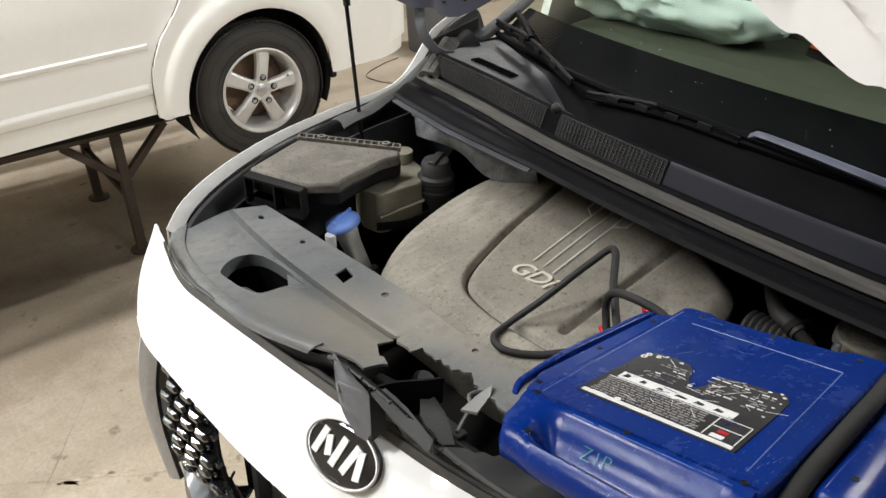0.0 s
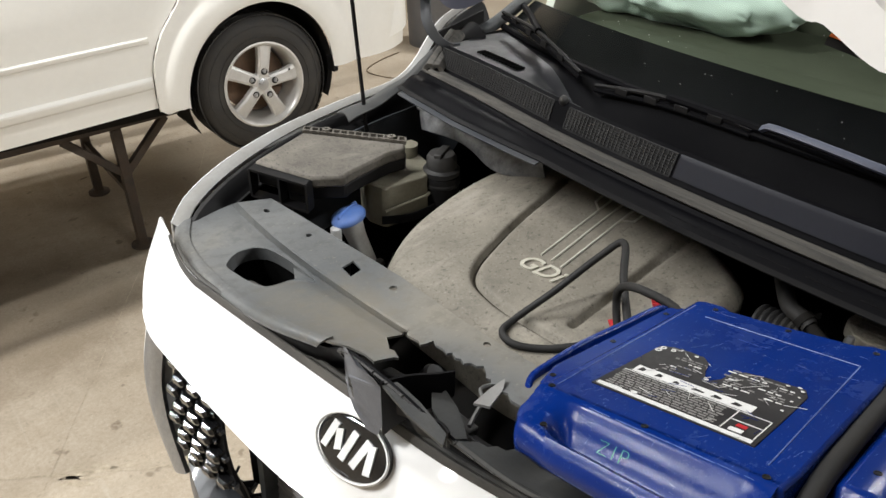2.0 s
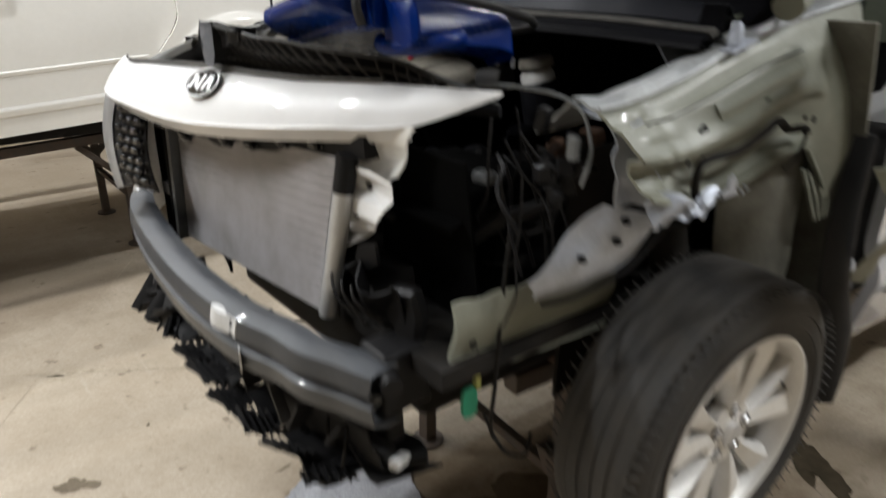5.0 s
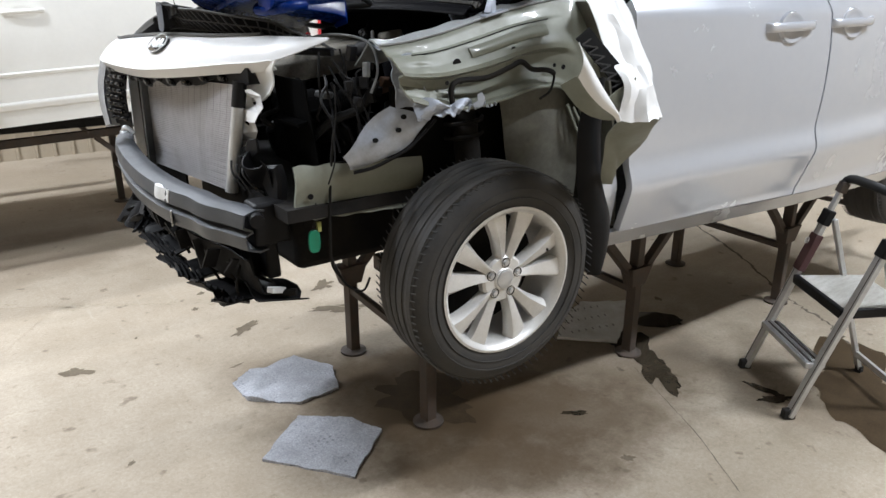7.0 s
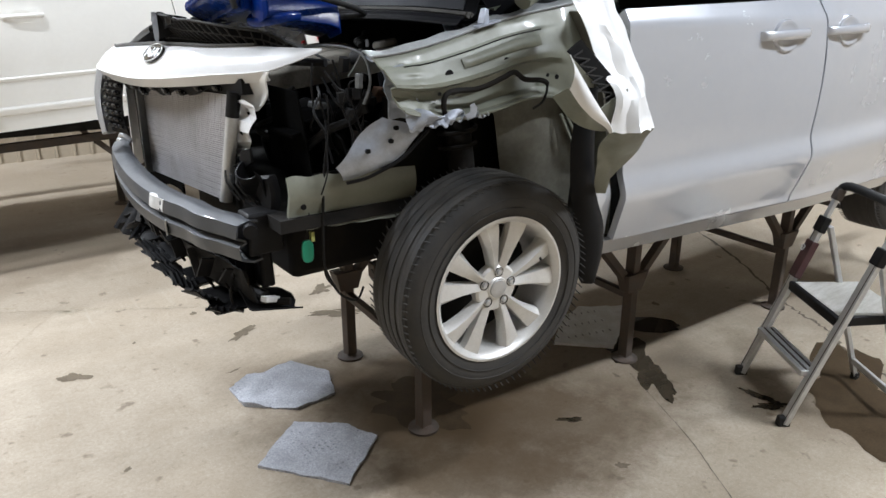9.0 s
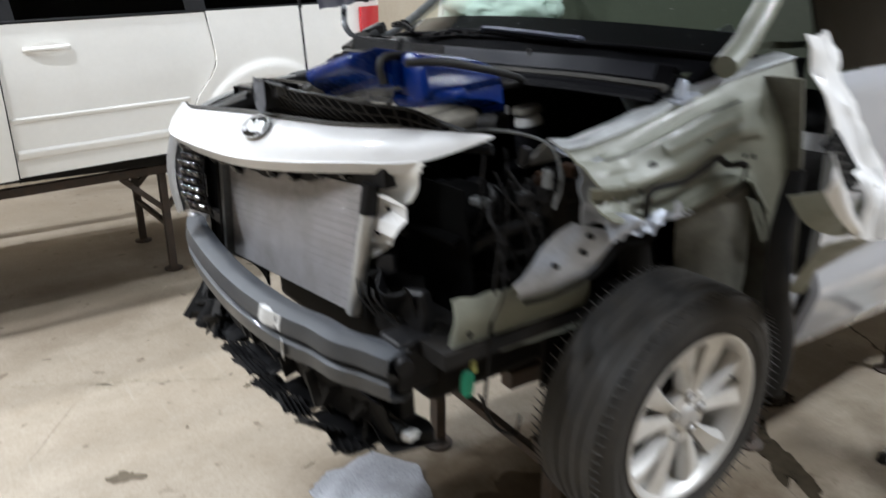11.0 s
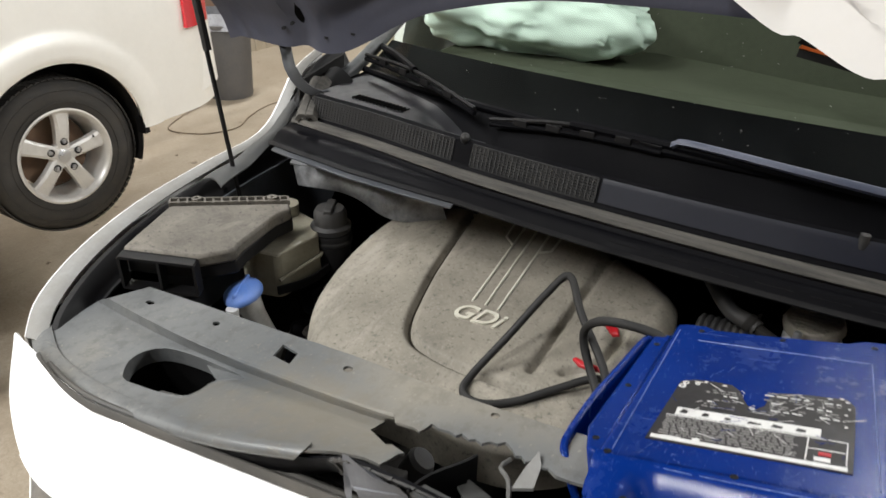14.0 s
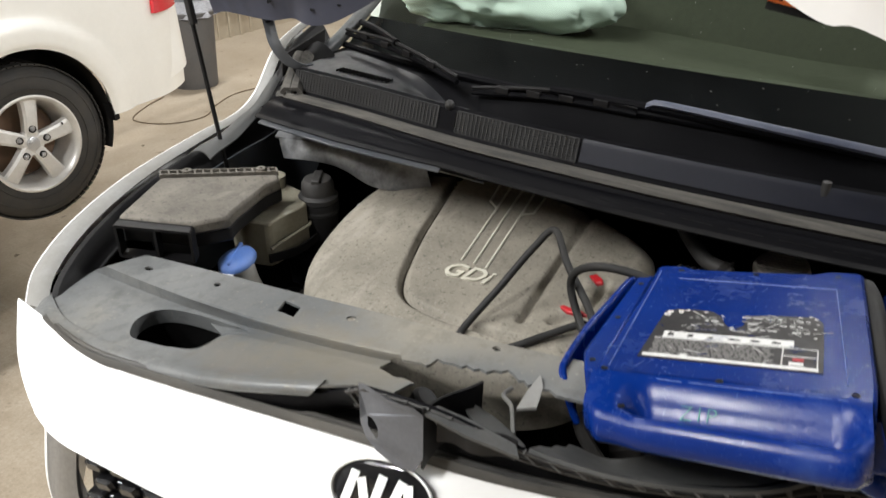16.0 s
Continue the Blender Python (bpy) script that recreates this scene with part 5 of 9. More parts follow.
D_AX = (D_TO - D_FROM).normalized()
D_SIDE = D_AX.cross(Vector((0, 0, 1))).normalized()
duct = Shape().sheet(lambda u, v: D_FROM.lerp(D_TO, v) + (D_SIDE * math.cos(math.tau * u) + D_SIDE.cross(D_AX) * math.sin(math.tau * u)) * (0.026 + 0.0055 * abs(math.sin(9 * math.pi * v))), 24, 72, 0.0)
duct.part("intake_duct", M_PLASTIC, van, "ribbed black intake duct")
Shape().lathe([(0, 0.005), (0.004, 0.005), (0.0045, 0.002), (0.006, 0.003), (0.006, -0.02)], Matrix.Translation(BOLT_AT), 12).part("bolt", M_SATIN, van)

# cowl: rubber strip, meshed grille, painted deck
W_LINE = by([(0.022, 0.815, 1.690), (0.002, 0.775, 1.700), (-0.010, 0.72, 1.703), (-0.024, 0.57, 1.704), (-0.056, 0.32, 1.705), (-0.067, 0.10, 1.705), (-0.066, -0.12, 1.705), (-0.054, -0.34, 1.705), (-0.022, -0.57, 1.703), (0.040, -0.775, 1.690)])
SPAN = (0.80, -0.77)


def wy(u):
    return SPAN[0] + (SPAN[1] - SPAN[0]) * u


Shape().sheet(lambda u, v: W_LINE(wy(u)) + Vector((-0.020 + 0.036 * v, 0, 0.010 * abs(math.sin(2.0 * math.pi * v)) * (1.0 - 0.4 * v))), 60, 12, 0.014).part("weather_strip", M_STRIP, van, "dusty grey rubber bonnet seal")
def below_seal(u, v):
    """Front panel under the seal, widening to a shelf at the outer end."""
    wide = 0.032 + 0.034 * min(1.0, max(0.0, (wy(u) - 0.30) / 0.25))
    return W_LINE(wy(u)) + Vector((-0.018 - wide * v, 0, -0.006 - 0.024 * v - 0.003 * math.sin(v * 9)))


Shape().sheet(below_seal, 60, 12, 0.005).part("cowl_front_panel", M_COWL, van, "black panel below the seal", smooth=25)
# Near-black strip painted as the shade below the seal.
Shape().sheet(lambda u, v: W_LINE(wy(u)) + Vector((-0.022 + 0.10 * v, 0, -0.014)), 60, 3, 0.004).part("seal_bed", M_VOID, van, "channel under the seal, near-black for the shade there")
Shape().sheet(lambda u, v: below_seal(u, 0.97) + Vector((-0.009 * v, 0, 0.003 - 0.004 * v)), 60, 2, 0.003).part("panel_ridge", M_BLACK, van)
Shape().sheet(lambda u, v: below_seal(0.02 + 0.30 * u, 1.0) + Vector((-0.002 - 0.016 * v, 0, -0.004 - 0.004 * v)), 24, 2, 0.003).part("panel_flange", M_BEAM, van, "grey painted flange", smooth=30)
for k in range(8):
    y = -0.02 - 0.075 * k
    p = below_seal((SPAN[0] - y) / 1.57, 0.55) + Vector((0, 0, 0.001))
    along_y = below_seal((SPAN[0] - y + 0.026) / 1.57, 0.55) - below_seal((SPAN[0] - y - 0.026) / 1.57, 0.55)
    for side in (-0.007, 0.007):
        Shape().bar(p - along_y * 0.5 + Vector((side, 0, side * 0.5)), p + along_y * 0.5 + Vector((side, 0, side * 0.5)), 0.002, 0.003).part("panel_slot_lip", M_BLACK, van)
    Shape().bar(p - along_y * 0.48, p + along_y * 0.48, 0.010, 0.002).part("panel_slot", M_VOID, van)
# Firewall coloured near-black, so the bay's shade is in the material.
Shape().sheet(lambda u, v: W_LINE(wy(u)) + Vector((-0.030 + 0.31 * min(1.0, v * 2), 0, -0.026 - 0.024 * min(1.0, v * 2) - 0.50 * max(0.0, v * 2 - 1))), 30, 12, 0.008).part("firewall", M_VOID, van, "firewall, near-black for the shade in the bay")


DECK = [(0.0, 0.010, 0.000), (0.10, 0.019, 0.002), (0.14, 0.023, 0.008), (0.34, 0.037, 0.048), (0.40, 0.046, 0.052), (0.46, 0.056, 0.040), (0.60, 0.098, -0.015)]


def deck(u, v):
    """From the seal up the inlet face, down into the wiper well and back to the foot of the windscreen."""
    y = wy(u)
    p = W_LINE(y)
    g = Vector((0.205 * (abs(y) / 0.80) ** 2 + 0.072, y * 1.015, 1.780 - 0.035 * (abs(y) / 0.8) ** 2))
    shelf = min(1.0, max(0.0, (y - 0.32) / 0.16))
    for (a, x0, z0), (b, x1, z1) in zip(DECK, DECK[1:]):
        if v <= b:
            k = (v - a) / (b - a)
            z = z0 + (z1 - z0) * k
            if v > 0.40:
                z += (0.050 - z) * shelf
            return p + Vector((x0 + (x1 - x0) * k, 0, z))
    return (p + Vector((0.098, 0, -0.015 + 0.065 * shelf))).lerp(g, (v - 0.60) / 0.40)


def mesh_zone(u, v):
    y = wy(u)
    return 0.150 < v < 0.330 and (0.36 < y < 0.765 or 0.062 < y < 0.315)


cowl = Shape().sheet(deck, 160, 50, 0.004, lambda u, v: not mesh_zone(u, v)).part("cowl_panel", M_COWL, van, "black plastic cowl below the windscreen", smooth=30)
# Black backing sheet stands for the shade seen through the inlet mesh.
Shape().sheet(lambda u, v: deck(u, v) + Vector((0.012, 0, -0.022)), 80, 12, 0.0).part("cowl_well_shade", M_GAP, cowl)
net = Shape()
for lo, hi in ((0.36, 0.765), (0.062, 0.315)):
    u0, u1 = (SPAN[0] - hi) / (SPAN[0] - SPAN[1]), (SPAN[0] - lo) / (SPAN[0] - SPAN[1])
    cols = int((hi - lo) / 0.0085)
    for k in range(cols + 1):
        u = u0 + (u1 - u0) * k / cols
        net.bar(deck(u, 0.145), deck(u, 0.338), 0.0022, 0.005, (1, 0, 0))
    for r in range(9):
        v = 0.147 + 0.188 * r / 8
        for s in range(12):
            a, b = u0 + (u1 - u0) * s / 12, u0 + (u1 - u0) * (s + 1) / 12
            net.bar(deck(a, v), deck(b, v), 0.0022, 0.004)
net.part("cowl_mesh", M_NET, cowl, "black mesh of the air inlet", kind="stuff")
Shape().box((0.018, 0.016, 0.020), Matrix.Translation(deck((SPAN[0] - 0.338) / 1.57, 0.36) + Vector((0, 0, 0.004))) @ pose(0, 0, 0, 0, -25, 0)).part("mesh_clip", M_PLASTIC, cowl, bevel=0.006)
Shape().lathe([(0.007, -0.01), (0.007, 0.012), (0, 0.014)], Matrix.Translation(deck((SPAN[0] + 0.335) / 1.57, 0.33)), 10).part("cowl_pin", M_PLASTIC, cowl)
GREYDECK = Shape().sheet(lambda u, v: deck((SPAN[0] - 0.055 + 0.78 * u) / 1.57, 0.15 + 0.20 * v) + Vector((-0.002, 0, 0.0015)), 24, 8, 0.003)
GREYDECK.part("grey_deck_panel", M_DECK, cowl, "blue-grey cowl section")
Shape().sheet(lambda u, v: deck(0.02 + 0.30 * u, 0.41 + 0.55 * v * (1.0 - 0.75 * u ** 2)) + Vector((0, 0, 0.003)), 40, 16, 0.003).part("cowl_shelf", M_SHELF, cowl, "dark grey shelf at the cowl's end", smooth=40)
for k in range(15):
    u = 0.085 + 0.090 * k / 14
    Shape().bar(deck(u, 0.50) + Vector((0, 0, 0.006)), deck(u + 0.002, 0.58) + Vector((0, 0, 0.006)), 0.0028, 0.004).part("inlet_slot", M_VOID, cowl)

SEAL_END = along([(-0.014, 0.745, 1.706), (0.020, 0.766, 1.716), (0.060, 0.784, 1.733), (0.104, 0.802, 1.756)])
Shape().sheet(lambda u, v: SEAL_END(u) + Vector((0.016 * (v - 0.5), -0.030 * (v - 0.5), 0.010 * abs(math.sin(2 * math.pi * v)))), 16, 10, 0.010).part("seal_end", M_STRIP, van, "turned-up end of the rubber seal")

# windscreen, wipers, dashboard, airbag
def screen(u, v):
    y = 0.80 - 1.60 * u
    k = (abs(y) / 0.8) ** 2
    foot = Vector((0.205 * k + 0.074, y * 1.015, 1.786 - 0.035 * k))
    head = Vector((0.86 + 0.10 * k, y * 0.80, 2.20 - 0.05 * k))
    return foot.lerp(head, v) + Vector((-0.02, 0, 0.03)) * math.sin(math.pi * v)


ws = Shape().sheet(screen, 24, 12, 0.0).part("windscreen", M_GLASS, van, "green-tinted windscreen with dust specks")
ws.visible_shadow = False
Shape().tube([screen(k / 24, 0) + Vector((-0.006, 0, 0.002)) for k in range(25)], 0.008, 8, 0).part("screen_seal", M_COWL, van)
Shape().sheet(lambda u, v: screen(u, 0.13 * v) + Vector((0.004, 0, -0.004)), 24, 3, 0.0).part("glass_band", M_COWL, ws, "black band printed round the glass foot")
specks = Shape()
for k in range(110):
    u, v = rnd.uniform(0.15, 0.98), rnd.uniform(0.05, 0.5) ** 1.1
    p = screen(u, v) + Vector((-0.002, 0, 0.003))
    s = rnd.uniform(0.0004, 0.0012)
    specks.box((s, s, s), Matrix.Translation(p))
specks.part("glass_dust", M_PRINT, ws, "scattered dust and glass specks", kind="stuff")


def wiper(p0, p1, bow, arm_from):
    p0, p1 = Vector(p0), Vector(p1)
    mid = (p0 + p1) / 2 + Vector((0, 0, bow))
    w = Shape().tube([p0, mid, p1], 0.0055, 8, 6).part("wiper_blade", M_COWL, van, "black wiper blade")
    Shape().tube([p0 + Vector((0, 0, 0.010)), mid + Vector((0, 0, 0.016)), p1 + Vector((0, 0, 0.010))], 0.0045, 6, 6).part("blade_frame", M_BLACK, w)
    for s in (0.2, 0.4, 0.6, 0.8):
        q = p0.lerp(p1, s) + Vector((0, 0, bow * 0.8 + 0.006))
        Shape().box((0.012, 0.03, 0.014), Matrix.Translation(q) @ pose(0, 0, 0, 0, 0, math.degrees(math.atan2((p1 - p0).y, (p1 - p0).x)) - 90)).part("blade_claw", M_BLACK, w, bevel=0.002)
    Shape().tube([arm_from, Vector(arm_from).lerp(mid, 0.5) + Vector((0, 0, 0.014)), mid + Vector((0, 0, 0.018))], 0.008, 8, 6).part("wiper_arm", M_COWL, w)


wiper((0.223, 0.763, 1.795), (0.050, 0.358, 1.786), 0.010, (0.33, 0.80, 1.80))
wiper((0.075, 0.335, 1.762), (0.062, -0.008, 1.786), 0.008, (0.060, -0.42, 1.790))
DARM = along([(0.062, -0.022, 1.802), (0.056, -0.036, 1.812), (0.054, -0.10, 1.812), (0.052, -0.25, 1.806), (0.056, -0.46, 1.796)])
Shape().sheet(lambda u, v: DARM(u) + Vector((-0.008 + (0.016 + 0.010 * u) * v, 0, 0.007 * math.sin(math.pi * v))), 24, 6, 0.008).part("driver_wiper_arm", M_ARM, van, "blue-grey driver wiper arm")
Shape().sheet(lambda u, v: Vector((0.16 + 0.62 * v, 0.74 - 1.48 * u, 1.700 + 0.075 * math.sin(min(1.0, v * 1.25) * math.pi * 0.62) - 0.01 * math.cos(u * 9))), 20, 14, 0.02).part("dashboard", M_DASH, van, "dark dashboard top")
Shape().sheet(lambda u, v: Vector((0.30 + 0.18 * v, 0.62 - 1.2 * u, 1.776 + 0.010 * math.sin(v * math.pi))), 20, 4, 0.006).part("dash_ridge", M_DASH, van)
Shape().box((0.06, 1.45, 0.55), T(0.80, 0, 1.45)).part("dash_face", M_CARPET, van)


def bag_at(u, v):
    a, b = u * math.tau, v * math.pi
    d = Vector((math.sin(b) * math.cos(a) * 0.16, math.sin(b) * math.sin(a) * 0.275, math.cos(b) * 0.130))
    n = noise.noise(Vector((d.x * 9, d.y * 7, d.z * 11 + 3))) * 0.30 + (0.5 - abs(noise.noise(Vector((d.x * 12, d.y * 6, d.z * 14))))) * 0.16 + noise.noise(Vector((d.x * 34, d.y * 27, d.z * 36))) * 0.09 - 0.16 * max(0.0, 0.10 - abs(noise.noise(Vector((d.x * 15 + 4, d.y * 11, d.z * 17))))) * 5 + 0.02
    n += 0.16 * math.sin(a * 3 + 1.0) * math.sin(b)
    c = Vector((0.66, 0.560, 1.890))
    return c + d * (1.0 + n)


Shape().sheet(bag_at, 90, 60, 0.0).part("airbag", M_AIRBAG, van, "deflated pale mint airbag on the dashboard", smooth=70)
# Added sheet hiding the seats; its olive paints the reflection in the glass.
Shape().sheet(lambda u, v: Vector((1.08, 0.78 - 1.56 * u, 1.60 + 0.62 * v)), 4, 4, 0.02).part("reflection_backdrop", M_DASH, van, "added olive sheet before the seats, coloured as the windscreen's reflection")
for sy in (0.42, -0.40):
    seat = Shape().box((0.20, 0.50, 0.62), T(1.35, sy, 1.72) @ pose(0, 0, 0, 0, 14, 0), 0.85).part("seat_back", M_CARPET, van, "dark front seat", bevel=0.05)
    Shape().box((0.10, 0.26, 0.16), T(1.44, sy, 2.06)).part("headrest", M_CARPET, seat, bevel=0.04)

# body shell
for s in (1, -1):
    Shape().tube([(0.20, 0.83 * s, 1.735), (0.32, 0.81 * s, 1.80), (0.62, 0.74 * s, 2.02), (0.92, 0.66 * s, 2.18)], 0.034 if s < 0 else 0.017, 10, 6).part("windscreen_pillar", M_PRIMER if s < 0 else M_GREYPLASTIC, van)


def roof_at(u, v):
    x = 0.88 + 2.95 * u
    y = 0.70 - 1.40 * v
    return Vector((x, y, 2.215 + 0.05 * math.sin(math.pi * min(1, u * 1.1)) - 0.11 * (y / 0.7) ** 2 - (0.12 * max(0, u - 0.9) / 0.1)))


Shape().sheet(roof_at, 16, 12, 0.03).part("roof", M_WHITE, van, "white roof")


def side_y(x, z):
    """Outside of the body at that place, along the near flank."""
    base = 0.925 + 0.085 * min(1.0, max(0.0, (x - 0.5) / 1.3)) - 0.02 * max(0.0, (x - 2.4))
    k = (z - 0.90) / 0.80
    h = z - 1.06 - 0.02 * (x - 0.76)
    crease = 0.036 * math.exp(-(h / 0.065) ** 2) if h > 0 else 0.036 - 0.16 * min(0.16, -h)
    return base * 1.0 + 0.022 * math.sin(math.pi * min(1, max(0, k))) - 0.030 * max(0.0, 0.25 - k) - 0.02 * max(0.0, k - 0.8) - 0.50 * max(0.0, z - 1.650) + crease


BOWLS = [(1.448, 1.600), (1.902, 1.610)]


def door(name, x0, x1, s, material, label):
    def at(u, v):
        zb = 0.900 - 0.018 * (x0 + (x1 - x0) * u - 0.6)
        z = zb + (1.690 + 0.035 * (x0 + (x1 - x0) * u - 0.6) - zb) * v
        x = x0 + (x1 - x0) * u + (0.075 * math.sin(v * 2.2) * (u if x0 < 1.0 else 1.0)) - 0.075 * (u if x0 < 1.0 else 1.0)
        return Vector((x, -s * side_y(x, z), z))

    return Shape().sheet(at, 48, 60, -0.03 * s).part(name, material, van, label)


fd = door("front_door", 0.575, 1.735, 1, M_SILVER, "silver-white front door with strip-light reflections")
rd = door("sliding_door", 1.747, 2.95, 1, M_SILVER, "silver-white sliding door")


def handle(x, z, leaf):
    y = -side_y(x, z)
    rec = Shape().lathe([(0.066, -0.026), (0.064, -0.012), (0.060, -0.004), (0.054, -0.003), (0.044, -0.007), (0.030, -0.009), (0.012, -0.0095), (0, -0.0095)], frame_on((x, y - 0.044, z), (1, -0.06, 0), (0, 0.10, 1)) @ Matrix.Diagonal((1.35, 1.0, 1.0, 1.0)), 32).part("door_handle", M_SILVER, leaf, "painted pull handle over a round bowl")
    Shape().loop_bar([(x - 0.165, y - 0.012, z), (x - 0.140, y - 0.042, z + 0.001), (x, y - 0.060, z + 0.004), (x + 0.125, y - 0.056, z + 0.006), (x + 0.150, y - 0.028, z + 0.006)], 0.0175, 0.009).part("handle_bar", M_SILVER, rec, smooth=60)
    Shape().lathe([(0.019, 0), (0.019, 0.010), (0.015, 0.015), (0, 0.016)], frame_on((x + 0.172, y - 0.026, z + 0.008), (1, 0, 0), (0, 0, 1)), 18).part("lock_cap", M_SILVER, rec)


handle(*BOWLS[0], fd)
handle(*BOWLS[1], rd)
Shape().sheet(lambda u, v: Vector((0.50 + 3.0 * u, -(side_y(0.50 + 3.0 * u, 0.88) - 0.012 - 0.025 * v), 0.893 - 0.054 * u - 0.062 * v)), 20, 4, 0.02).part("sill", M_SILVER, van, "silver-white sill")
Shape().sheet(lambda u, v: Vector((0.60 + 3.0 * u, -(side_y(0.60 + 3.0 * u, 1.70) - 0.015 - 0.13 * v), 1.705 + 0.06 * u + 0.40 * v)), 20, 4, 0.006).part("side_glass", M_PRIVACY, van, "dark side windows")
Shape().sheet(lambda u, v: Vector((0.60 + 3.0 * u, 0.955 - 0.12 * max(0, v - 0.6) / 0.4, 0.82 + 1.36 * v)), 12, 10, 0.03).part("far_flank", M_WHITE, van, "white far side of the body")
Shape().sheet(lambda u, v: Vector((3.62 + 0.18 * math.sin(v * 2.6), 0.95 - 1.90 * u, 0.82 + 1.36 * v)), 8, 8, 0.03).part("tailgate", M_WHITE, van, "white tailgate")
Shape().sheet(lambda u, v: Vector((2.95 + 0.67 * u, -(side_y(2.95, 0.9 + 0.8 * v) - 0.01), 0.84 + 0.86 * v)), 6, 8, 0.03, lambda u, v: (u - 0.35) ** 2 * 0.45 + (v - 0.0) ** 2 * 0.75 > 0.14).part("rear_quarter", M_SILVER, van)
Shape().box((3.2, 1.62, 0.05), T(2.0, 0, 0.86)).part("underbody", M_DARK, van, "dark underbody")
Shape().box((0.9, 1.0, 0.20), T(-0.05, 0, 0.93)).part("subframe", M_DARK, van, "dark front subframe", bevel=0.03)

# far front fender with its dark inner flange
FE = along([(-0.665, 0.80, 1.495), (-0.60, 0.865, 1.515), (-0.48, 0.915, 1.545), (-0.32, 0.940, 1.578), (-0.12, 0.948, 1.604), (0.0, 0.945, 1.618), (0.07, 0.940, 1.655), (0.15, 0.93, 1.755), (0.24, 0.915, 1.800)])
Shape().sheet(lambda u, v: FE(u) + Vector((-0.01 * v, 0.020 * math.sin(v * 1.6) + 0.004, -0.50 * v ** 1.3 + 0.002)), 40, 8, 0.004).part("far_fender", M_WHITE, van, "white far front fender, edge showing")
Shape().sheet(lambda u, v: FE(u) + Vector((0.004 * v, -0.004 - (0.050 - 0.030 * u) * v, 0.001 + 0.006 * math.sin(v * 2.6) - 0.004 * v)), 40, 8, 0.004).part("fender_ledge", M_LEDGE, van, "dusty pale fender ledge", smooth=40)
Shape().sheet(lambda u, v: FE(u) + Vector((0.004, -0.054 + 0.030 * u - 0.014 * v, -0.012 - 0.012 * v)), 40, 2, 0.003).part("ledge_slot", M_VOID, van)
Shape().sheet(lambda u, v: FE(u) + Vector((0.012 * v, -0.064 + 0.028 * u - (0.045 + 0.025 * u) * v, -0.006 - 0.030 * v + 0.014 * math.sin(v * 6.2) * (0.4 + u))), 40, 10, 0.004).part("fender_flange", M_BLACK, van, "dusty grey fender inner flange", smooth=25)
Shape().sheet(lambda u, v: FE(0.30 + 0.58 * u) + Vector((0.02, -0.10 - 0.03 * v, -0.03 - 0.20 * v)), 16, 6, 0.006).part("inner_wing", M_BEAM, van, "grey inner wing")
Shape().sheet(lambda u, v: Vector((0.00 + 0.13 * u, 0.885 - 0.075 * v - 0.02 * u, 1.632 + 0.02 * math.sin(v * 3) + 0.10 * u * u)), 12, 6, 0.006).part("hinge_plate", M_BLACK, van)
TONGUE = along([(-0.22, 0.832, 1.612), (-0.10, 0.848, 1.628), (0.0, 0.866, 1.652), (0.075, 0.886, 1.680), (0.115, 0.898, 1.702)])
Shape().sheet(lambda u, v: TONGUE(u) + Vector((0.006 * math.sin(v * 3.1), (v - 0.5) * (0.062 - 0.036 * u), 0.009 * math.sin(math.pi * v) + 0.002 * math.sin(u * 17))), 24, 8, 0.004).part("flange_tongue", M_SHADEGREY, van, "dusty grey pressed flange", smooth=40)
Shape().sheet(lambda u, v: Vector((0.12 + 0.14 * u, 0.89 - 0.02 * u, 1.66 + 0.04 * u)) + Vector((-0.05 * v, -0.05 * v, 0.10 * v)), 8, 8, 0.004).part("cowl_side", M_PLASTIC, van, "dark cowl side panel", smooth=40)
TW_F = along([(-0.022, 0.80, 1.600), (-0.012, 0.72, 1.602), (-0.006, 0.64, 1.602), (0.004, 0.55, 1.600), (0.014, 0.48, 1.598), (0.028, 0.40, 1.594), (0.036, 0.28, 1.588)])
tower = Shape().sheet(lambda u, v: TW_F(u) + Vector((0.070 * v, 0.020 * v, 0.010 * v + 0.006 * math.sin(v * 3.1))), 30, 6, 0.005).part("strut_tower", M_TOWER, van, "bare grey strut tower top", smooth=30)
Shape().sheet(lambda u, v: TW_F(0.02 + 0.72 * u) + Vector((0.004 - 0.020 * math.sin(v * 2.2) * math.sin(u * 3.1) - 0.010 * math.sin(u * 11) * v, -0.01 * v, -0.003 - (0.048 - 0.014 * math.sin(u * 6)) * v)), 30, 10, 0.004).part("tower_wall", M_TOWER, tower, "dented bare metal wall with pale scrapes", smooth=30)
Shape().lathe([(0.006, 0), (0.006, 0.002), (0, 0.002)], T(0.012, 0.775, 1.612), 12).part("flange_hole", M_VOID, tower)
for p in ((-0.06, 0.53, 1.49), (-0.05, 0.49, 1.46)):
    Shape().lathe([(0, 0), (0.011, 0), (0.011, 0.014), (0.006, 0.020), (0, 0.020)], Matrix.Translation(p), 8).part("bolt", M_SATIN, van)

# bonnet propped open, its near half folded
ROD = [(-0.155, 0.826, 1.560), (-0.152, 0.868, 1.85), (-0.150, 0.905, 2.10), (-0.150, 0.945, 2.42)]
prop = Shape().tube(ROD, 0.0048, 8, 3).part("prop_rod", M_BLACK, van, "thin black bonnet prop")
Shape().tube([(-0.152, 0.868, 1.87), (-0.151, 0.884, 1.98), (-0.150, 0.905, 2.10)], 0.0085, 8, 2).part("rod_sleeve", M_RUBBER, prop)
H_A = radians(50)


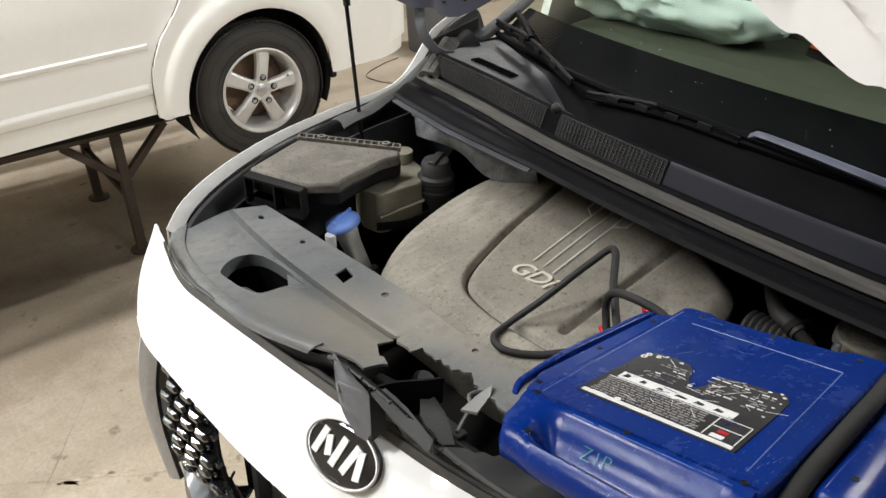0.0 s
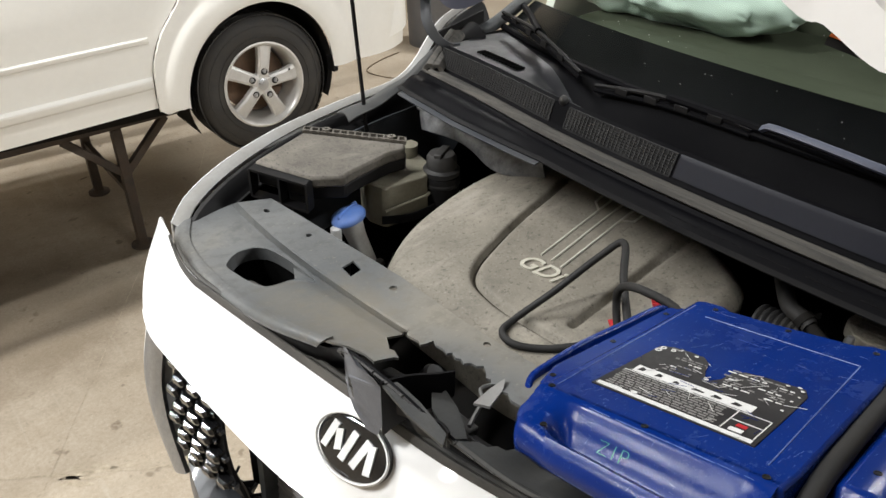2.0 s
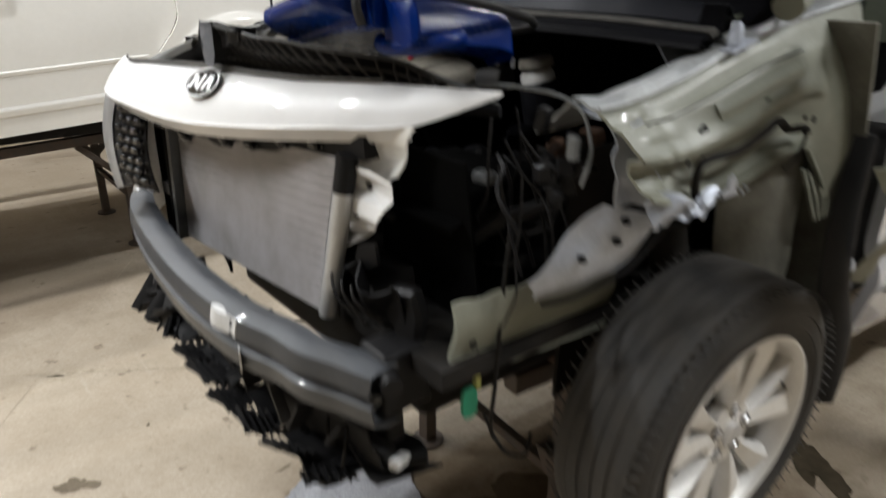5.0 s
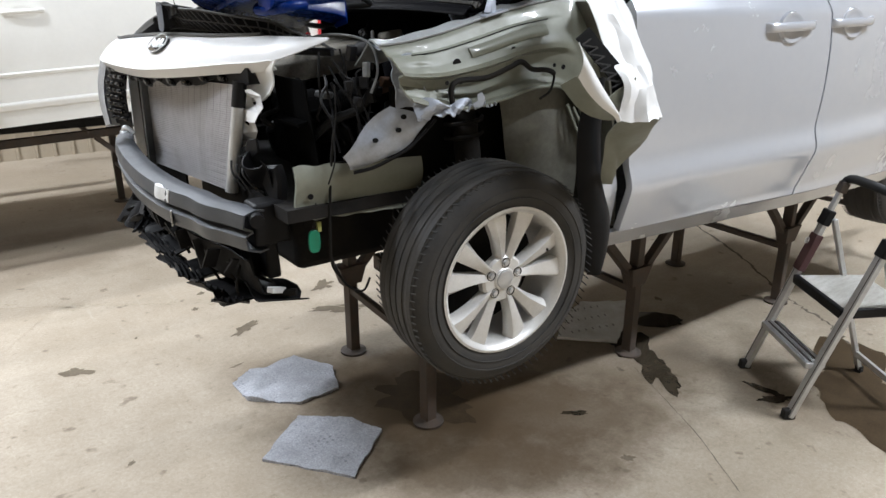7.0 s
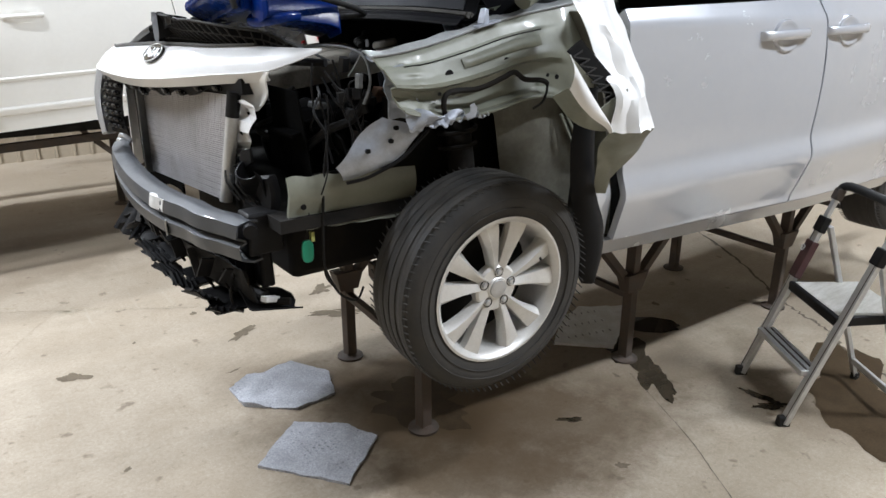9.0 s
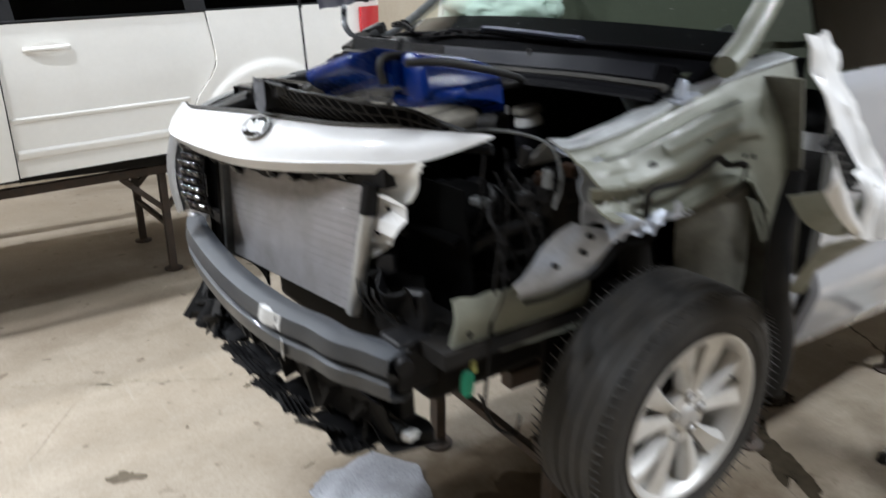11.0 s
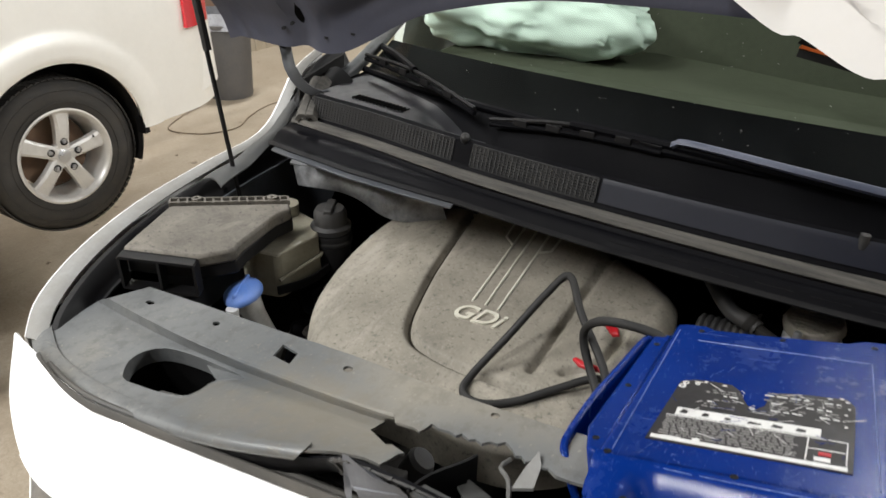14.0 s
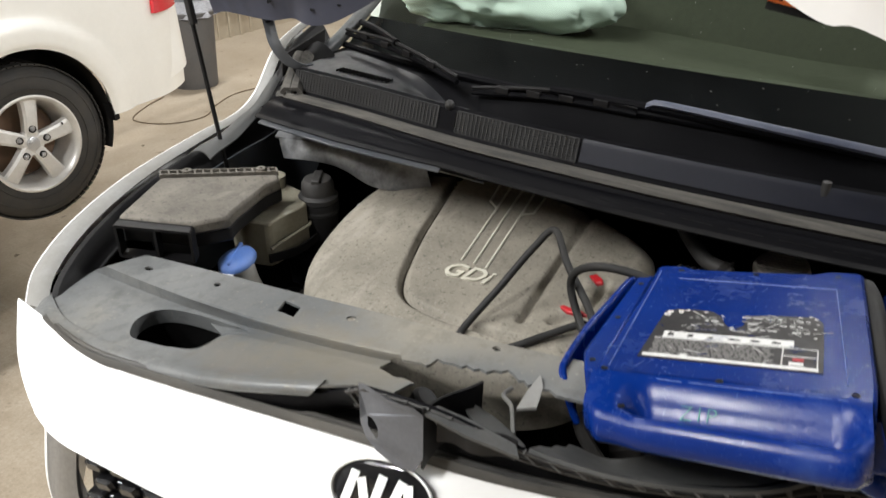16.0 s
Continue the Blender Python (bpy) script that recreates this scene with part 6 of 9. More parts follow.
H_RIM = by([(-0.012, 0.95, 1.870), (-0.035, 0.80, 1.872), (-0.050, 0.70, 1.876), (-0.062, 0.60, 1.888), (-0.070, 0.52, 1.922), (-0.078, 0.44, 1.965), (-0.085, 0.356, 1.998), (-0.095, 0.18, 2.036), (-0.10, 0.0, 2.048), (-0.10, -0.20, 2.050)])


def hood_at(s, y, up=0.0):
    p = H_RIM(y)
    return Vector((p.x - s * math.cos(H_A) + up * math.sin(H_A), y, p.z * (1 - min(1.0, s)) + 2.02 * min(1.0, s) + s * math.sin(H_A) + 0.03 * math.sin(s * 2) + up * math.cos(H_A)))


hood = Shape().sheet(lambda u, v: hood_at(0.95 * v - 0.004, 0.945 - 1.10 * u, 0.028), 40, 18, 0.003).part("bonnet", M_WHITE, van, "open white bonnet, crumpled and folded at the near side")


def hood_edge(y):
    """Depth of the frame's rear band, which widens into the corner by the hinge."""
    return 0.085 + 0.36 * max(0.0, (y - 0.28) / 0.44) ** 2.4


def inner_at(y, s):
    groove = 0.014 * math.exp(-((y - 0.70 + 0.25 * s) / 0.035) ** 2) + 0.010 * math.exp(-((s - 0.06) / 0.016) ** 2) * (1 if y < 0.62 else 0.3)
    rim = 0.012 * math.exp(-(s / 0.018) ** 2) + 0.012 * math.exp(-((y - 0.945) / 0.02) ** 2)
    return hood_at(s, y, 0.010 + groove - rim)


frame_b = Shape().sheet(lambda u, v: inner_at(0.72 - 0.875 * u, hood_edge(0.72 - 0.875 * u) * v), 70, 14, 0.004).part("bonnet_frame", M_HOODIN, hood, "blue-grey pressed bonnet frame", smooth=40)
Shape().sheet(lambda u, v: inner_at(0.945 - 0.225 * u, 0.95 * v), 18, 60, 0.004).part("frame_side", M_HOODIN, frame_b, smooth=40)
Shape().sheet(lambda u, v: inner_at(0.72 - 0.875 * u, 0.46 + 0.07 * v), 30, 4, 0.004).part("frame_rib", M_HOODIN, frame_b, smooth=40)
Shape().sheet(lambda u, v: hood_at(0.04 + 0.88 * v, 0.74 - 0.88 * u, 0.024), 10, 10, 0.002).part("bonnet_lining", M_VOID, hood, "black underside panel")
for y, s in ((0.74, 0.045), (0.70, 0.06), (0.62, 0.035), (0.55, 0.03), (0.76, 0.12)):
    Shape().lathe([(0.0045, 0.0075), (0.0055, 0.0085), (0.0045, 0.0092), (0.0, 0.0085)], Matrix.Translation(hood_at(s, y, 0.008)) @ Matrix.Rotation(-(math.pi / 2 - H_A) + math.pi, 4, "Y"), 12).part("bonnet_hole", M_GAP, hood)
Shape().tube([(0.0, 0.30, 2.13), (-0.02, 0.30, 2.10), (-0.03, 0.27, 2.10), (-0.01, 0.27, 2.14)], 0.006, 8, 4).part("latch_loop", M_SATIN, hood)
HG = along([(0.050, 0.880, 1.915), (0.045, 0.864, 1.885), (0.030, 0.835, 1.845), (0.017, 0.812, 1.805), (0.022, 0.787, 1.770), (0.038, 0.764, 1.752), (0.060, 0.752, 1.748)])
Shape().sheet(lambda u, v: HG(u) + Vector(((v - 0.5) * 0.014, (v - 0.5) * -0.018, (v - 0.5) * 0.010 + 0.008 * abs(v - 0.5))), 30, 6, 0.004).part("bonnet_hinge", M_BEAM, van, "bent grey bonnet hinge", smooth=30)
for s in (0.06, 0.30, 0.95):
    Shape().lathe([(0, 0.004), (0.010, 0.004), (0.012, -0.008)], Matrix.Translation(HG(s) + Vector((-0.004, -0.006, 0))) @ pose(0, 0, 0, 20, -60, 0), 10).part("hinge_bolt", M_BLACK, van)
Shape().sheet(lambda u, v: Vector((0.06 + 0.10 * u, 0.845 - 0.09 * v, 1.690 + 0.06 * u + 0.03 * math.sin(v * 3))), 8, 6, 0.005).part("hinge_foot", M_BLACK, van, smooth=30)

C_LOW = along([(-0.295, -0.06, 2.155), (-0.30, -0.127, 2.105), (-0.30, -0.23, 2.060), (-0.30, -0.32, 2.033), (-0.30, -0.40, 2.025), (-0.30, -0.50, 2.020), (-0.28, -0.64, 2.015), (-0.24, -0.85, 2.03)])


def skin_at(u, v):
    p = C_LOW(u)
    n1 = noise.noise(Vector((u * 5, v * 3.2, 1.5)))
    n2 = noise.noise(Vector((u * 13, v * 9, 4.5)))
    n3 = abs(noise.noise(Vector((u * 4 + v * 5, v * 2, 9.1))))
    return p + Vector((-0.06 * v * (0.6 + 0.4 * u) + 0.05 * n1 * (0.2 + min(1, v)), 0.02 * n2 - 0.10 * v * u, 0.26 * v + 0.055 * n1 * min(1, v) + 0.018 * n2 + 0.05 * n3 * math.sin(v * 5)))


Shape().sheet(lambda u, v: skin_at(u, 2.2 * v), 70, 70, 0.0025).part("folded_skin", M_WHITE, hood, "crumpled white bonnet skin folded down", smooth=70)
LBL = [Vector((-0.27, -0.213, 2.055)), Vector((-0.27, -0.218, 2.066)), Vector((-0.27, -0.245, 2.06)), Vector((-0.27, -0.264, 2.047))]
label = Shape().add([*LBL, *[p + Vector((0.003, 0, 0)) for p in LBL]], [(0, 1, 2, 3), (7, 6, 5, 4), (0, 1, 5, 4), (1, 2, 6, 5), (2, 3, 7, 6), (3, 0, 4, 7)]).part("warning_label", M_ORANGE, hood, "orange warning sticker", smooth=0)
tri_at = LBL[0].lerp(LBL[2], 0.22) + Vector((-0.002, 0, 0.004))
Shape().add([tri_at + Vector((0, -0.010, -0.004)), tri_at + Vector((0, 0.010, 0)), tri_at + Vector((0, 0, 0.014))], [(0, 1, 2)]).part("warning_sign", M_GAP, label, smooth=0)
Shape().bar(LBL[0] + Vector((-0.002, 0, -0.004)), LBL[3] + Vector((-0.002, -0.02, -0.006)), 0.004, 0.008).part("label_strip", M_GAP, hood)
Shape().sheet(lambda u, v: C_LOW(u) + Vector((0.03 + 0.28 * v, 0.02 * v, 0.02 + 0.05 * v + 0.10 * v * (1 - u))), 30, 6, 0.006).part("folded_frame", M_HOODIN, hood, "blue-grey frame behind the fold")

# near side: bare apron, rails, wheel house
AP_TOP = along([(-0.335, -0.795, 1.578), (-0.25, -0.80, 1.585), (-0.10, -0.80, 1.612), (0.07, -0.80, 1.655), (0.25, -0.80, 1.69), (0.42, -0.80, 1.715), (0.56, -0.82, 1.74)])
AP_BOT = along([(-0.290, -0.865, 1.430), (-0.24, -0.87, 1.415), (-0.13, -0.855, 1.395), (0.06, -0.845, 1.405), (0.22, -0.84, 1.435), (0.38, -0.84, 1.40), (0.50, -0.86, 1.26)])


AP_PROF = [(0.0, 0.0), (0.06, -0.012), (0.16, -0.020), (0.19, -0.034), (0.36, -0.046), (0.46, -0.058), (0.52, -0.056), (0.58, -0.018), (0.72, -0.006), (0.88, -0.014), (0.94, -0.034), (1.0, -0.034)]


def apron_at(u, v):
    a, b = AP_TOP(u), AP_BOT(u)
    for (v0, o0), (v1, o1) in zip(AP_PROF, AP_PROF[1:]):
        if v <= v1:
            out = o0 + (o1 - o0) * (v - v0) / (v1 - v0)
            break
    fade = min(1.0, max(0.0, (u - 0.62) / 0.2))
    out = out * (1 - fade) + (-0.045 * math.sin(math.pi * v)) * fade
    buckle = 0.004 * noise.noise(Vector((u * 5, v * 4, 3.3))) + 0.012 * math.exp(-((u - 0.10) / 0.05) ** 2) * noise.noise(Vector((u * 30, v * 9, 1.1)))
    return a.lerp(b, v) + Vector((0.0, out + buckle, 0.003 * noise.noise(Vector((u * 6, v * 2, 5.0)))))


apron = Shape().sheet(apron_at, 56, 50, -0.006).part("fender_apron", M_PRIMER, van, "bare grey-green inner fender rail, buckled", smooth=28)
Shape().tube([apron_at(0.08 + 0.60 * k / 20, 0.185) + Vector((0, -0.001, 0)) for k in range(21)], 0.0022, 5, 0).part("seam", M_GAP, apron)
Shape().sheet(lambda u, v: AP_TOP(u) + Vector((0.0, 0.15 * v, 0.004 + 0.016 * math.sin(v * 5) + 0.012 * noise.noise(Vector((u * 9, v * 4, 2))) - 0.05 * v * v)), 50, 8, 0.006).part("apron_top", M_TOPFLANGE, apron, "buckled grey top flange", smooth=30)
Shape().tube([apron_at(0.14 + 0.80 * k / 30, 0.985) + Vector((0, -0.006, -0.002)) for k in range(31)], 0.0055, 8, 0).part("arch_lip", M_PRIMER, apron, "rolled edge over the wheel")
Shape().tube([AP_TOP(k / 24) + Vector((0, -0.004, 0.004)) for k in range(25)], 0.0045, 6, 0).part("flange_edge", M_TOPFLANGE, apron)
Shape().sheet(lambda u, v: apron_at(0.30 + 0.36 * u, 0.24 + 0.12 * v) + Vector((0, -0.004 - 0.010 * math.sin(math.pi * v) * math.sin(math.pi * u) ** 0.3, 0)), 24, 8, 0.002).part("pressed_rib", M_PRIMER, apron, smooth=50)
for x, z, r in ((-0.114, 1.525, 0.014), (0.108, 1.554, 0.011), (0.332, 1.492, 0.008), (-0.15, 1.470, 0.006), (-0.072, 1.511, 0.002), (0.10, 1.548, 0.010), (-0.10, 1.470, 0.007), (0.29, 1.50, 0.006)):
    Shape().lathe([(r, 0.0), (r, 0.003), (0, 0.003)], frame_on((x, -0.868, z), (1, 0, 0), (0, 0, 1)), 14).part("apron_hole", M_GAP, apron)
Shape().tube([(-0.135, -0.885, 1.395), (-0.150, -0.89, 1.44), (-0.13, -0.89, 1.475), (-0.02, -0.895, 1.480), (0.07, -0.895, 1.505), (0.12, -0.895, 1.520), (0.17, -0.892, 1.495), (0.24, -0.89, 1.488), (0.275, -0.885, 1.47), (0.265, -0.88, 1.42), (0.23, -0.87, 1.395)], lambda s: 0.0085 if s < 0.8 else 0.004, 8, 6).part("apron_loom", M_DARK, apron, "black wire taped along the apron")
Shape().box((0.035, 0.03, 0.05), T(0.07, -0.80, 1.685) @ pose(0, 0, 0, 0, 10, 20), 0.6).part("hinge_mount", M_BAREMETAL, apron, bevel=0.004)
Shape().box((0.09, 0.05, 0.006), T(0.075, -0.80, 1.664) @ pose(0, 0, 0, 0, -12, 0)).part("hinge_mount_base", M_BAREMETAL, apron)
Shape().sheet(lambda u, v: Vector((0.02 + 0.52 * u, -0.70 + 0.08 * v, 1.60 + 0.13 * u + 0.10 * v)), 16, 6, 0.006).part("cowl_side", M_BAREMETAL, van, "pale torn cowl side", smooth=30)
# crushed front of the apron and the brace down to the frame rail
CE = [Vector((-0.321, -0.815, 1.560)), Vector((-0.226, -0.850, 1.545)), Vector((-0.211, -0.862, 1.405)), Vector((-0.300, -0.835, 1.408))]


def crush(p, amount, f, seed):
    return p + Vector((noise.noise(p * f + Vector((seed, 0, 0))), noise.noise(p * f + Vector((0, seed, 5))) * 1.3, noise.noise(p * f + Vector((3, 0, seed))))) * amount


Shape().sheet(lambda u, v: crush(CE[0].lerp(CE[1], v).lerp(CE[3].lerp(CE[2], v), u), 0.016, 22, 2.0), 12, 9, 0.004).part("crushed_end", M_BAREMETAL, van, "crushed bright apron end", smooth=18)
Shape().sheet(lambda u, v: crush(Vector((-0.335 + 0.10 * u, -0.80 + 0.06 * v, 1.572 + 0.012 * v)), 0.012, 30, 6.0), 8, 6, 0.004).part("crushed_top", M_BAREMETAL, van, smooth=18)
BR1 = along([(-0.315, -0.815, 1.412), (-0.362, -0.80, 1.380), (-0.395, -0.79, 1.346), (-0.430, -0.775, 1.302), (-0.450, -0.755, 1.262)])
BR2 = along([(-0.196, -0.862, 1.375), (-0.278, -0.845, 1.299), (-0.335, -0.815, 1.262), (-0.375, -0.790, 1.240), (-0.420, -0.755, 1.225)])
brace = Shape().sheet(lambda u, v: crush(BR1(u).lerp(BR2(u), v) + Vector((0, -0.014 * math.sin(math.pi * v), 0)), 0.009, 16, 4.0), 22, 10, 0.004).part("diagonal_brace", M_BAREMETAL, van, "bent pale metal brace", smooth=22)
for s, w in ((0.30, 0.55), (0.55, 0.35), (0.12, 0.4)):
    p = BR1(s).lerp(BR2(s), w)
    Shape().lathe([(0.007, 0.0), (0.007, 0.012), (0, 0.012)], frame_on(p + Vector((0, -0.012, 0)), (1, 0, 0.4), (-0.4, 0.2, 1)), 10).part("brace_hole", M_GAP, brace)
Shape().tube([BR2(s) + Vector((0, -0.012, -0.008)) for s in (0.0, 0.2, 0.4, 0.6, 0.8, 1.0)], 0.0055, 6, 4).part("brace_loom", M_BLACK, brace)
FJ = [1.0, 0.85, 0.95, 0.72, 0.80, 0.62, 0.75, 0.45, 0.62, 0.40, 0.55, 0.30, 0.42, 0.34, 0.2, 0.3, 0.15]
Shape().sheet(lambda u, v: Vector((-0.272 + 0.275 * u, -0.880 - 0.030 * math.sin(u * 4) + 0.010 * math.sin(u * 17 + v * 5), 1.428 - 0.020 * u - (0.056 * v) * FJ[int(u * 16)] + 0.010 * math.sin(u * 13) * (1 - v))), 32, 8, 0.004).part("torn_flange", M_BAREMETAL, van, "torn jagged metal flange", smooth=25)
Shape().prism([(0, 0), (0.030, 0.004), (0.036, 0.030), (0.024, 0.046), (0.010, 0.040), (0.012, 0.020), (-0.006, 0.012)], 0.003, frame_on((-0.075, -0.905, 1.395), (1, -0.15, 0), (0, 0, 1))).part("torn_ear", M_BAREMETAL, van)
for k in range(7):
    q = Vector((-0.06 + 0.012 * k, -0.90 - 0.004 * (k % 3), 1.400 + 0.008 * ((k * 5) % 4) - 0.01))
    Shape().prism([(0, 0), (0.014, 0.003), (0.008, 0.012)], 0.003, Matrix.Translation(q) @ pose(0, 0, 0, 70 + 20 * (k % 3), 30 * (k % 4), 40 * k)).part("torn_tooth", M_BAREMETAL, van)
rail = Shape().sheet(lambda u, v: Vector((-0.585 + 0.44 * u, -0.700 - 0.010 * math.sin(v * math.pi * 2) - 0.01 * u, 1.242 - 0.165 * v - 0.020 * u + 0.004 * math.sin(u * 30) * (1 - u))), 30, 12, 0.012).part("frame_rail", M_PRIMER, van, "grey-green front frame rail", smooth=35)
for x, z in ((-0.54, 1.15), (-0.36, 1.20), (-0.25, 1.19), (-0.50, 1.20)):
    Shape().lathe([(0.009, 0.0), (0.009, 0.003), (0, 0.003)], frame_on((x, -0.712, z), (1, 0, 0), (0, 0, 1)), 12).part("rail_hole", M_GAP, rail)
Shape().sheet(lambda u, v: Vector((-0.20 + 0.75 * u, -0.62 + 0.02 * math.sin(u * 9), 1.44 - 0.60 * v)), 18, 10, 0.01).part("wheel_house", M_DARK, van, "dark wheel housing")
Shape().sheet(lambda u, v: Vector((0.44 + 0.16 * math.sin(v * 1.5), -0.62 - 0.30 * u, 1.70 - 0.80 * v)), 10, 14, 0.01).part("wheel_house_rear", M_BLOTCHED, van, "grey-green bulkhead behind the wheel", smooth=40)
for k in range(4):
    Shape().tube([(0.385 + 0.03 * k, -0.845, 1.36 - 0.01 * k), (0.42 + 0.03 * k, -0.86, 1.28), (0.455 + 0.02 * k, -0.865, 1.22)], 0.006, 6, 4).part("pressed_bead", M_PRIMER, van)
Shape().sheet(lambda u, v: crush(Vector((0.14 + 0.34 * u + 0.10 * v * (1 - u), -0.805 - 0.02 * math.sin(u * 3) + 0.05 * (1 - u) ** 2, 1.43 - 0.50 * v)), 0.008, 9, 7.0), 18, 18, 0.005).part("arch_plate", M_BLOTCHED, van, "dark-blotched grey-green plate behind the wheel", smooth=40)
Shape().tube([(0.07, -0.60, 1.46), (0.05, -0.70, 1.30), (0.02, -0.78, 1.02)], 0.045, 14, 3).part("suspension_strut", M_DARK, van, "dark suspension strut")
spring = Shape().tube([(0.045 + 0.062 * math.cos(a * 0.55), -0.70 + 0.062 * math.sin(a * 0.55), 1.24 + 0.0042 * a) for a in range(48)], 0.008, 8, 0)
spring.part("coil_spring", M_DARK, van)
Shape().bar((-0.02, -0.30, 0.86), (0.0, -0.82, 0.80), 0.09, 0.05).part("control_arm", M_RUST, van, bevel=0.01)
Shape().lathe([(0.0, 0), (0.15, 0), (0.15, 0.02), (0.0, 0.02)], frame_on((0.0, -0.79, 0.833), (1, 0, 0), (0, 0, 1)), 28).part("brake_disc", M_BRAKE, van)
Shape().tube([(-0.44, -0.70, 1.36), (-0.47, -0.715, 1.22), (-0.485, -0.72, 1.05), (-0.475, -0.70, 0.92), (-0.44, -0.69, 0.86)], 0.0045, 8, 6).part("hanging_wire", M_DARK, van)
Shape().tube([(-0.53, -0.675, 1.20), (-0.52, -0.70, 1.14), (-0.525, -0.70, 1.08), (-0.525, -0.685, 1.04)], 0.0035, 8, 5).part("tag_wire", M_DARK, van)
Shape().prism(oval(0, 0, 0.019, 0.037, 20, 0, 3.0), 0.008, frame_on((-0.525, -0.685, 1.000), (1, -0.1, 0), (0, 0, 1)), 0.002, 0.002).part("green_connector", M_GREEN, van, "green plastic tag on a wire")
Shape().box((0.012, 0.012, 0.03), T(-0.508, -0.69, 1.045)).part("yellow_clip", M_YELLOW, van)
Shape().tube([(-0.46, -0.66, 0.93), (-0.43, -0.69, 0.84), (-0.37, -0.70, 0.80), (-0.33, -0.68, 0.83)], 0.004, 6, 5).part("hanging_wire", M_DARK, van)
Shape().tube([(-0.46, -0.45, 1.57), (-0.40, -0.60, 1.605), (-0.345, -0.74, 1.59), (-0.34, -0.79, 1.52), (-0.37, -0.80, 1.45)], 0.004, 6, 6).part("bonnet_cable", M_GREYPLASTIC, van, "thin grey cable arched over the bay")
for k in range(9):
    p = Vector((-0.375 + rnd.uniform(-0.035, 0.05), -0.735 + rnd.uniform(-0.05, 0.045), 1.53 + rnd.uniform(-0.12, 0.04)))
    Shape().box((rnd.uniform(0.012, 0.030), rnd.uniform(0.012, 0.028), rnd.uniform(0.018, 0.045)), Matrix.Translation(p) @ pose(0, 0, 0, rnd.uniform(-15, 15), rnd.uniform(-15, 15), rnd.uniform(0, 90))).part("relay", M_GREYPLASTIC if k == 2 else M_BLACK, van, bevel=0.002)
for k in range(12):
    p = Vector((-0.43 + rnd.uniform(-0.05, 0.07), -0.66 + rnd.uniform(-0.08, 0.04), 1.55 + rnd.uniform(-0.08, 0.03)))
    pts = [p]
    for s in range(4):
        pts.append(pts[-1] + Vector((rnd.uniform(-0.02, 0.035), rnd.uniform(-0.035, 0.02), rnd.uniform(-0.085, -0.01))))
    Shape().tube(pts, rnd.uniform(0.002, 0.0045), 6, 5).part("loose_wire", M_BLACK, van)
Shape().tube([(-0.47, -0.60, 1.30), (-0.42, -0.66, 1.36), (-0.36, -0.72, 1.40), (-0.33, -0.76, 1.48)], 0.014, 8, 5).part("taped_loom", M_BLACK, van, "thick taped wiring loom")
# Tray is near-black: shade under the booster painted into its colour.
Shape().box((0.22, 0.20, 0.22), T(-0.36, -0.40, 1.30)).part("battery_tray", M_VOID, van, "tray under the booster, near-black for the shade there", bevel=0.01)
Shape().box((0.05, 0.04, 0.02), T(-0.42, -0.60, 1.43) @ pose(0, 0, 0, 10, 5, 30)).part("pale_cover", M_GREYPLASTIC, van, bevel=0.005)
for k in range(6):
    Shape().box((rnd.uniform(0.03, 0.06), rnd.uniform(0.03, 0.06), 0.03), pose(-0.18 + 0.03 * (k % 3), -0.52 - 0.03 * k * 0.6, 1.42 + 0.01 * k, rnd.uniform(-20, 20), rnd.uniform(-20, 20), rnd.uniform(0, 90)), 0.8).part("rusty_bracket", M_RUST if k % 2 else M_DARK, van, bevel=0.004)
# Panel and carrier take a near-black colour in place of the corner's shade.
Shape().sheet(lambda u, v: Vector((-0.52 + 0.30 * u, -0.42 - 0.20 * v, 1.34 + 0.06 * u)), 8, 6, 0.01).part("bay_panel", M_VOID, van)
Shape().sheet(lambda u, v: Vector((-0.50 + 0.05 * v, -0.42 - 0.22 * u, 1.48 - 0.36 * v)), 10, 10, 0.006).part("headlamp_carrier", M_VOID, van, "empty headlamp carrier, near-black for the shade in the bay")

# peeled remains of the near fender, and the liner
PF_A = along([(0.16, -1.04, 1.82), (0.188, -1.08, 1.713), (0.227, -1.14, 1.565), (0.245, -1.19, 1.457), (0.233, -1.19, 1.361)])
PF_B = along([(0.43, -0.97, 1.82), (0.426, -1.02, 1.714), (0.425, -1.12, 1.55), (0.41, -1.19, 1.45), (0.382, -1.242, 1.366)])


def peel_at(u, v):
    a, b = PF_A(u), PF_B(u)
    n = noise.noise(Vector((u * 6, v * 5, 7.7)))
    m = noise.noise(Vector((u * 17, v * 13, 2.2)))
    return a.lerp(b, v) + Vector((0.010 * n, -0.030 * math.sin(math.pi * v) * (0.4 + u) + 0.022 * n + 0.006 * m, 0.008 * m))


peel = Shape().sheet(lambda u, v: crush(peel_at(u, v), 0.012, 14, 1.0), 20, 11, 0.0025).part("torn_fender", M_WHITE, van, "torn white fender corner bent outwards", smooth=24)
FL_A = along([(0.058, -1.190, 1.592), (0.085, -1.192, 1.555), (0.130, -1.195, 1.50), (0.185, -1.197, 1.43), (0.225, -1.195, 1.375)])
FL_B = along([(0.066, -1.190, 1.500), (0.095, -1.205, 1.455), (0.140, -1.215, 1.415), (0.195, -1.215, 1.385), (0.232, -1.20, 1.362)])
Shape().sheet(lambda u, v: FL_A(u).lerp(FL_B(u), v) + Vector((0, -0.018 * math.sin(math.pi * v), 0)), 16, 8, 0.0025).part("torn_flap", M_WHITE, peel, "curled white flap with a torn edge")
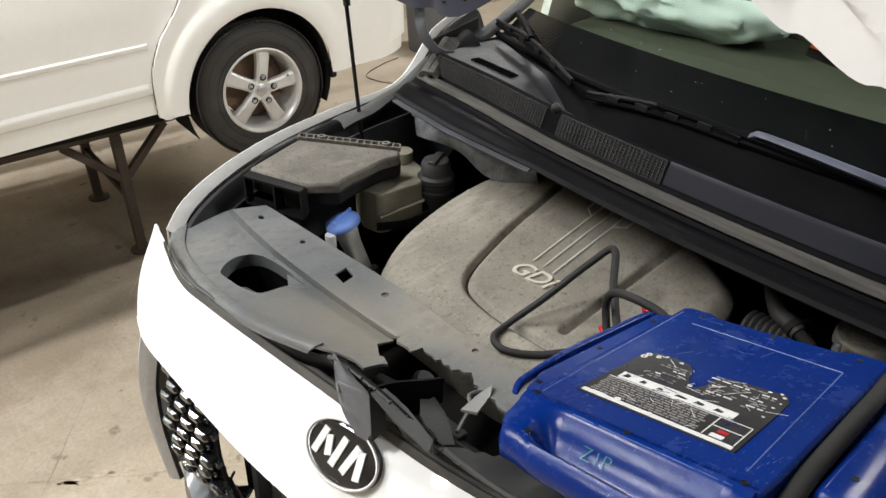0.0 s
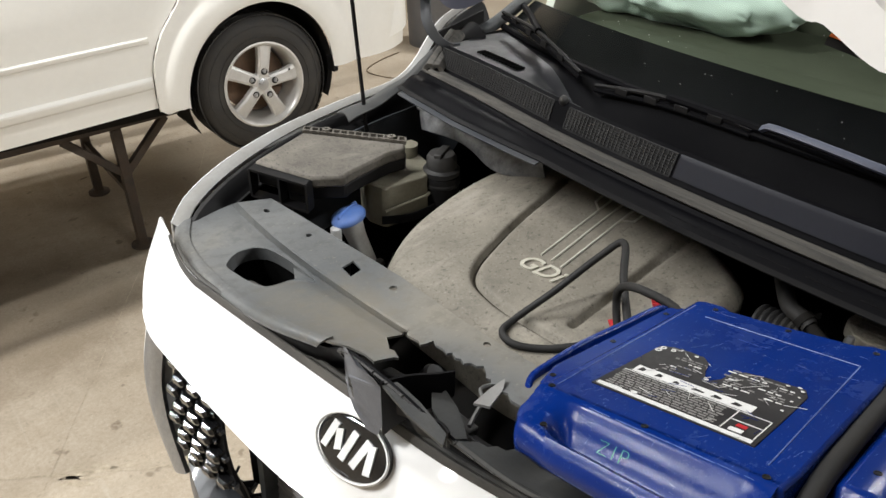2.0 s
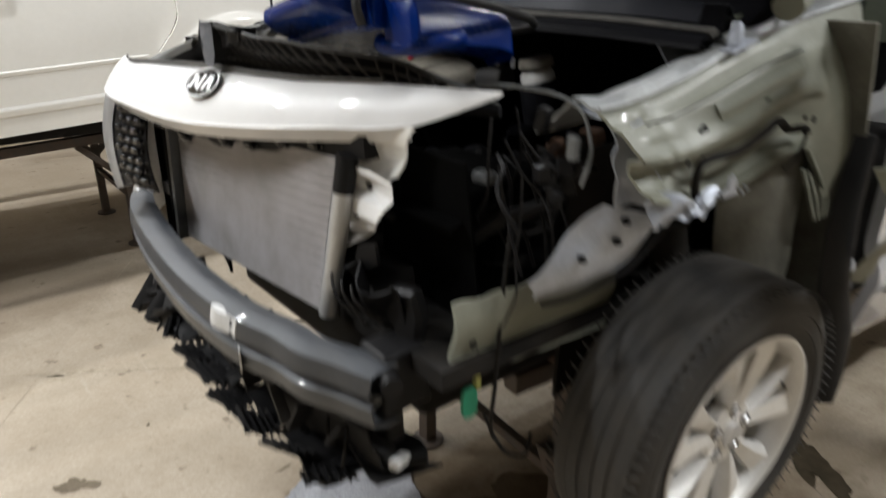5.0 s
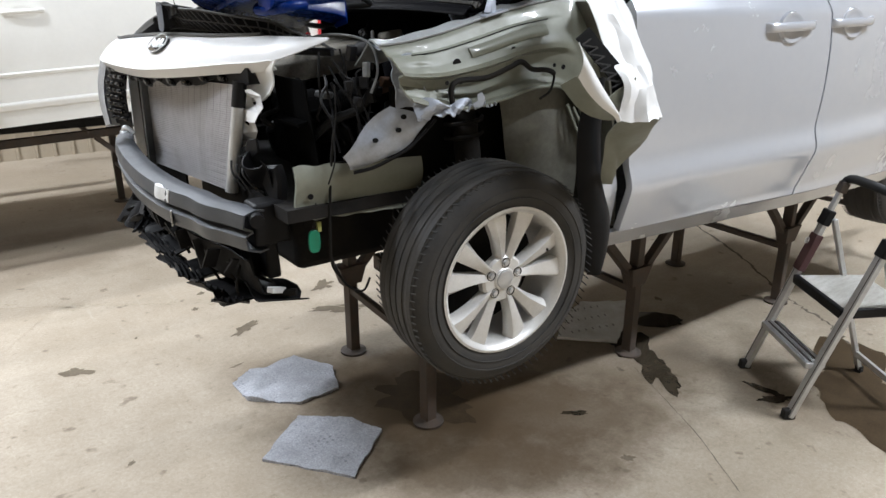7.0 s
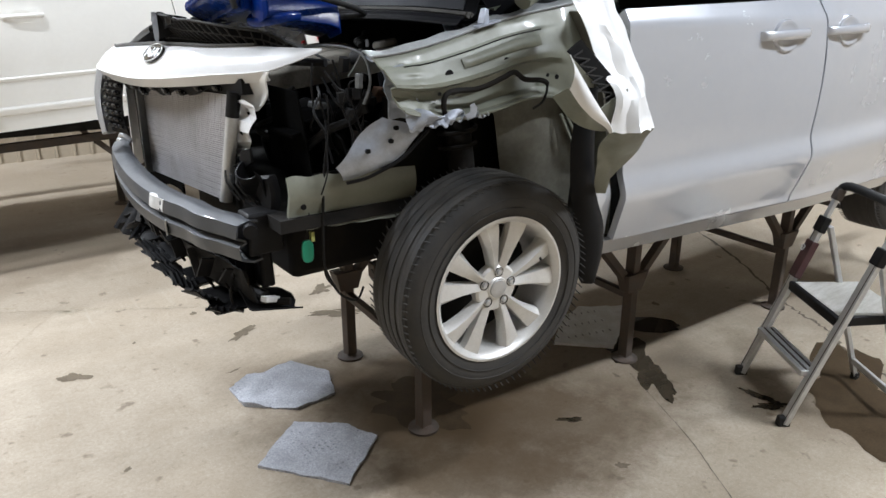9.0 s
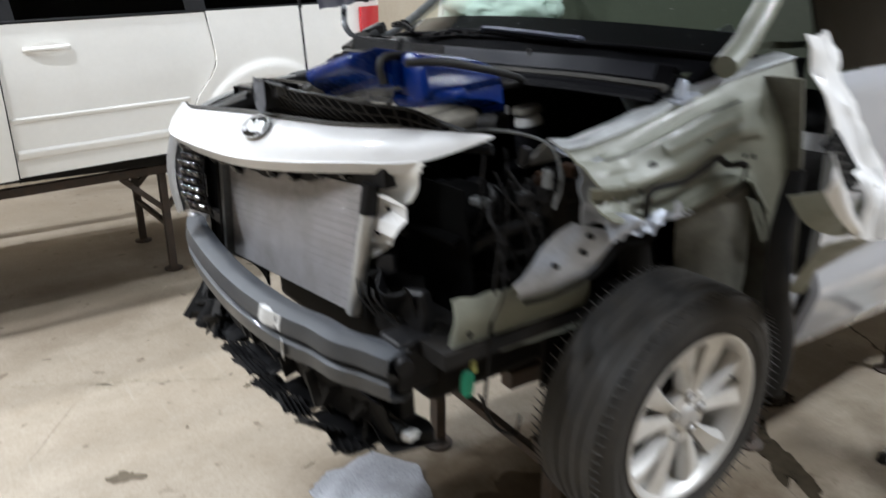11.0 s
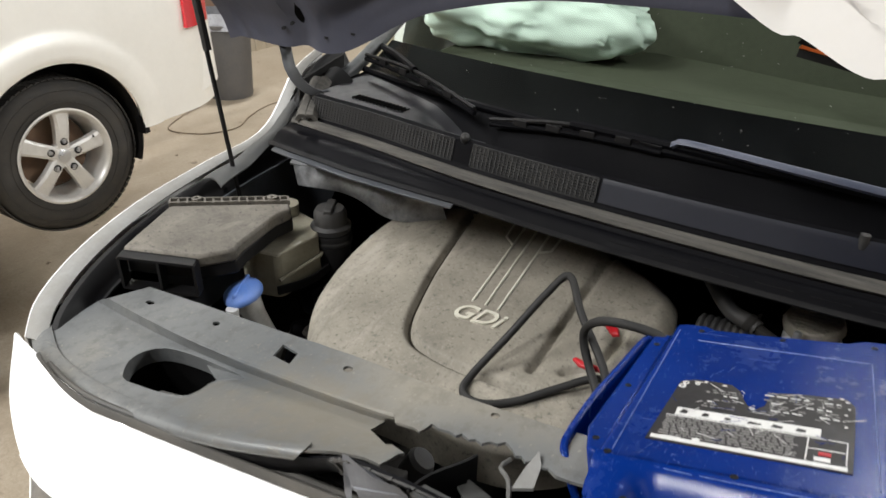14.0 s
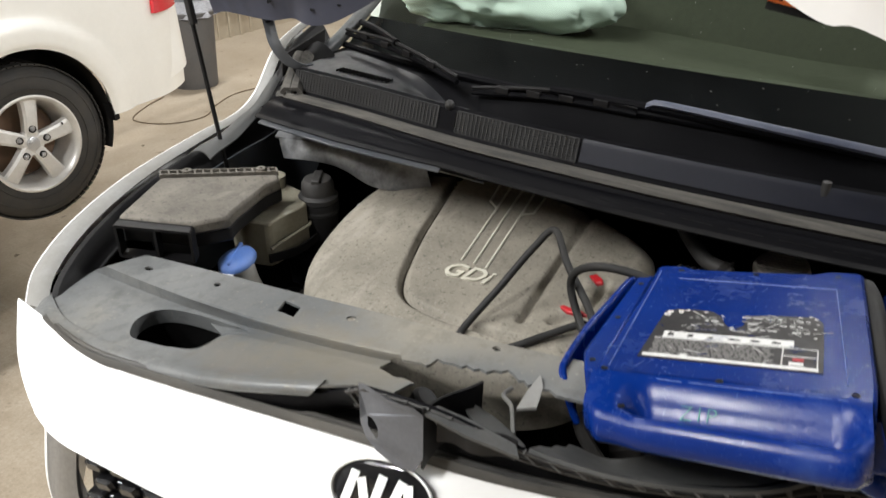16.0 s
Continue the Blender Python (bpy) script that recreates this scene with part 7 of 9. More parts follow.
FO = along([(0.062, -1.190, 1.505), (0.11, -1.20, 1.452), (0.17, -1.185, 1.425), (0.235, -1.19, 1.455), (0.292, -1.205, 1.488)])
FI = along([(0.09, -1.10, 1.47), (0.15, -1.12, 1.40), (0.20, -1.15, 1.37), (0.25, -1.18, 1.365), (0.30, -1.20, 1.40)])
Shape().sheet(lambda u, v: FO(u).lerp(FI(u), v), 16, 6, 0.0025).part("fender_fold", M_PRIMER, peel, "grey inside of the torn fender")
# Black sheet added as the shade in the void; lattice bars lie over it.
Shape().sheet(lambda u, v: Vector((0.075 + 0.16 * u + 0.05 * v, -1.165 - 0.01 * u, 1.60 - 0.13 * u + 0.03 * v)), 10, 4, 0.004).part("fender_shade", M_GAP, peel, "black sheet for the shade behind the torn corner's lattice")
LT = Vector((0.085, -1.178, 1.585)), Vector((0.135, -1.165, 1.600)), Vector((0.265, -1.195, 1.462)), Vector((0.215, -1.195, 1.450))
for k in range(6):
    Shape().bar(LT[0].lerp(LT[3], k / 5.5), LT[1].lerp(LT[2], k / 5.5), 0.0022, 0.004).part("lattice_bar", M_PLASTIC, peel)
    if k < 5:
        Shape().bar(LT[0].lerp(LT[3], k / 5.5), LT[1].lerp(LT[2], (k + 1) / 5.5), 0.0022, 0.004).part("lattice_bar", M_PLASTIC, peel)
PLa = along([(0.382, -1.242, 1.366), (0.43, -1.17, 1.31), (0.462, -1.10, 1.254), (0.470, -1.04, 1.18), (0.462, -0.99, 1.10)])
PLb = along([(0.233, -1.185, 1.361), (0.27, -1.14, 1.33), (0.302, -1.10, 1.294), (0.38, -1.02, 1.20), (0.445, -0.985, 1.10)])
Shape().sheet(lambda u, v: PLa(u).lerp(PLb(u), v) + Vector((0.008 * math.sin(v * 7 + u * 4), -0.014 * math.sin(v * 3) + 0.008 * math.sin(u * 9 + v * 5), 0)), 18, 10, 0.003).part("torn_fender_foot", M_PRIMER, peel, "bent inner face of the torn fender", smooth=40)
LI_A = along([(0.39, -0.94, 1.46), (0.352, -0.945, 1.36), (0.333, -0.95, 1.268), (0.338, -0.96, 1.10), (0.365, -0.98, 0.92), (0.372, -0.985, 0.81), (0.395, -0.985, 0.768)])
LI_B = along([(0.44, -0.955, 1.46), (0.432, -0.965, 1.36), (0.430, -0.97, 1.25), (0.442, -0.98, 1.10), (0.472, -1.0, 0.98), (0.468, -1.005, 0.86), (0.44, -1.0, 0.785)])
Shape().sheet(lambda u, v: LI_A(u).lerp(LI_B(u), v) + Vector((0, -0.03 * math.sin(math.pi * v), 0)), 26, 8, 0.012).part("fender_liner", M_BLACK, van, "black plastic fender liner edge")
Shape().sheet(lambda u, v: Vector((0.455 + 0.085 * u + 0.03 * (1 - v), -side_y(0.5, 0.9 + 0.2 * v) + 0.012, 0.86 + 0.26 * v)), 8, 8, 0.02).part("fender_foot", M_SILVER, van, "lower end of the fender")


# ---- wheels ----
def wheel(name, centre, radius, width, rim_r, spokes, parent, turn=0.0, camber=0.0, spin=0.0, label=""):
    """A wheel that faces -y. spokes: 10 for slim pairs, 5 for broad ones."""
    m = T(*centre) @ pose(0, 0, 0, 90 + camber, 0, turn) @ pose(0, 0, 0, 0, 0, spin)
    hw = width / 2
    prof = [(rim_r - 0.008, hw - 0.012), (rim_r + 0.012, hw - 0.004), (rim_r + 0.045, hw + 0.006), (radius - 0.045, hw + 0.004), (radius - 0.016, hw - 0.012), (radius - 0.003, hw - 0.035), (radius, 0.0), (radius - 0.003, -hw + 0.035), (radius - 0.016, -hw + 0.012), (radius - 0.045, -hw - 0.004), (rim_r + 0.02, -hw), (rim_r - 0.008, -hw + 0.012)]
    w = new(name)
    w.matrix_basis = T(*centre)
    tagged(w, label)
    under(w, parent)
    tyre = Shape().lathe(prof, m, 64, caps=False).part("tyre", M_TYRE, None, "dusty black tyre")
    under(tyre, w)
    tread = Shape()
    if spokes == 10:
        ribs = [(-0.096, -0.060), (-0.053, -0.022), (-0.016, 0.016), (0.022, 0.053), (0.060, 0.096)]
        for lo, hi in ribs:
            drop = 0.004 if abs(lo + hi) > 0.1 else 0.0
            tread.lathe([(radius - 0.010, lo), (radius + 0.0025 - drop, lo + 0.002), (radius + 0.0035 - drop * 0.5, (lo + hi) / 2), (radius + 0.0025 - drop, hi - 0.002), (radius - 0.010, hi)], m, 80, caps=False)
        for k in range(90):
            a = k * math.tau / 90
            for side in (-1, 1):
                tread.box((0.003, 0.003, 0.030), m @ Matrix.Rotation(a, 4, "Z") @ T(radius - 0.004, 0, side * (hw - 0.010)) @ pose(0, 0, 0, 14 * side, 0, 0))
    else:
        for k in range(72):
            a = k * math.tau / 72
            for side in (-1, 1):
                q = m @ Matrix.Rotation(a, 4, "Z") @ T(radius - 0.0015, 0, side * (hw - 0.030)) @ pose(0, 0, 0, 12 * side, 0, 0)
                tread.box((0.006, radius * math.tau / 72 * 0.88, 0.040), q)
            q = m @ Matrix.Rotation(a + 0.04, 4, "Z") @ T(radius - 0.001, 0, 0.018) @ pose(0, 0, 0, 20, 0, 0)
            tread.box((0.006, radius * math.tau / 72 * 0.93, 0.030), q)
            q = m @ Matrix.Rotation(a, 4, "Z") @ T(radius - 0.001, 0, -0.022) @ pose(0, 0, 0, -20, 0, 0)
            tread.box((0.006, radius * math.tau / 72 * 0.93, 0.030), q)
    under(tread.part("tread", M_TYRE, None, kind="stuff", smooth=0), w)
    for rr, zz in ((rim_r + 0.034, hw + 0.0055), (radius - 0.052, hw + 0.005)):
        ring = Shape().tube([m @ Vector((rr * math.cos(k * math.tau / 60), rr * math.sin(k * math.tau / 60), zz)) for k in range(60)], 0.0022, 6, 0, True)
        under(ring.part("sidewall_ring", M_TYRE, None), w)
    rim = Shape().lathe([(rim_r, hw - 0.006), (rim_r + 0.004, hw - 0.001), (rim_r - 0.004, hw + 0.001), (rim_r - 0.014, hw - 0.006), (rim_r - 0.022, hw - 0.030), (rim_r - 0.036, 0.0), (rim_r - 0.045, -hw + 0.02)], m, 64, caps=False).part("rim", M_ALLOY, None, "silver alloy rim")
    under(rim, w)
    under(Shape().lathe([(0.0, -0.01), (rim_r - 0.05, -0.02), (rim_r - 0.05, -0.024), (0, -0.02)], m, 40).part("brake_back", M_BRAKE if spokes == 5 else M_DARK, None), w)
    hub_z = hw - 0.030
    for k in range(5):
        a = k * math.tau / 5
        if spokes == 5:
            rows = [(0.030, 0.030, hub_z), (0.070, 0.033, hub_z + 0.004), (rim_r * 0.55, 0.034, hub_z + 0.006), (rim_r * 0.80, 0.039, hub_z + 0.003), (rim_r - 0.012, 0.046, hub_z - 0.002)]
            bars = [(a, 0.0, rows)]
        else:
            rows = [(0.040, 0.014, hub_z - 0.004), (0.085, 0.0165, hub_z + 0.002), (rim_r * 0.58, 0.0235, hub_z + 0.008), (rim_r * 0.80, 0.034, hub_z + 0.012), (rim_r - 0.006, 0.044, hub_z + 0.008)]
            bars = [(a - 0.285, 0.06, rows), (a + 0.285, -0.06, rows)]
        for ang, twist, rws in bars:
            sp = Shape()
            vs, fs = [], []
            for i, (r, half, z) in enumerate(rws):
                aa = ang + twist * (1 - r / rim_r) * 2
                c = Vector((math.cos(aa), math.sin(aa), 0)) * r
                tdir = Vector((-math.sin(aa), math.cos(aa), 0))
                sgn = 1 if twist >= 0 else -1
                for t, dz in (((-1.0, -0.030), (-0.94, -0.004), (-0.62, 0.004), (0.62, 0.004), (0.94, -0.004), (1.0, -0.030)) if spokes == 5 else ((-1.0, -0.034), (-0.95, -0.010 - 0.004 * sgn), (-0.1 - 0.45 * sgn, 0.005), (0.1 - 0.35 * sgn, 0.0055), (0.95, -0.010 + 0.004 * sgn), (1.0, -0.034))):
                    vs.append(m @ (c + tdir * half * t + Vector((0, 0, z + dz))))
            for i in range(len(rws) - 1):
                fs += [(i * 6 + j, i * 6 + j + 1, (i + 1) * 6 + j + 1, (i + 1) * 6 + j) for j in range(5)]
                fs.append((i * 6 + 5, i * 6, (i + 1) * 6, (i + 1) * 6 + 5))
            fs += [tuple(range(6)), tuple((len(rws) - 1) * 6 + j for j in range(6))]
            under(sp.add(vs, fs).part("spoke", M_ALLOY, None, smooth=30), rim)
        lug = m @ Matrix.Rotation(a, 4, "Z") @ T(0.068 if spokes == 5 else 0.057, 0, hub_z + (0.004 if spokes == 5 else -0.004))
        under(Shape().lathe([(0.017, 0.004), (0.017, 0.008), (0.0155, 0.009), (0.015, 0.002), (0.0, 0.002)], lug, 16).part("lug_hole", M_DARK, None), rim)
        under(Shape().lathe([(0.0105, 0.0), (0.0105, 0.009), (0.008, 0.012), (0, 0.0125)], lug, 6).part("lug_nut", M_SATIN, None), rim)
    under(Shape().lathe([(0.084 if spokes == 10 else 0.062, hub_z - 0.028), (0.082 if spokes == 10 else 0.060, hub_z - 0.006), (0.074 if spokes == 10 else 0.056, hub_z + 0.001), (0.040, hub_z + 0.002), (0.036, hub_z + 0.006), (0.0, hub_z + 0.008)], m, 40).part("hub", M_ALLOY, None), rim)
    under(Shape().lathe([(0.031, hub_z + 0.004), (0.031, hub_z + 0.010), (0.028, hub_z + 0.012), (0, hub_z + 0.012)], m, 28).part("centre_cap", M_SATIN, None), rim)
    under(Shape().tube([m @ Vector(((rim_r - 0.04) * 0.94, 0.03, hw - 0.04)), m @ Vector(((rim_r - 0.04) * 0.86, 0.03, hw - 0.012))], 0.004, 6, 0).part("valve", M_RUBBER, None), rim)
    return w


wheel("front_wheel", (0.018, -0.875, 0.840), 0.366, 0.235, 0.250, 10, van, -3, 2, 14, "alloy wheel with ten slim spokes, hanging free")
wheel("rear_wheel", (3.06, -0.875, 0.833), 0.370, 0.225, 0.248, 10, van, 0, 0, 40, "alloy wheel with ten slim spokes")


# ---- the second minivan on its stand ----
van2 = thing("parked_minivan", (-0.9, 3.8, 0.80), "cream-white minivan with dark windows on a black steel stand", "car")
DY = 2.80


def dk(x, y, z):
    """The second car stands with its tail a little higher."""
    return Vector((x, y, z + 0.05 * (x - 0.51)))


def d_side(z):
    k = (z - 1.0) / 0.85
    return DY + 0.035 * max(0.0, k - 0.55) ** 1.3 * 2 + 0.03 * max(0.0, 0.12 - k) - 0.012 * math.sin(math.pi * min(1, max(0, k)))


D_CUT = by([(-0.035, 0, 0.955), (-0.040, 0, 1.10), (-0.025, 0, 1.22), (0.03, 0, 1.34), (0.12, 0, 1.45), (0.165, 0, 1.53), (0.165, 0, 1.62), (0.150, 0, 1.74), (0.135, 0, 1.86)], 2)


def d_door(u, v):
    z = 0.997 + 0.853 * v
    x = -1.06 + (D_CUT(z).x - 0.004 + 1.06) * u
    return dk(x, d_side(z), z)


sd = Shape().sheet(d_door, 20, 24, 0.03).part("sliding_door", M_CREAM, van2, "cream-white sliding door")
Shape().sheet(lambda u, v: dk(-1.07 - 1.15 * u, d_side(0.997 + 0.853 * v), 0.997 + 0.853 * v), 16, 24, 0.03).part("front_door", M_CREAM, van2, "cream-white front door")
Shape().sheet(lambda u, v: dk(-2.23 - 1.25 * u, d_side(0.997 + 0.57 * v) + 0.12 * u * u, 0.997 + 0.59 * v), 16, 14, 0.03, lambda u, v: (u - 0.5) ** 2 * 1.4 + v * v * 0.40 > 0.14).part("front_wing", M_CREAM, van2, "cream-white front wing")
HX, HZ, AR = 0.515, 0.985, 0.415


def quarter(u, v):
    a = radians(-1 + 184 * u)
    c, s = math.cos(a), math.sin(a)
    inner = Vector((HX + AR * c, 0, HZ + AR * 1.0 * s))
    x_lo, x_hi, z_hi, z_lo = -0.04, 1.47, 1.852, 0.997
    t = 9.0
    if c > 1e-6:
        t = min(t, (x_hi - HX) / c)
    if s > 1e-6:
        t = min(t, (z_hi - HZ) / s)
    if s < -1e-6:
        t = min(t, (z_lo - 0.03 - HZ) / s if (z_lo - 0.03 - HZ) / s > AR else AR + 0.03)
    if c < -1e-6:
        k = t
        for n in range(300):
            k = 0.42 + n * 0.004
            z = HZ + k * s
            if HX + k * c <= D_CUT(max(0.955, z)).x:
                break
        t = min(t, k)
    outer = Vector((HX + t * c, 0, HZ + t * s))
    w = v ** 1.3
    p = inner.lerp(outer, w)
    r = math.hypot(p.x - HX, p.z - HZ)
    flare = 0.022 * (1 / (1 + math.exp((r - 0.515) / 0.010))) - 0.010 * math.exp(-((r - AR) / 0.012) ** 2)
    rear = 0.10 * max(0.0, (p.x - 1.20) / 0.27) ** 2
    return dk(p.x, d_side(p.z) - 0.002 - flare + rear, p.z)


Shape().sheet(quarter, 90, 34, 0.02).part("rear_quarter", M_CREAM, van2, "cream-white quarter panel with a flared wheel arch", smooth=60)
Shape().sheet(lambda u, v: dk(HX + (AR - 0.003) * math.cos(radians(-25 + 230 * u)), DY + 0.0 + 0.30 * v, HZ + (AR - 0.003) * math.sin(radians(-25 + 230 * u))), 40, 6, 0.004).part("arch_liner", M_DARK, van2, "dirty dark wheel housing")
Shape().sheet(lambda u, v: dk(HX - 0.45 + 0.9 * u, DY + 0.30, 0.90 + 0.55 * v), 6, 6, 0.01).part("arch_back", M_DARK, van2)
Shape().tube([dk(D_CUT(z).x, d_side(z) - 0.002, z) for z in (0.965, 1.05, 1.15, 1.25, 1.35, 1.45, 1.55, 1.65, 1.75, 1.85)], 0.0032, 6, 3).part("door_gap", M_GAP, van2)
Shape().tube([dk(-1.065, d_side(z) + 0.002, z) for z in (0.965, 1.2, 1.5, 1.85)], 0.0035, 6, 2).part("door_gap", M_GAP, van2)
LEDGE = [(0.0, 0.50), (0.008, 0.46), (0.020, 0.30), (0.021, 0.16), (0.014, -0.30), (0.0, -0.50)]
for z, x1, hh in ((1.325, -0.03, 0.030), (1.125, -0.045, 0.060)):
    for xa, xb in ((-1.05, x1), (-2.2, -1.08)):
        rows = [[dk(x, d_side(z) - o * k * (1.0 if hh > 0.04 else 0.6), z + q * hh) for o, q in LEDGE] for x, k in ((xa, 1.0), (xb - 0.02, 1.0), (xb, 0.35))]
        Shape().add([p for r in rows for p in r], [(r * 6 + q, r * 6 + q + 1, (r + 1) * 6 + q + 1, (r + 1) * 6 + q) for r in range(2) for q in range(5)]).part("side_moulding", M_CREAM, van2, "painted side moulding", smooth=20)
rows = [[dk(x, d_side(1.125) - 0.003 - o * k, 1.125 + q * 0.060) for o, q in LEDGE] for x, k in ((-0.036, 1.0), (0.03, 0.8), (0.075, 0.0))]
Shape().add([p for r in rows for p in r], [(r * 6 + q, r * 6 + q + 1, (r + 1) * 6 + q + 1, (r + 1) * 6 + q) for r in range(2) for q in range(5)]).part("moulding_end", M_CREAM, van2, smooth=20)
# fuel flap
Shape().tube([dk(0.400 + 0.078 * math.cos(math.tau * k / 36), d_side(1.678 + 0.076 * math.sin(math.tau * k / 36)) - 0.0015, 1.678 + 0.076 * math.sin(math.tau * k / 36)) for k in range(36)], 0.0028, 6, 0, True).part("fuel_flap_gap", M_GAP, van2)
# windows and trims
Shape().sheet(lambda u, v: dk(-1.02 + 2.38 * u, d_side(1.85) + 0.012 + 0.13 * v, 1.862 + 0.42 * v), 20, 6, 0.006).part("side_glass", M_PRIVACY, van2, "dark privacy glass")
Shape().sheet(lambda u, v: dk(-2.1 + 1.04 * u, d_side(1.85) + 0.012 + 0.13 * v, 1.862 + 0.42 * v), 8, 6, 0.006).part("front_glass", M_PRIVACY, van2)
Shape().tube([dk(x, d_side(1.85) + 0.004, 1.856) for x in (-2.1, -1.0, 0.0, 0.6, 1.05, 1.36)], 0.010, 8, 3).part("belt_trim", M_BLACK, van2)
for xp in (-1.05, 0.03):
    Shape().sheet(lambda u, v: dk(xp - 0.01 + 0.13 * u - 0.03 * v, d_side(1.85) + 0.004 + 0.13 * v, 1.862 + 0.42 * v), 3, 6, 0.010).part("window_pillar", M_BLACK, van2)
Shape().box((2.4, 1.4, 0.02), T(0.1, 3.65, 1.70)).part("load_floor", M_CARPET, van2)
for xs in (-0.75, 0.45):
    Shape().box((0.16, 1.3, 0.60), T(xs, 3.65, 1.95) @ pose(0, 0, 0, 0, 12, 0), 0.9).part("seat_row", M_CARPET, van2, bevel=0.04)
Shape().sheet(lambda u, v: dk(-2.6 + 4.0 * u, 3.02 + 1.58 * v, 2.285 + 0.05 * math.sin(math.pi * v) - 0.4 * max(0, 0.12 - u)), 16, 10, 0.03).part("roof", M_CREAM, van2, "cream-white roof")
Shape().sheet(lambda u, v: dk(-2.2 + 3.66 * u, 4.80, 0.97 + 1.32 * v), 12, 10, 0.03).part("far_flank", M_CREAM, van2)
Shape().sheet(lambda u, v: dk(1.44 + 0.05 * math.sin(v * 3), 2.90 + 1.84 * u, 1.20 + 1.08 * v), 10, 10, 0.03).part("tailgate", M_CREAM, van2, "cream-white tailgate")
Shape().sheet(lambda u, v: dk(-2.1 - 1.4 * v, 2.95 + 1.7 * u, 1.86 - 0.20 * v - 0.15 * v * v), 10, 8, 0.03).part("bonnet", M_CREAM, van2)
Shape().sheet(lambda u, v: dk(-3.48 - 0.15 * math.sin(math.pi * u), 2.92 + 1.76 * u, 1.0 + 0.55 * v), 10, 6, 0.03).part("front_bumper", M_CREAM, van2)
Shape().sheet(lambda u, v: dk(-2.1 - 0.55 * (1 - v), 2.98 + 1.64 * u, 1.86 + 0.42 * v), 8, 5, 0.006).part("windscreen", M_PRIVACY, van2)
# rear bumper corner and lamp
Shape().sheet(lambda u, v: dk(0.935 + 0.60 * math.sin(min(1, u * 1.02) * 1.571) , DY - 0.004 + 0.02 * v + 0.50 * max(0.0, u - 0.55) ** 2 * 4.0, 0.965 + 0.18 * u + (0.46 - 0.18 * u) * v), 24, 12, 0.02).part("rear_bumper", M_CREAM, van2, "cream-white rear bumper corner")
lamp = Shape().sheet(lambda u, v: dk(1.245 + 0.19 * u + 0.02 * v, DY - 0.058 + 0.07 * u * u + 0.03 * v, 1.400 + 0.42 * v), 8, 10, 0.03).part("tail_lamp", M_REDLENS, van2, "red tail lamp")
Shape().prism([(0, 0), (0.03, 0.01), (0.035, -0.075), (0.008, -0.08)], 0.06, frame_on((0.915, DY + 0.03, 1.045), (1, 0, 0), (0, 0, 1))).part("mud_flap", M_BLACK, van2)
for x, z in ((1.08, 1.20), (1.12, 1.21), (1.15, 1.24)):
    Shape().lathe([(0.005, 0), (0.005, 0.002), (0, 0.002)], frame_on(dk(x, DY - 0.014, z), (1, 0, 0), (0, 0, 1)), 8).part("chip", M_GAP, van2)
# fuel flap, handle, writing
ff = frame_on(dk(0.400, d_side(1.655) - 0.0035, 1.655), (1, 0, 0.05), (0, 0.02, 1))
Shape().tube([ff @ Vector((0.083 * math.cos(k * math.tau / 40), 0.095 * math.sin(k * math.tau / 40), 0.0)) for k in range(40)], 0.0024, 6, 0, True).part("fuel_flap_gap", M_GAP, van2)
Shape().lathe([(0.0, 0.008), (0.010, 0.006), (0.013, 0.0)], ff @ T(0.070, 0.0, 0.0), 12).part("fuel_flap_tab", M_CREAM, van2)
hx, hz = -0.80, 1.695
hb = Shape().lathe([(0.062, 0.001), (0.055, -0.002), (0.028, -0.014), (0, -0.016)], frame_on(dk(hx, d_side(hz) - 0.002, hz), (1, 0, 0), (0, 0, 1)) @ Matrix.Diagonal((1.3, 0.8, 1, 1)), 24).part("door_handle", M_CREAM, van2, "cream-white pull handle")
Shape().tube([dk(hx - 0.115, d_side(hz) - 0.006, hz + 0.01), dk(hx - 0.08, d_side(hz) - 0.034, hz + 0.012), dk(hx + 0.05, d_side(hz) - 0.038, hz + 0.012), dk(hx + 0.115, d_side(hz) - 0.006, hz + 0.012)], 0.015, 10, 5).part("handle_bar", M_CREAM, hb)
for text, x in (("JH9959-10", -0.62), ("JH9959-10", 0.50)):
    letters("window_writing", text, 0.100, frame_on(dk(x, d_side(1.85) + 0.012 + 0.066 - 0.006, 2.065), (1, 0, 0.05), (0, 0.30, 1)), M_YELLOW, van2, 0.001, "yellow paint-marker writing on the glass", 1.25, 0.22, -0.0028)
Shape().box((3.4, 1.6, 0.06), T(-0.9, 3.8, 0.88)).part("underbody", M_DARK, van2, "dark underbody")
wheel("rear_wheel", tuple(dk(HX + 0.014, 2.925, HZ - 0.028)), 0.362, 0.215, 0.224, 5, van2, 0, 0, 8, "five-spoke alloy wheel")
wheel("front_wheel", tuple(dk(-2.56, 2.915, HZ)), 0.360, 0.215, 0.229, 5, van2, 0, 0, 10, "five-spoke alloy wheel")


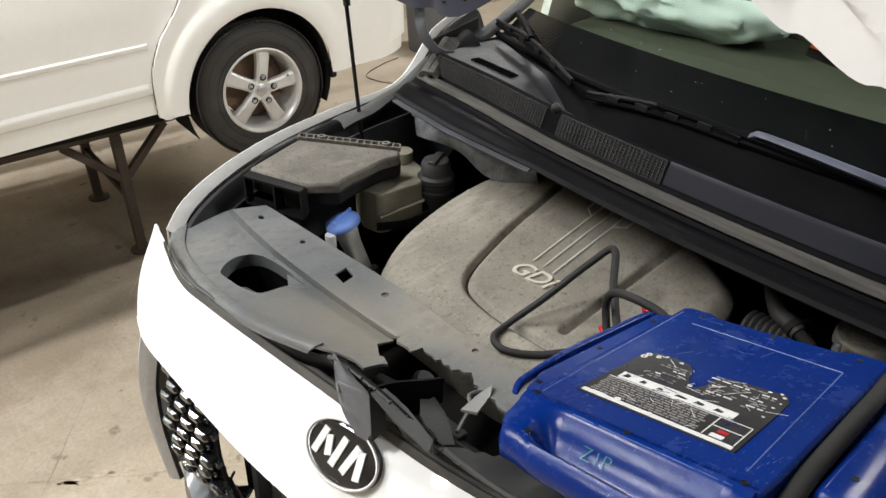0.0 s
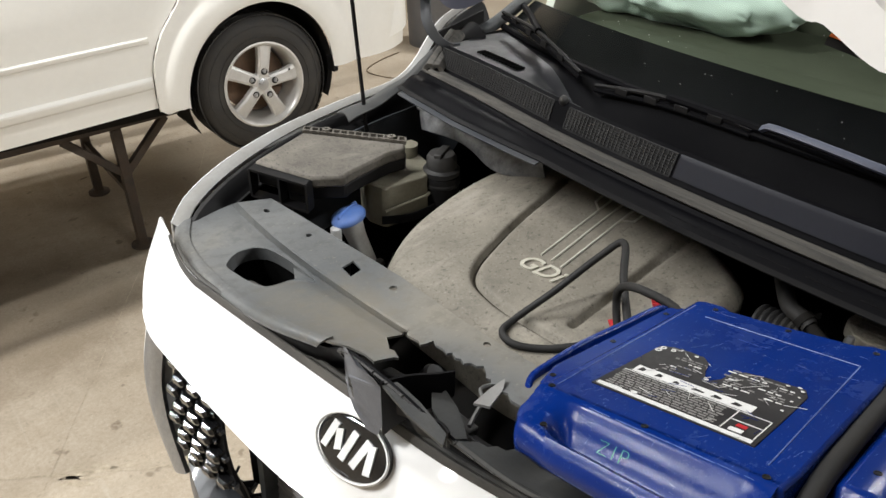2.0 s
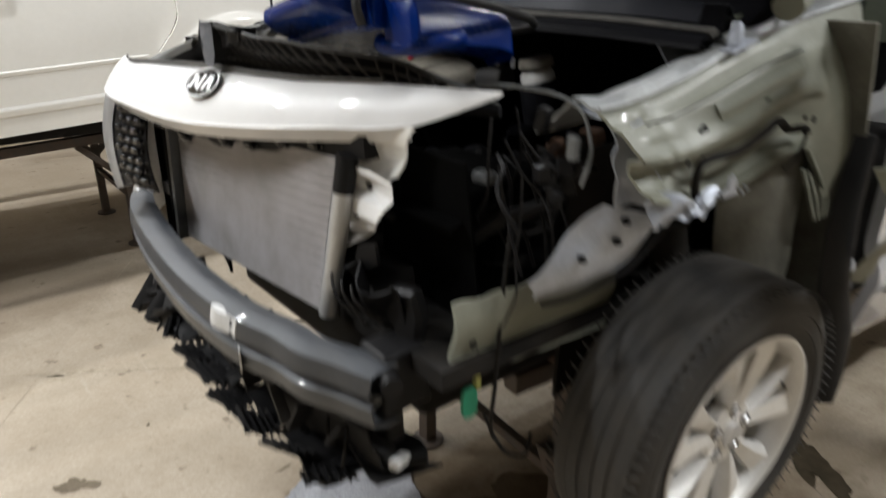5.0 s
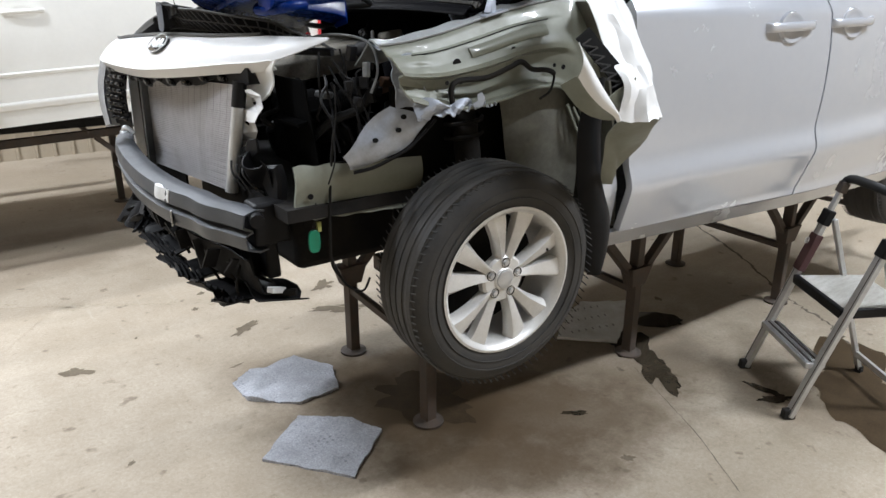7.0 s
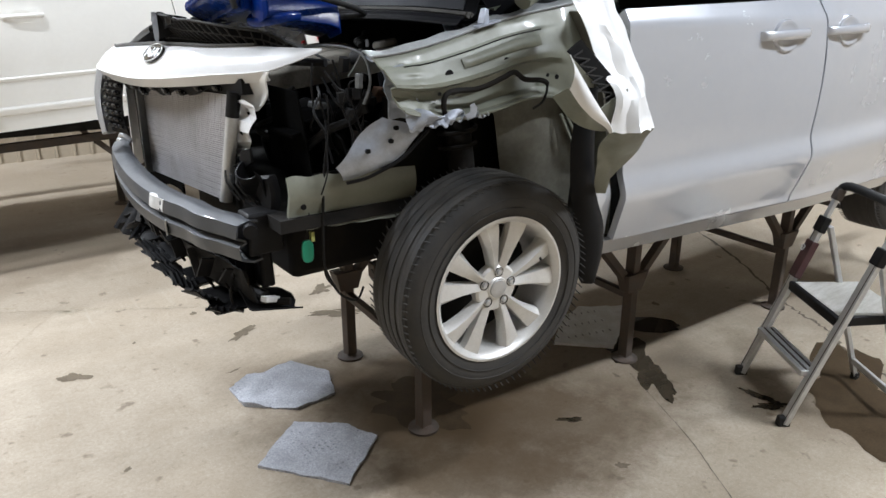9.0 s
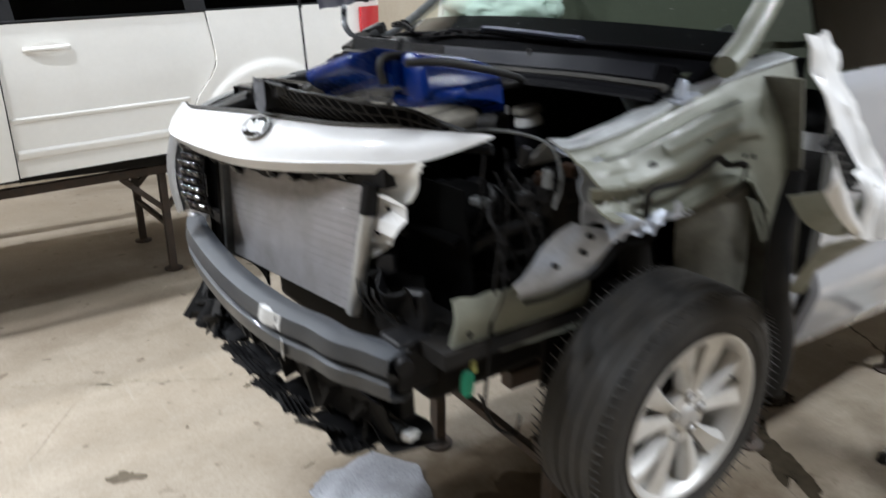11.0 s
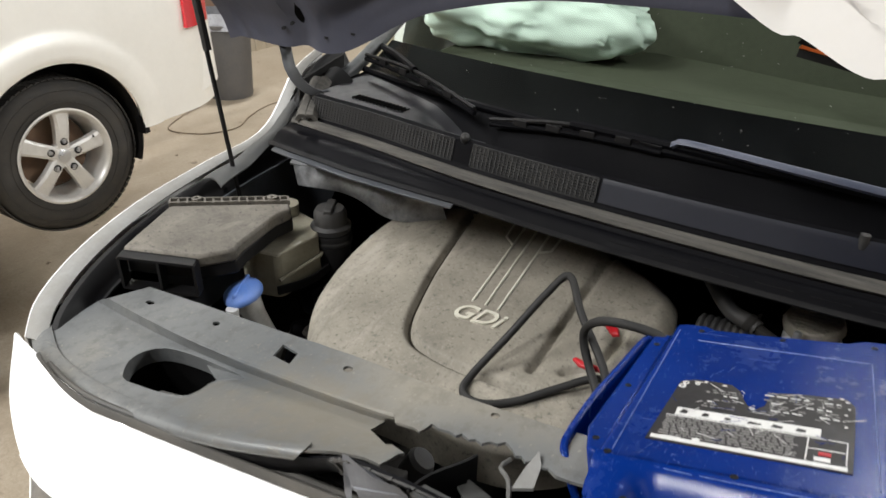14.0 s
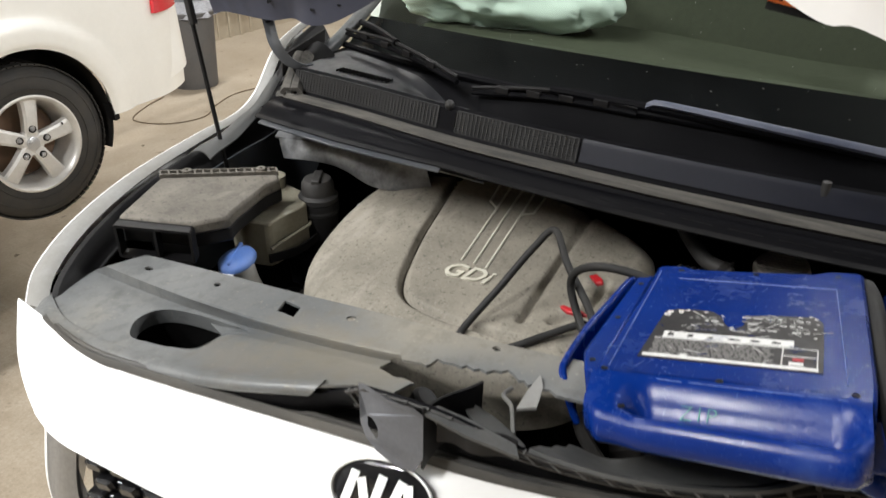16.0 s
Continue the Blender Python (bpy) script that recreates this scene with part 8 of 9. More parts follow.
# ---- steel stands ----
def stand(name, x0, x1, ys, z0, slope, legs, label, skew=0.0, joint=0.24, spread=0.24):
    """ys: the two rails at x0; skew: how far they run across for each metre along."""
    st = thing(name, ((x0 + x1) / 2, sum(ys) / 2, 0.0), label, "stand", "steel stands under the cars")

    def top(x):
        return z0 + slope * (x - x0)

    def at(x, y, z):
        return (x - skew * (y - ys[0]), y + skew * (x - x0), z)
    for y in ys:
        Shape().bar(at(x0, y, top(x0) - 0.03), at(x1, y, top(x1) - 0.03), 0.055, 0.06).part("rail", M_STEEL, st, bevel=0.004)
    for x in legs:
        for y in ys:
            h = top(x) - 0.06
            leg = Shape().bar(at(x, y, 0.012), at(x, y, h), 0.052, 0.052, (skew, 1, 0)).part("leg", M_STEEL, st, bevel=0.004)
            Shape().lathe([(0.066, 0.0), (0.066, 0.010), (0.042, 0.014), (0.032, 0.022), (0, 0.022)], T(*at(x, y, 0.0)), 20).part("foot", M_STEEL, leg)
            for sx in (-1, 1):
                if x0 < x + sx * spread < x1:
                    Shape().bar(at(x, y, h - joint), at(x + sx * spread, y, top(x + sx * spread) - 0.06), 0.040, 0.040, (skew, 1, 0)).part("brace", M_STEEL, st, bevel=0.003)
            if joint > 0.3:
                Shape().box((0.10, 0.056, 0.10), Matrix.Translation(at(x, y, h - joint + 0.03)), 1.5).part("gusset", M_STEEL, st, bevel=0.003)
        Shape().bar(at(x, ys[0], 0.35), at(x, ys[1], 0.35), 0.034, 0.034).part("tie_bar", M_STEEL, st, bevel=0.003)
        Shape().bar(at(x, ys[0], top(x) - 0.05), at(x, ys[1], top(x) - 0.05), 0.05, 0.05).part("cross_bar", M_STEEL, st, bevel=0.003)
    return st


stand("car_stand", -0.16, 4.2, (-0.435, 0.320), 0.80, 0.0, (0.06, 1.245, 2.47, 3.70), "dark rusty steel stand with braced legs under the wrecked car", -0.077, 0.34, 0.31)
stand("car_stand", -3.6, 0.27, (3.272, 4.085), 0.69, 0.030, (-0.150, -1.45, -2.75), "black steel stand with braced legs under the cream car", 0.0, 0.27, 0.27)

# ---- booster pack on the engine bay ----
pack = thing("booster_pack", (-0.45, -0.30, 1.60), "scuffed bright blue jump starter pack lying on the engine bay", "booster pack")
PX = Vector((0.9903, 0.0356, -0.1342))
PYv = Vector((0.0665, -0.9699, 0.2340))
PN = Vector((0.1218, 0.2407, 0.9629))
P0 = Vector((-0.5982, -0.1744, 1.7342))
L, W = 0.318, 0.244


def pk(a, b, c=0.0):
    """Place on the pack: a towards the car's rear, b across, c up from its top."""
    return P0 + PX * a + PYv * b + PN * c


def loft(loops, name, material, parent, label="", bevel=0.0, smooth=38):
    """A solid through closed loops of the same count of points."""
    n, m = len(loops[0]), len(loops)
    fs = [tuple(reversed(range(n))), tuple((m - 1) * n + q for q in range(n))]
    for r in range(m - 1):
        fs += [(r * n + q, r * n + (q + 1) % n, (r + 1) * n + (q + 1) % n, (r + 1) * n + q) for q in range(n)]
    return Shape().add([p for l in loops for p in l], fs).part(name, material, parent, label, bevel=bevel, smooth=smooth)


def pk_plate(poly, top, thick, name, material, parent, label="", bevel=0.006):
    n = len(poly)
    vs = [pk(a, b, top) for a, b in poly] + [pk(a, b, top - thick) for a, b in poly]
    fs = [tuple(range(n)), tuple(reversed(range(n, 2 * n)))] + [(i, (i + 1) % n, n + (i + 1) % n, n + i) for i in range(n)]
    return Shape().add(vs, fs).part(name, material, parent, label, bevel=bevel)


def step_in(x, a, b):
    k = min(1.0, max(0.0, (x - a) / (b - a)))
    return k * k * (3 - 2 * k)


body = pk_plate([(-0.004, -0.006), (0.20, -0.004), (L, -0.006), (L + 0.006, 0.004), (L + 0.006, 0.030), (L - 0.004, 0.044), (L - 0.006, 0.10), (L - 0.004, 0.19), (L + 0.006, 0.206), (L + 0.004, W - 0.004), (L - 0.004, W), (0.03, W + 0.002), (-0.004, W)], 0.0, 0.085, "case", M_BLUE, pack, "blue moulded case", 0.004)
# lower step along the left of the case, with its screws
pk_plate([(0.004, -0.0055), (0.012, -0.022), (0.05, -0.034), (0.285, -0.030), (0.296, -0.022), (0.298, -0.0055)], -0.006, 0.05, "side_step", M_BLUE, body, "", 0.004)
# front: sloped wall, hollow and a rounded carrying bar, solid at both ends
FRONT_OPEN = [(0.004, 0.0), (-0.004, 0.0), (-0.010, -0.004), (-0.019, -0.020), (-0.028, -0.036), (-0.038, -0.040), (-0.044, -0.030), (-0.049, -0.019), (-0.057, -0.015), (-0.064, -0.020), (-0.068, -0.030), (-0.067, -0.042), (-0.060, -0.050), (-0.046, -0.056), (0.004, -0.070)]
FRONT_FULL = [(0.004, 0.0), (-0.004, 0.0), (-0.012, -0.003), (-0.022, -0.006), (-0.030, -0.008), (-0.037, -0.010), (-0.043, -0.0115), (-0.049, -0.0125), (-0.056, -0.0145), (-0.062, -0.020), (-0.065, -0.030), (-0.064, -0.042), (-0.056, -0.050), (-0.046, -0.056), (0.004, -0.070)]
fl = []
for k in range(41):
    b = -0.008 + (W + 0.004) * k / 40
    hollow = step_in(b, 0.024, 0.056) * (1 - step_in(b, 0.214, 0.238))
    lean = -0.009 * (b / W)
    tip = 1 - 0.35 * step_in(0.010 - b, 0, 0.018) - 0.25 * step_in(b - 0.228, 0, 0.012)
    fl.append([pk((p[0] * (1 - hollow) + q[0] * hollow) * (tip if p[0] < -0.02 else 1) + lean * min(1.0, -p[0] / 0.05 if p[0] < 0 else 0), b, (p[1] * (1 - hollow) + q[1] * hollow)) for p, q in zip(FRONT_FULL, FRONT_OPEN)])
front = loft(fl, "front_grip", M_BLUE, body, "blue carrying grip with a hollow behind it", smooth=50)
# upright fin of the side handle
FIN = along([pk(0.018, -0.050, -0.034), pk(0.030, -0.058, -0.026), pk(0.048, -0.061, -0.020), (pk(0.12, -0.056, -0.010)), pk(0.20, -0.047, -0.005), pk(0.272, -0.039, -0.002), pk(0.292, -0.034, -0.010)])
Shape().sheet(lambda u, v: FIN(u) - PN * ((0.052 - 0.012 * u) * v) + PYv * (0.010 * v * v), 30, 6, 0.0085).part("side_handle", M_BLUE, body, "thin upright blue side handle", bevel=0.0025)
Shape().sheet(lambda u, v: FIN(0.10 + 0.86 * u) - PN * 0.034 + PYv * (0.004 + 0.034 * v) - PN * (0.010 * math.sin(v * 3.1)), 24, 5, 0.006).part("handle_web", M_BLUE, body)
# block past the cable groove
BLK = [(0.262, -0.020), (0.268, -0.013), (0.290, -0.012), (0.312, -0.022), (0.336, -0.042), (0.352, -0.070), (0.354, -0.125), (0.262, -0.125)]
ends = [(0.046, 0.86, 0.012), (0.056, 1.0, 0.0), (0.15, 1.0, 0.0), (0.26, 1.0, 0.0), (0.300, 0.96, 0.006), (0.312, 0.80, 0.02)]
loft([[pk(a, 0.262 + (b - 0.262) * k, c - d) for b, c in BLK] for a, k, d in ends], "end_block", M_BLUE, pack, "blue end block past the cable", 0.005)
pk_plate([(0.02, 0.236), (0.29, 0.236), (0.29, 0.268), (0.02, 0.268)], -0.030, 0.06, "neck", M_BLUE, pack, bevel=0.004)
Shape().tube([pk(0.06, 0.235, -0.105), pk(0.05, 0.25, -0.118), pk(0.055, 0.29, -0.128), pk(0.075, 0.34, -0.130), pk(0.11, 0.365, -0.122), pk(0.15, 0.36, -0.112)], 0.015, 12, 6).part("lower_grip", M_BLUE, pack, "blue grip under the block", smooth=60)
for a, b, c in ((0.304, 0.028, 0.0), (0.300, 0.122, 0.0), (0.303, 0.216, 0.0), (0.0025, 0.003, 0.0), (0.001, 0.115, 0.0), (0.003, 0.228, 0.0), (0.146, -0.020, -0.006), (0.262, -0.018, -0.006), (0.030, -0.018, -0.006), (-0.046, 0.032, -0.0125), (0.09, 0.285, -0.012), (0.24, 0.285, -0.012)):
    scr = Shape().lathe([(0.0036, 0.0), (0.0036, 0.0008), (0.0028, 0.0010), (0.0024, 0.0003), (0, 0.0003)], frame_on(pk(a, b, c), PX, PN.cross(PX)), 14)
    scr.part("screw", M_BLACK, body)
for p, q in (((0.274, 0.030), (0.260, 0.214)), ((0.260, 0.214), (0.020, 0.222)), ((0.008, 0.006), (0.300, 0.002))):
    Shape().tube([pk(*p, 0.0002), pk(*q, 0.0002)], 0.0007, 6, 0).part("panel_line", M_BLUEWORN, body)
# worn instruction label: bars stand for the print
def la(a):
    return 0.036 + (a - 0.055) * 0.88


def lb(b):
    return 0.029 + (b - 0.040) * 1.0


lab = pk_plate([(la(a), lb(b)) for a, b in ((0.055, 0.040), (0.196, 0.046), (0.205, 0.060), (0.206, 0.080), (0.203, 0.098), (0.190, 0.108), (0.172, 0.113), (0.160, 0.118), (0.150, 0.126), (0.164, 0.134), (0.186, 0.136), (0.200, 0.145), (0.204, 0.170), (0.206, 0.205), (0.190, 0.212), (0.130, 0.213), (0.056, 0.213))], 0.0012, 0.0016, "instruction_label", M_LABEL, body, "worn black instruction label with pictograms", 0.0)
rl = random.Random(8)


def lab_bar(a0, b0, a1, b1, material, parent, name="print_bar", up=0.0019):
    pk_plate([(la(a0), lb(b0)), (la(a1), lb(b0)), (la(a1), lb(b1)), (la(a0), lb(b1))], up, 0.0006, name, material, parent, bevel=0.0)


lab_bar(0.058, 0.044, 0.0645, 0.209, M_PRINT, lab)
lab_bar(0.113, 0.056, 0.130, 0.186, M_PRINT, lab)
for k in range(6):
    b = 0.060 + 0.021 * k
    w, h = rl.uniform(0.006, 0.013), rl.uniform(0.004, 0.010)
    pk_plate([(la(p), lb(q)) for p, q in ((0.117, b), (0.117 + h, b + 0.002), (0.116 + h * 0.8, b + w), (0.1175, b + w * 0.9))], 0.0024, 0.0004, "pictogram", M_LABEL, lab, bevel=0.0)
for r in range(8):
    a = 0.0690 + 0.0051 * r
    b = 0.048 + rl.uniform(0, 0.004)
    while b < 0.166:
        w = rl.uniform(0.003, 0.011)
        lab_bar(a, b, a + 0.0021, min(b + w, 0.170), M_GREYPRINT, lab)
        b += w + 0.0018
for r in range(11):
    a = 0.136 + 0.0058 * r
    for b0, b1 in ((0.072, 0.108), (0.130, 0.200)):
        if (r > 8 and b0 < 0.1) or (r < 2 and b0 > 0.1) or (b0 < 0.1 and r in (0, 5)):
            continue
        b = b0 + rl.uniform(0, 0.01)
        while b < b1:
            w = rl.uniform(0.003, 0.010)
            if rl.random() < 0.72:
                lab_bar(a, b, a + 0.0018, min(b + w, b1), M_GREYPRINT if r % 3 else M_PRINT, lab)
            b += w + 0.0026
for a, b, r in ((0.193, 0.052, 0.0034), (0.184, 0.050, 0.0038), (0.194, 0.064, 0.0028)):
    Shape().lathe([(r, 0), (r, 0.0006), (r * 0.55, 0.0006), (r * 0.55, 0)], frame_on(pk(la(a), lb(b), 0.0014), PX, PN.cross(PX)), 16, True).part("symbol", M_PRINT, lab)
lab_bar(0.079, 0.186, 0.085, 0.196, M_RED, lab, "red_symbol")
lab_bar(0.068, 0.183, 0.075, 0.196, M_PRINT, lab)
for bars in ((0.067, 0.176, 0.110, 0.1772), (0.0895, 0.176, 0.0905, 0.208), (0.110, 0.048, 0.1108, 0.208), (0.067, 0.2075, 0.110, 0.2085)):
    lab_bar(*bars, M_PRINT, lab)
for k in range(46):
    a, b = rl.uniform(0.06, 0.20), rl.uniform(0.045, 0.205)
    d = rl.uniform(0, 3.14)
    l = rl.uniform(0.004, 0.022)
    Shape().bar(pk(la(a), lb(b), 0.0026), pk(la(a + l * math.cos(d)), lb(b + l * math.sin(d)), 0.0026), 0.0004, 0.0004).part("scratch", M_PRINT if k % 3 else M_BLUE, lab)
for a, b, r in ((0.203, 0.200, 0.002), (0.199, 0.190, 0.0022), (0.196, 0.205, 0.0024), (0.180, 0.207, 0.0018), (0.166, 0.205, 0.002), (0.140, 0.206, 0.0022), (0.066, 0.086, 0.004), (0.062, 0.124, 0.003), (0.110, 0.126, 0.003), (0.150, 0.124, 0.003), (0.200, 0.072, 0.002), (0.196, 0.092, 0.0024), (0.060, 0.195, 0.003)):
    pk_plate([(la(a + r * math.cos(k) * (0.5 + 0.5 * rl.random())), lb(b + r * math.sin(k) * (0.5 + 0.8 * rl.random()))) for k in (0, 0.9, 1.8, 2.7, 3.6, 4.5, 5.4)], 0.0027, 0.0004, "torn_paper", M_PRINT, lab, bevel=0.0)
rs = random.Random(31)
for k in range(34):
    a, b = rs.uniform(0.006, 0.300), rs.uniform(0.004, 0.236)
    if 0.03 < a < 0.165 and 0.022 < b < 0.205:
        continue
    d = rs.choice([rs.uniform(0.2, 0.6), rs.uniform(1.2, 1.9)])
    l = rs.uniform(0.004, 0.024)
    Shape().bar(pk(a, b, 0.0001), pk(min(0.308, a + l * math.cos(d)), min(0.238, b + l * math.sin(d)), 0.0001), 0.00022, 0.00025).part("scuff", M_BLUEWORN, body)
for k in range(34):
    b = rs.gauss(0.115, 0.055)
    if 0.05 < b < 0.225:
        q = rs.uniform(0.0, 0.3)
        Shape().bar(pk(-0.0095 - 0.004 * q, b, -0.0035 - 0.012 * q), pk(-0.018, b + rs.uniform(-0.004, 0.004), -0.012 - rs.uniform(0.004, 0.012)), 0.0005, 0.0005).part("scuff", M_BLUEWORN, front)
# Pale bars along the front edge: scuffs, and its highlight line drawn in colour.
for k in range(26):
    b = rs.uniform(0.03, 0.22)
    Shape().bar(pk(-0.006, b, -0.0008), pk(-0.0065, b + rs.uniform(0.006, 0.022), -0.0010), 0.0007, 0.0006).part("scuff", M_BLUEWORN, front)
letters("marker_writing", "ZIP", 0.021, frame_on(pk(-0.0262, 0.098, -0.0240), PYv, PX * 0.49 + PN * 0.87), M_MINT, front, 0.0005, "mint marker letters", 1.25, 0.1, -0.0007)
# cables
CB = Shape().tube([pk(0.23, -0.018, -0.035), (-0.330, -0.168, 1.668), (-0.312, -0.146, 1.682), (-0.314, -0.087, 1.682), (-0.292, -0.045, 1.650), (-0.281, -0.034, 1.612), (-0.300, -0.060, 1.570), (-0.345, -0.10, 1.555), (-0.40, -0.15, 1.56)], 0.0064, 10, 7)
CB.part("looped_cable", M_RUBBER, pack, "thick black cable looped by the case", smooth=60)
CB2 = Shape().tube([(-0.345, -0.110, 1.555), (-0.300, -0.075, 1.590), (-0.235, -0.010, 1.620), (-0.182, 0.036, 1.645), (-0.205, 0.062, 1.615), (-0.270, 0.094, 1.555), (-0.335, 0.118, 1.512), (-0.372, 0.112, 1.506), (-0.380, 0.078, 1.506), (-0.350, 0.036, 1.508), (-0.300, -0.010, 1.520), (-0.262, -0.055, 1.535), (-0.28, -0.10, 1.55)], 0.0064, 10, 8)
CB2.part("jump_cable", M_RUBBER, pack, "thick black jump cable lying over the engine cover", smooth=60)
CB3 = Shape().tube([pk(0.345, 0.240, -0.05), pk(0.318, 0.246, -0.016), pk(0.25, 0.252, -0.009), pk(0.14, 0.254, -0.010), pk(0.05, 0.255, -0.014), pk(0.005, 0.258, -0.026), pk(-0.014, 0.264, -0.05), pk(-0.006, 0.268, -0.09)], 0.0092, 10, 8)
CB3.part("strap_cable", M_RUBBER, pack, "thick black cable lying in the groove", smooth=60)
CB4 = Shape().tube([pk(0.30, 0.30, -0.085), pk(0.42, 0.290, -0.060), pk(0.40, 0.318, -0.056), pk(0.34, 0.352, -0.058), pk(0.24, 0.392, -0.062), pk(0.15, 0.418, -0.064), pk(0.06, 0.436, -0.064), pk(0.0, 0.430, -0.066), pk(-0.05, 0.41, -0.07)], 0.0090, 10, 8)
CB4.part("end_cable", M_RUBBER, pack, "loop of dusty black cable", smooth=60)
clamp = thing("cable_clamp", (-0.33, 0.0, 1.56), "red jaws of a jump cable clamp on the engine cover", "clamp")
Shape().prism([(0.0, 0.0), (0.018, -0.003), (0.040, 0.004), (0.052, 0.012), (0.040, 0.014), (0.018, 0.008), (0.002, 0.006)], 0.007, frame_on((-0.268, -0.018, 1.556), (-0.45, -0.9, 0.10), (0.9, -0.45, 0.3)), 0.002, 0.002).part("upper_jaw", M_RED, clamp, "red plastic grip", bevel=0.002)
Shape().prism([(0, 0), (0.030, 0.002), (0.036, 0.012), (0.024, 0.016), (0.006, 0.012)], 0.008, frame_on((-0.185, -0.036, 1.575), (-0.8, -0.6, 0.1), (0.6, -0.8, 0.5)), 0.002, 0.002).part("lower_jaw", M_RED, clamp, "red plastic grip", bevel=0.002)

# ---- step ladder ----
ladder = thing("step_ladder", (1.70, -1.25, 0.0), "folding aluminium step ladder with a ribbed black-edged platform", "ladder")
LA, LB = Vector((1.331, -1.344, 0)), Vector((1.587, -0.983, 0))
LD = Vector((0.8157, -0.5785, 0)).normalized()
acr = (LB - LA).normalized()


def up_rail(base, z, off=0.0):
    """Place on a front rail at that height."""
    return base + LD * (0.345 * z + off) + Vector((0, 0, z))


for base, inward in ((LA, 1), (LB, -1)):
    side = tuple(acr)
    rail_l = Shape().bar(up_rail(base, 0.01), up_rail(base, 0.78), 0.022, 0.046, side).part("front_rail", M_ALU, ladder, "scuffed aluminium rail", bevel=0.003)
    for off in (-0.012, 0.012):
        Shape().bar(up_rail(base, 0.03, off) - acr * 0.0115 * inward, up_rail(base, 0.76, off) - acr * 0.0115 * inward, 0.0015, 0.004, side).part("rail_groove", M_STEEL, rail_l)
    Shape().box((0.055, 0.034, 0.045), Matrix.Translation(base + Vector((0, 0, 0.022))) @ pose(0, 0, 0, 0, 0, -35), 0.9).part("rubber_foot", M_RUBBER, rail_l, bevel=0.005)
    Shape().bar(up_rail(base, 0.78), up_rail(base, 0.90), 0.018, 0.030, side).part("upper_rail", M_ALU, ladder, bevel=0.003)
    Shape().bar(up_rail(base, 0.735), up_rail(base, 0.805), 0.036, 0.058, side).part("joint", M_BLACK, ladder, bevel=0.006)
    Shape().bar(up_rail(base, 0.885), up_rail(base, 0.935), 0.034, 0.046, side).part("grip_socket", M_STEEL, ladder, bevel=0.006)
    rb = base + LD * 0.535 + acr * 0.05 * inward
    Shape().bar(rb + Vector((0, 0, 0.012)), up_rail(base, 0.77, 0.02) + acr * 0.03 * inward, 0.020, 0.030, side).part("rear_leg", M_ALU, ladder, bevel=0.003)
    Shape().box((0.035, 0.032, 0.034), Matrix.Translation(rb + Vector((0, 0, 0.017))), 0.9).part("rubber_foot", M_RUBBER, ladder, bevel=0.004)
    for z in (0.245, 0.505):
        Shape().lathe([(0.007, 0.0), (0.007, 0.003), (0.004, 0.005), (0, 0.005)], frame_on(up_rail(base, z) - acr * 0.0115 * inward, tuple(LD), (0, 0, 1)), 12).part("rivet", M_STEEL, rail_l)
Shape().tube([up_rail(LA, 0.92), up_rail(LA, 0.955, 0.01) + acr * 0.04, up_rail(LB, 0.955, 0.01) - acr * 0.04, up_rail(LB, 0.92)], 0.020, 12, 5).part("top_grip", M_RUBBER, ladder, "black foam grip")
sleeve = Shape().bar(up_rail(LB, 0.515) - acr * 0.002, up_rail(LB, 0.690) - acr * 0.002, 0.034, 0.058, tuple(acr)).part("rail_sleeve", M_MAROON, ladder, "dark maroon sticker sleeve", bevel=0.004)
rail_up = (up_rail(LB, 1.0) - up_rail(LB, 0.0)).normalized()
face_n = rail_up.cross(acr).normalized()
if face_n.dot(LD) > 0:
    face_n = -face_n
fm = frame_on(up_rail(LB, 0.650) + face_n * 0.0300, tuple(acr), tuple(rail_up))
if (fm.to_3x3() @ Vector((0, 0, 1))).dot(face_n) < 0:
    fm = frame_on(up_rail(LB, 0.650) + face_n * 0.0300, tuple(-acr), tuple(rail_up))
Shape().lathe([(0.0155, 0.0), (0.0155, 0.0012), (0.0125, 0.0012), (0.0125, 0.0)], fm, 24, True).part("round_mark", M_PRINT, sleeve)
for q in ((-0.006, 18), (0.006, -18)):
    Shape().box((0.003, 0.020, 0.0012), fm @ T(q[0], 0, 0.0006) @ pose(0, 0, 0, 0, 0, q[1])).part("round_mark", M_PRINT, sleeve)
for k in range(11):
    Shape().box((0.010, 0.0016, 0.008), Matrix.Translation(up_rail(LA, 0.52 + 0.028 * k) - acr * 0.0118) @ pose(0, 0, 0, 0, 20, -35)).part("rail_print", M_GREYPRINT, ladder)
st = Shape().bar(up_rail(LA, 0.245) + acr * 0.010, up_rail(LB, 0.245) - acr * 0.010, 0.085, 0.026).part("lower_step", M_ALU, ladder, "narrow ribbed step", bevel=0.004)
for k in range(5):
    o = LD * (-0.030 + 0.015 * k) + Vector((0, 0, 0.0145))
    Shape().bar(up_rail(LA, 0.245) + o + acr * 0.02, up_rail(LB, 0.245) + o - acr * 0.02, 0.007, 0.004).part("step_rib", M_STEEL if k % 2 else M_ALU, st)
PLZ = 0.500
pl = [LA + LD * 0.150 + acr * 0.015, LB + LD * 0.150 - acr * 0.015, LB + LD * 0.470 - acr * 0.05, LA + LD * 0.470 + acr * 0.05]
vs = [p + Vector((0, 0, PLZ)) for p in pl] + [p + Vector((0, 0, PLZ - 0.045)) for p in pl]
plat = Shape().add(vs, [(0, 1, 2, 3), (7, 6, 5, 4), (0, 1, 5, 4), (1, 2, 6, 5), (2, 3, 7, 6), (3, 0, 4, 7)]).part("platform", M_BLACK, ladder, "worn black-edged platform", bevel=0.008)
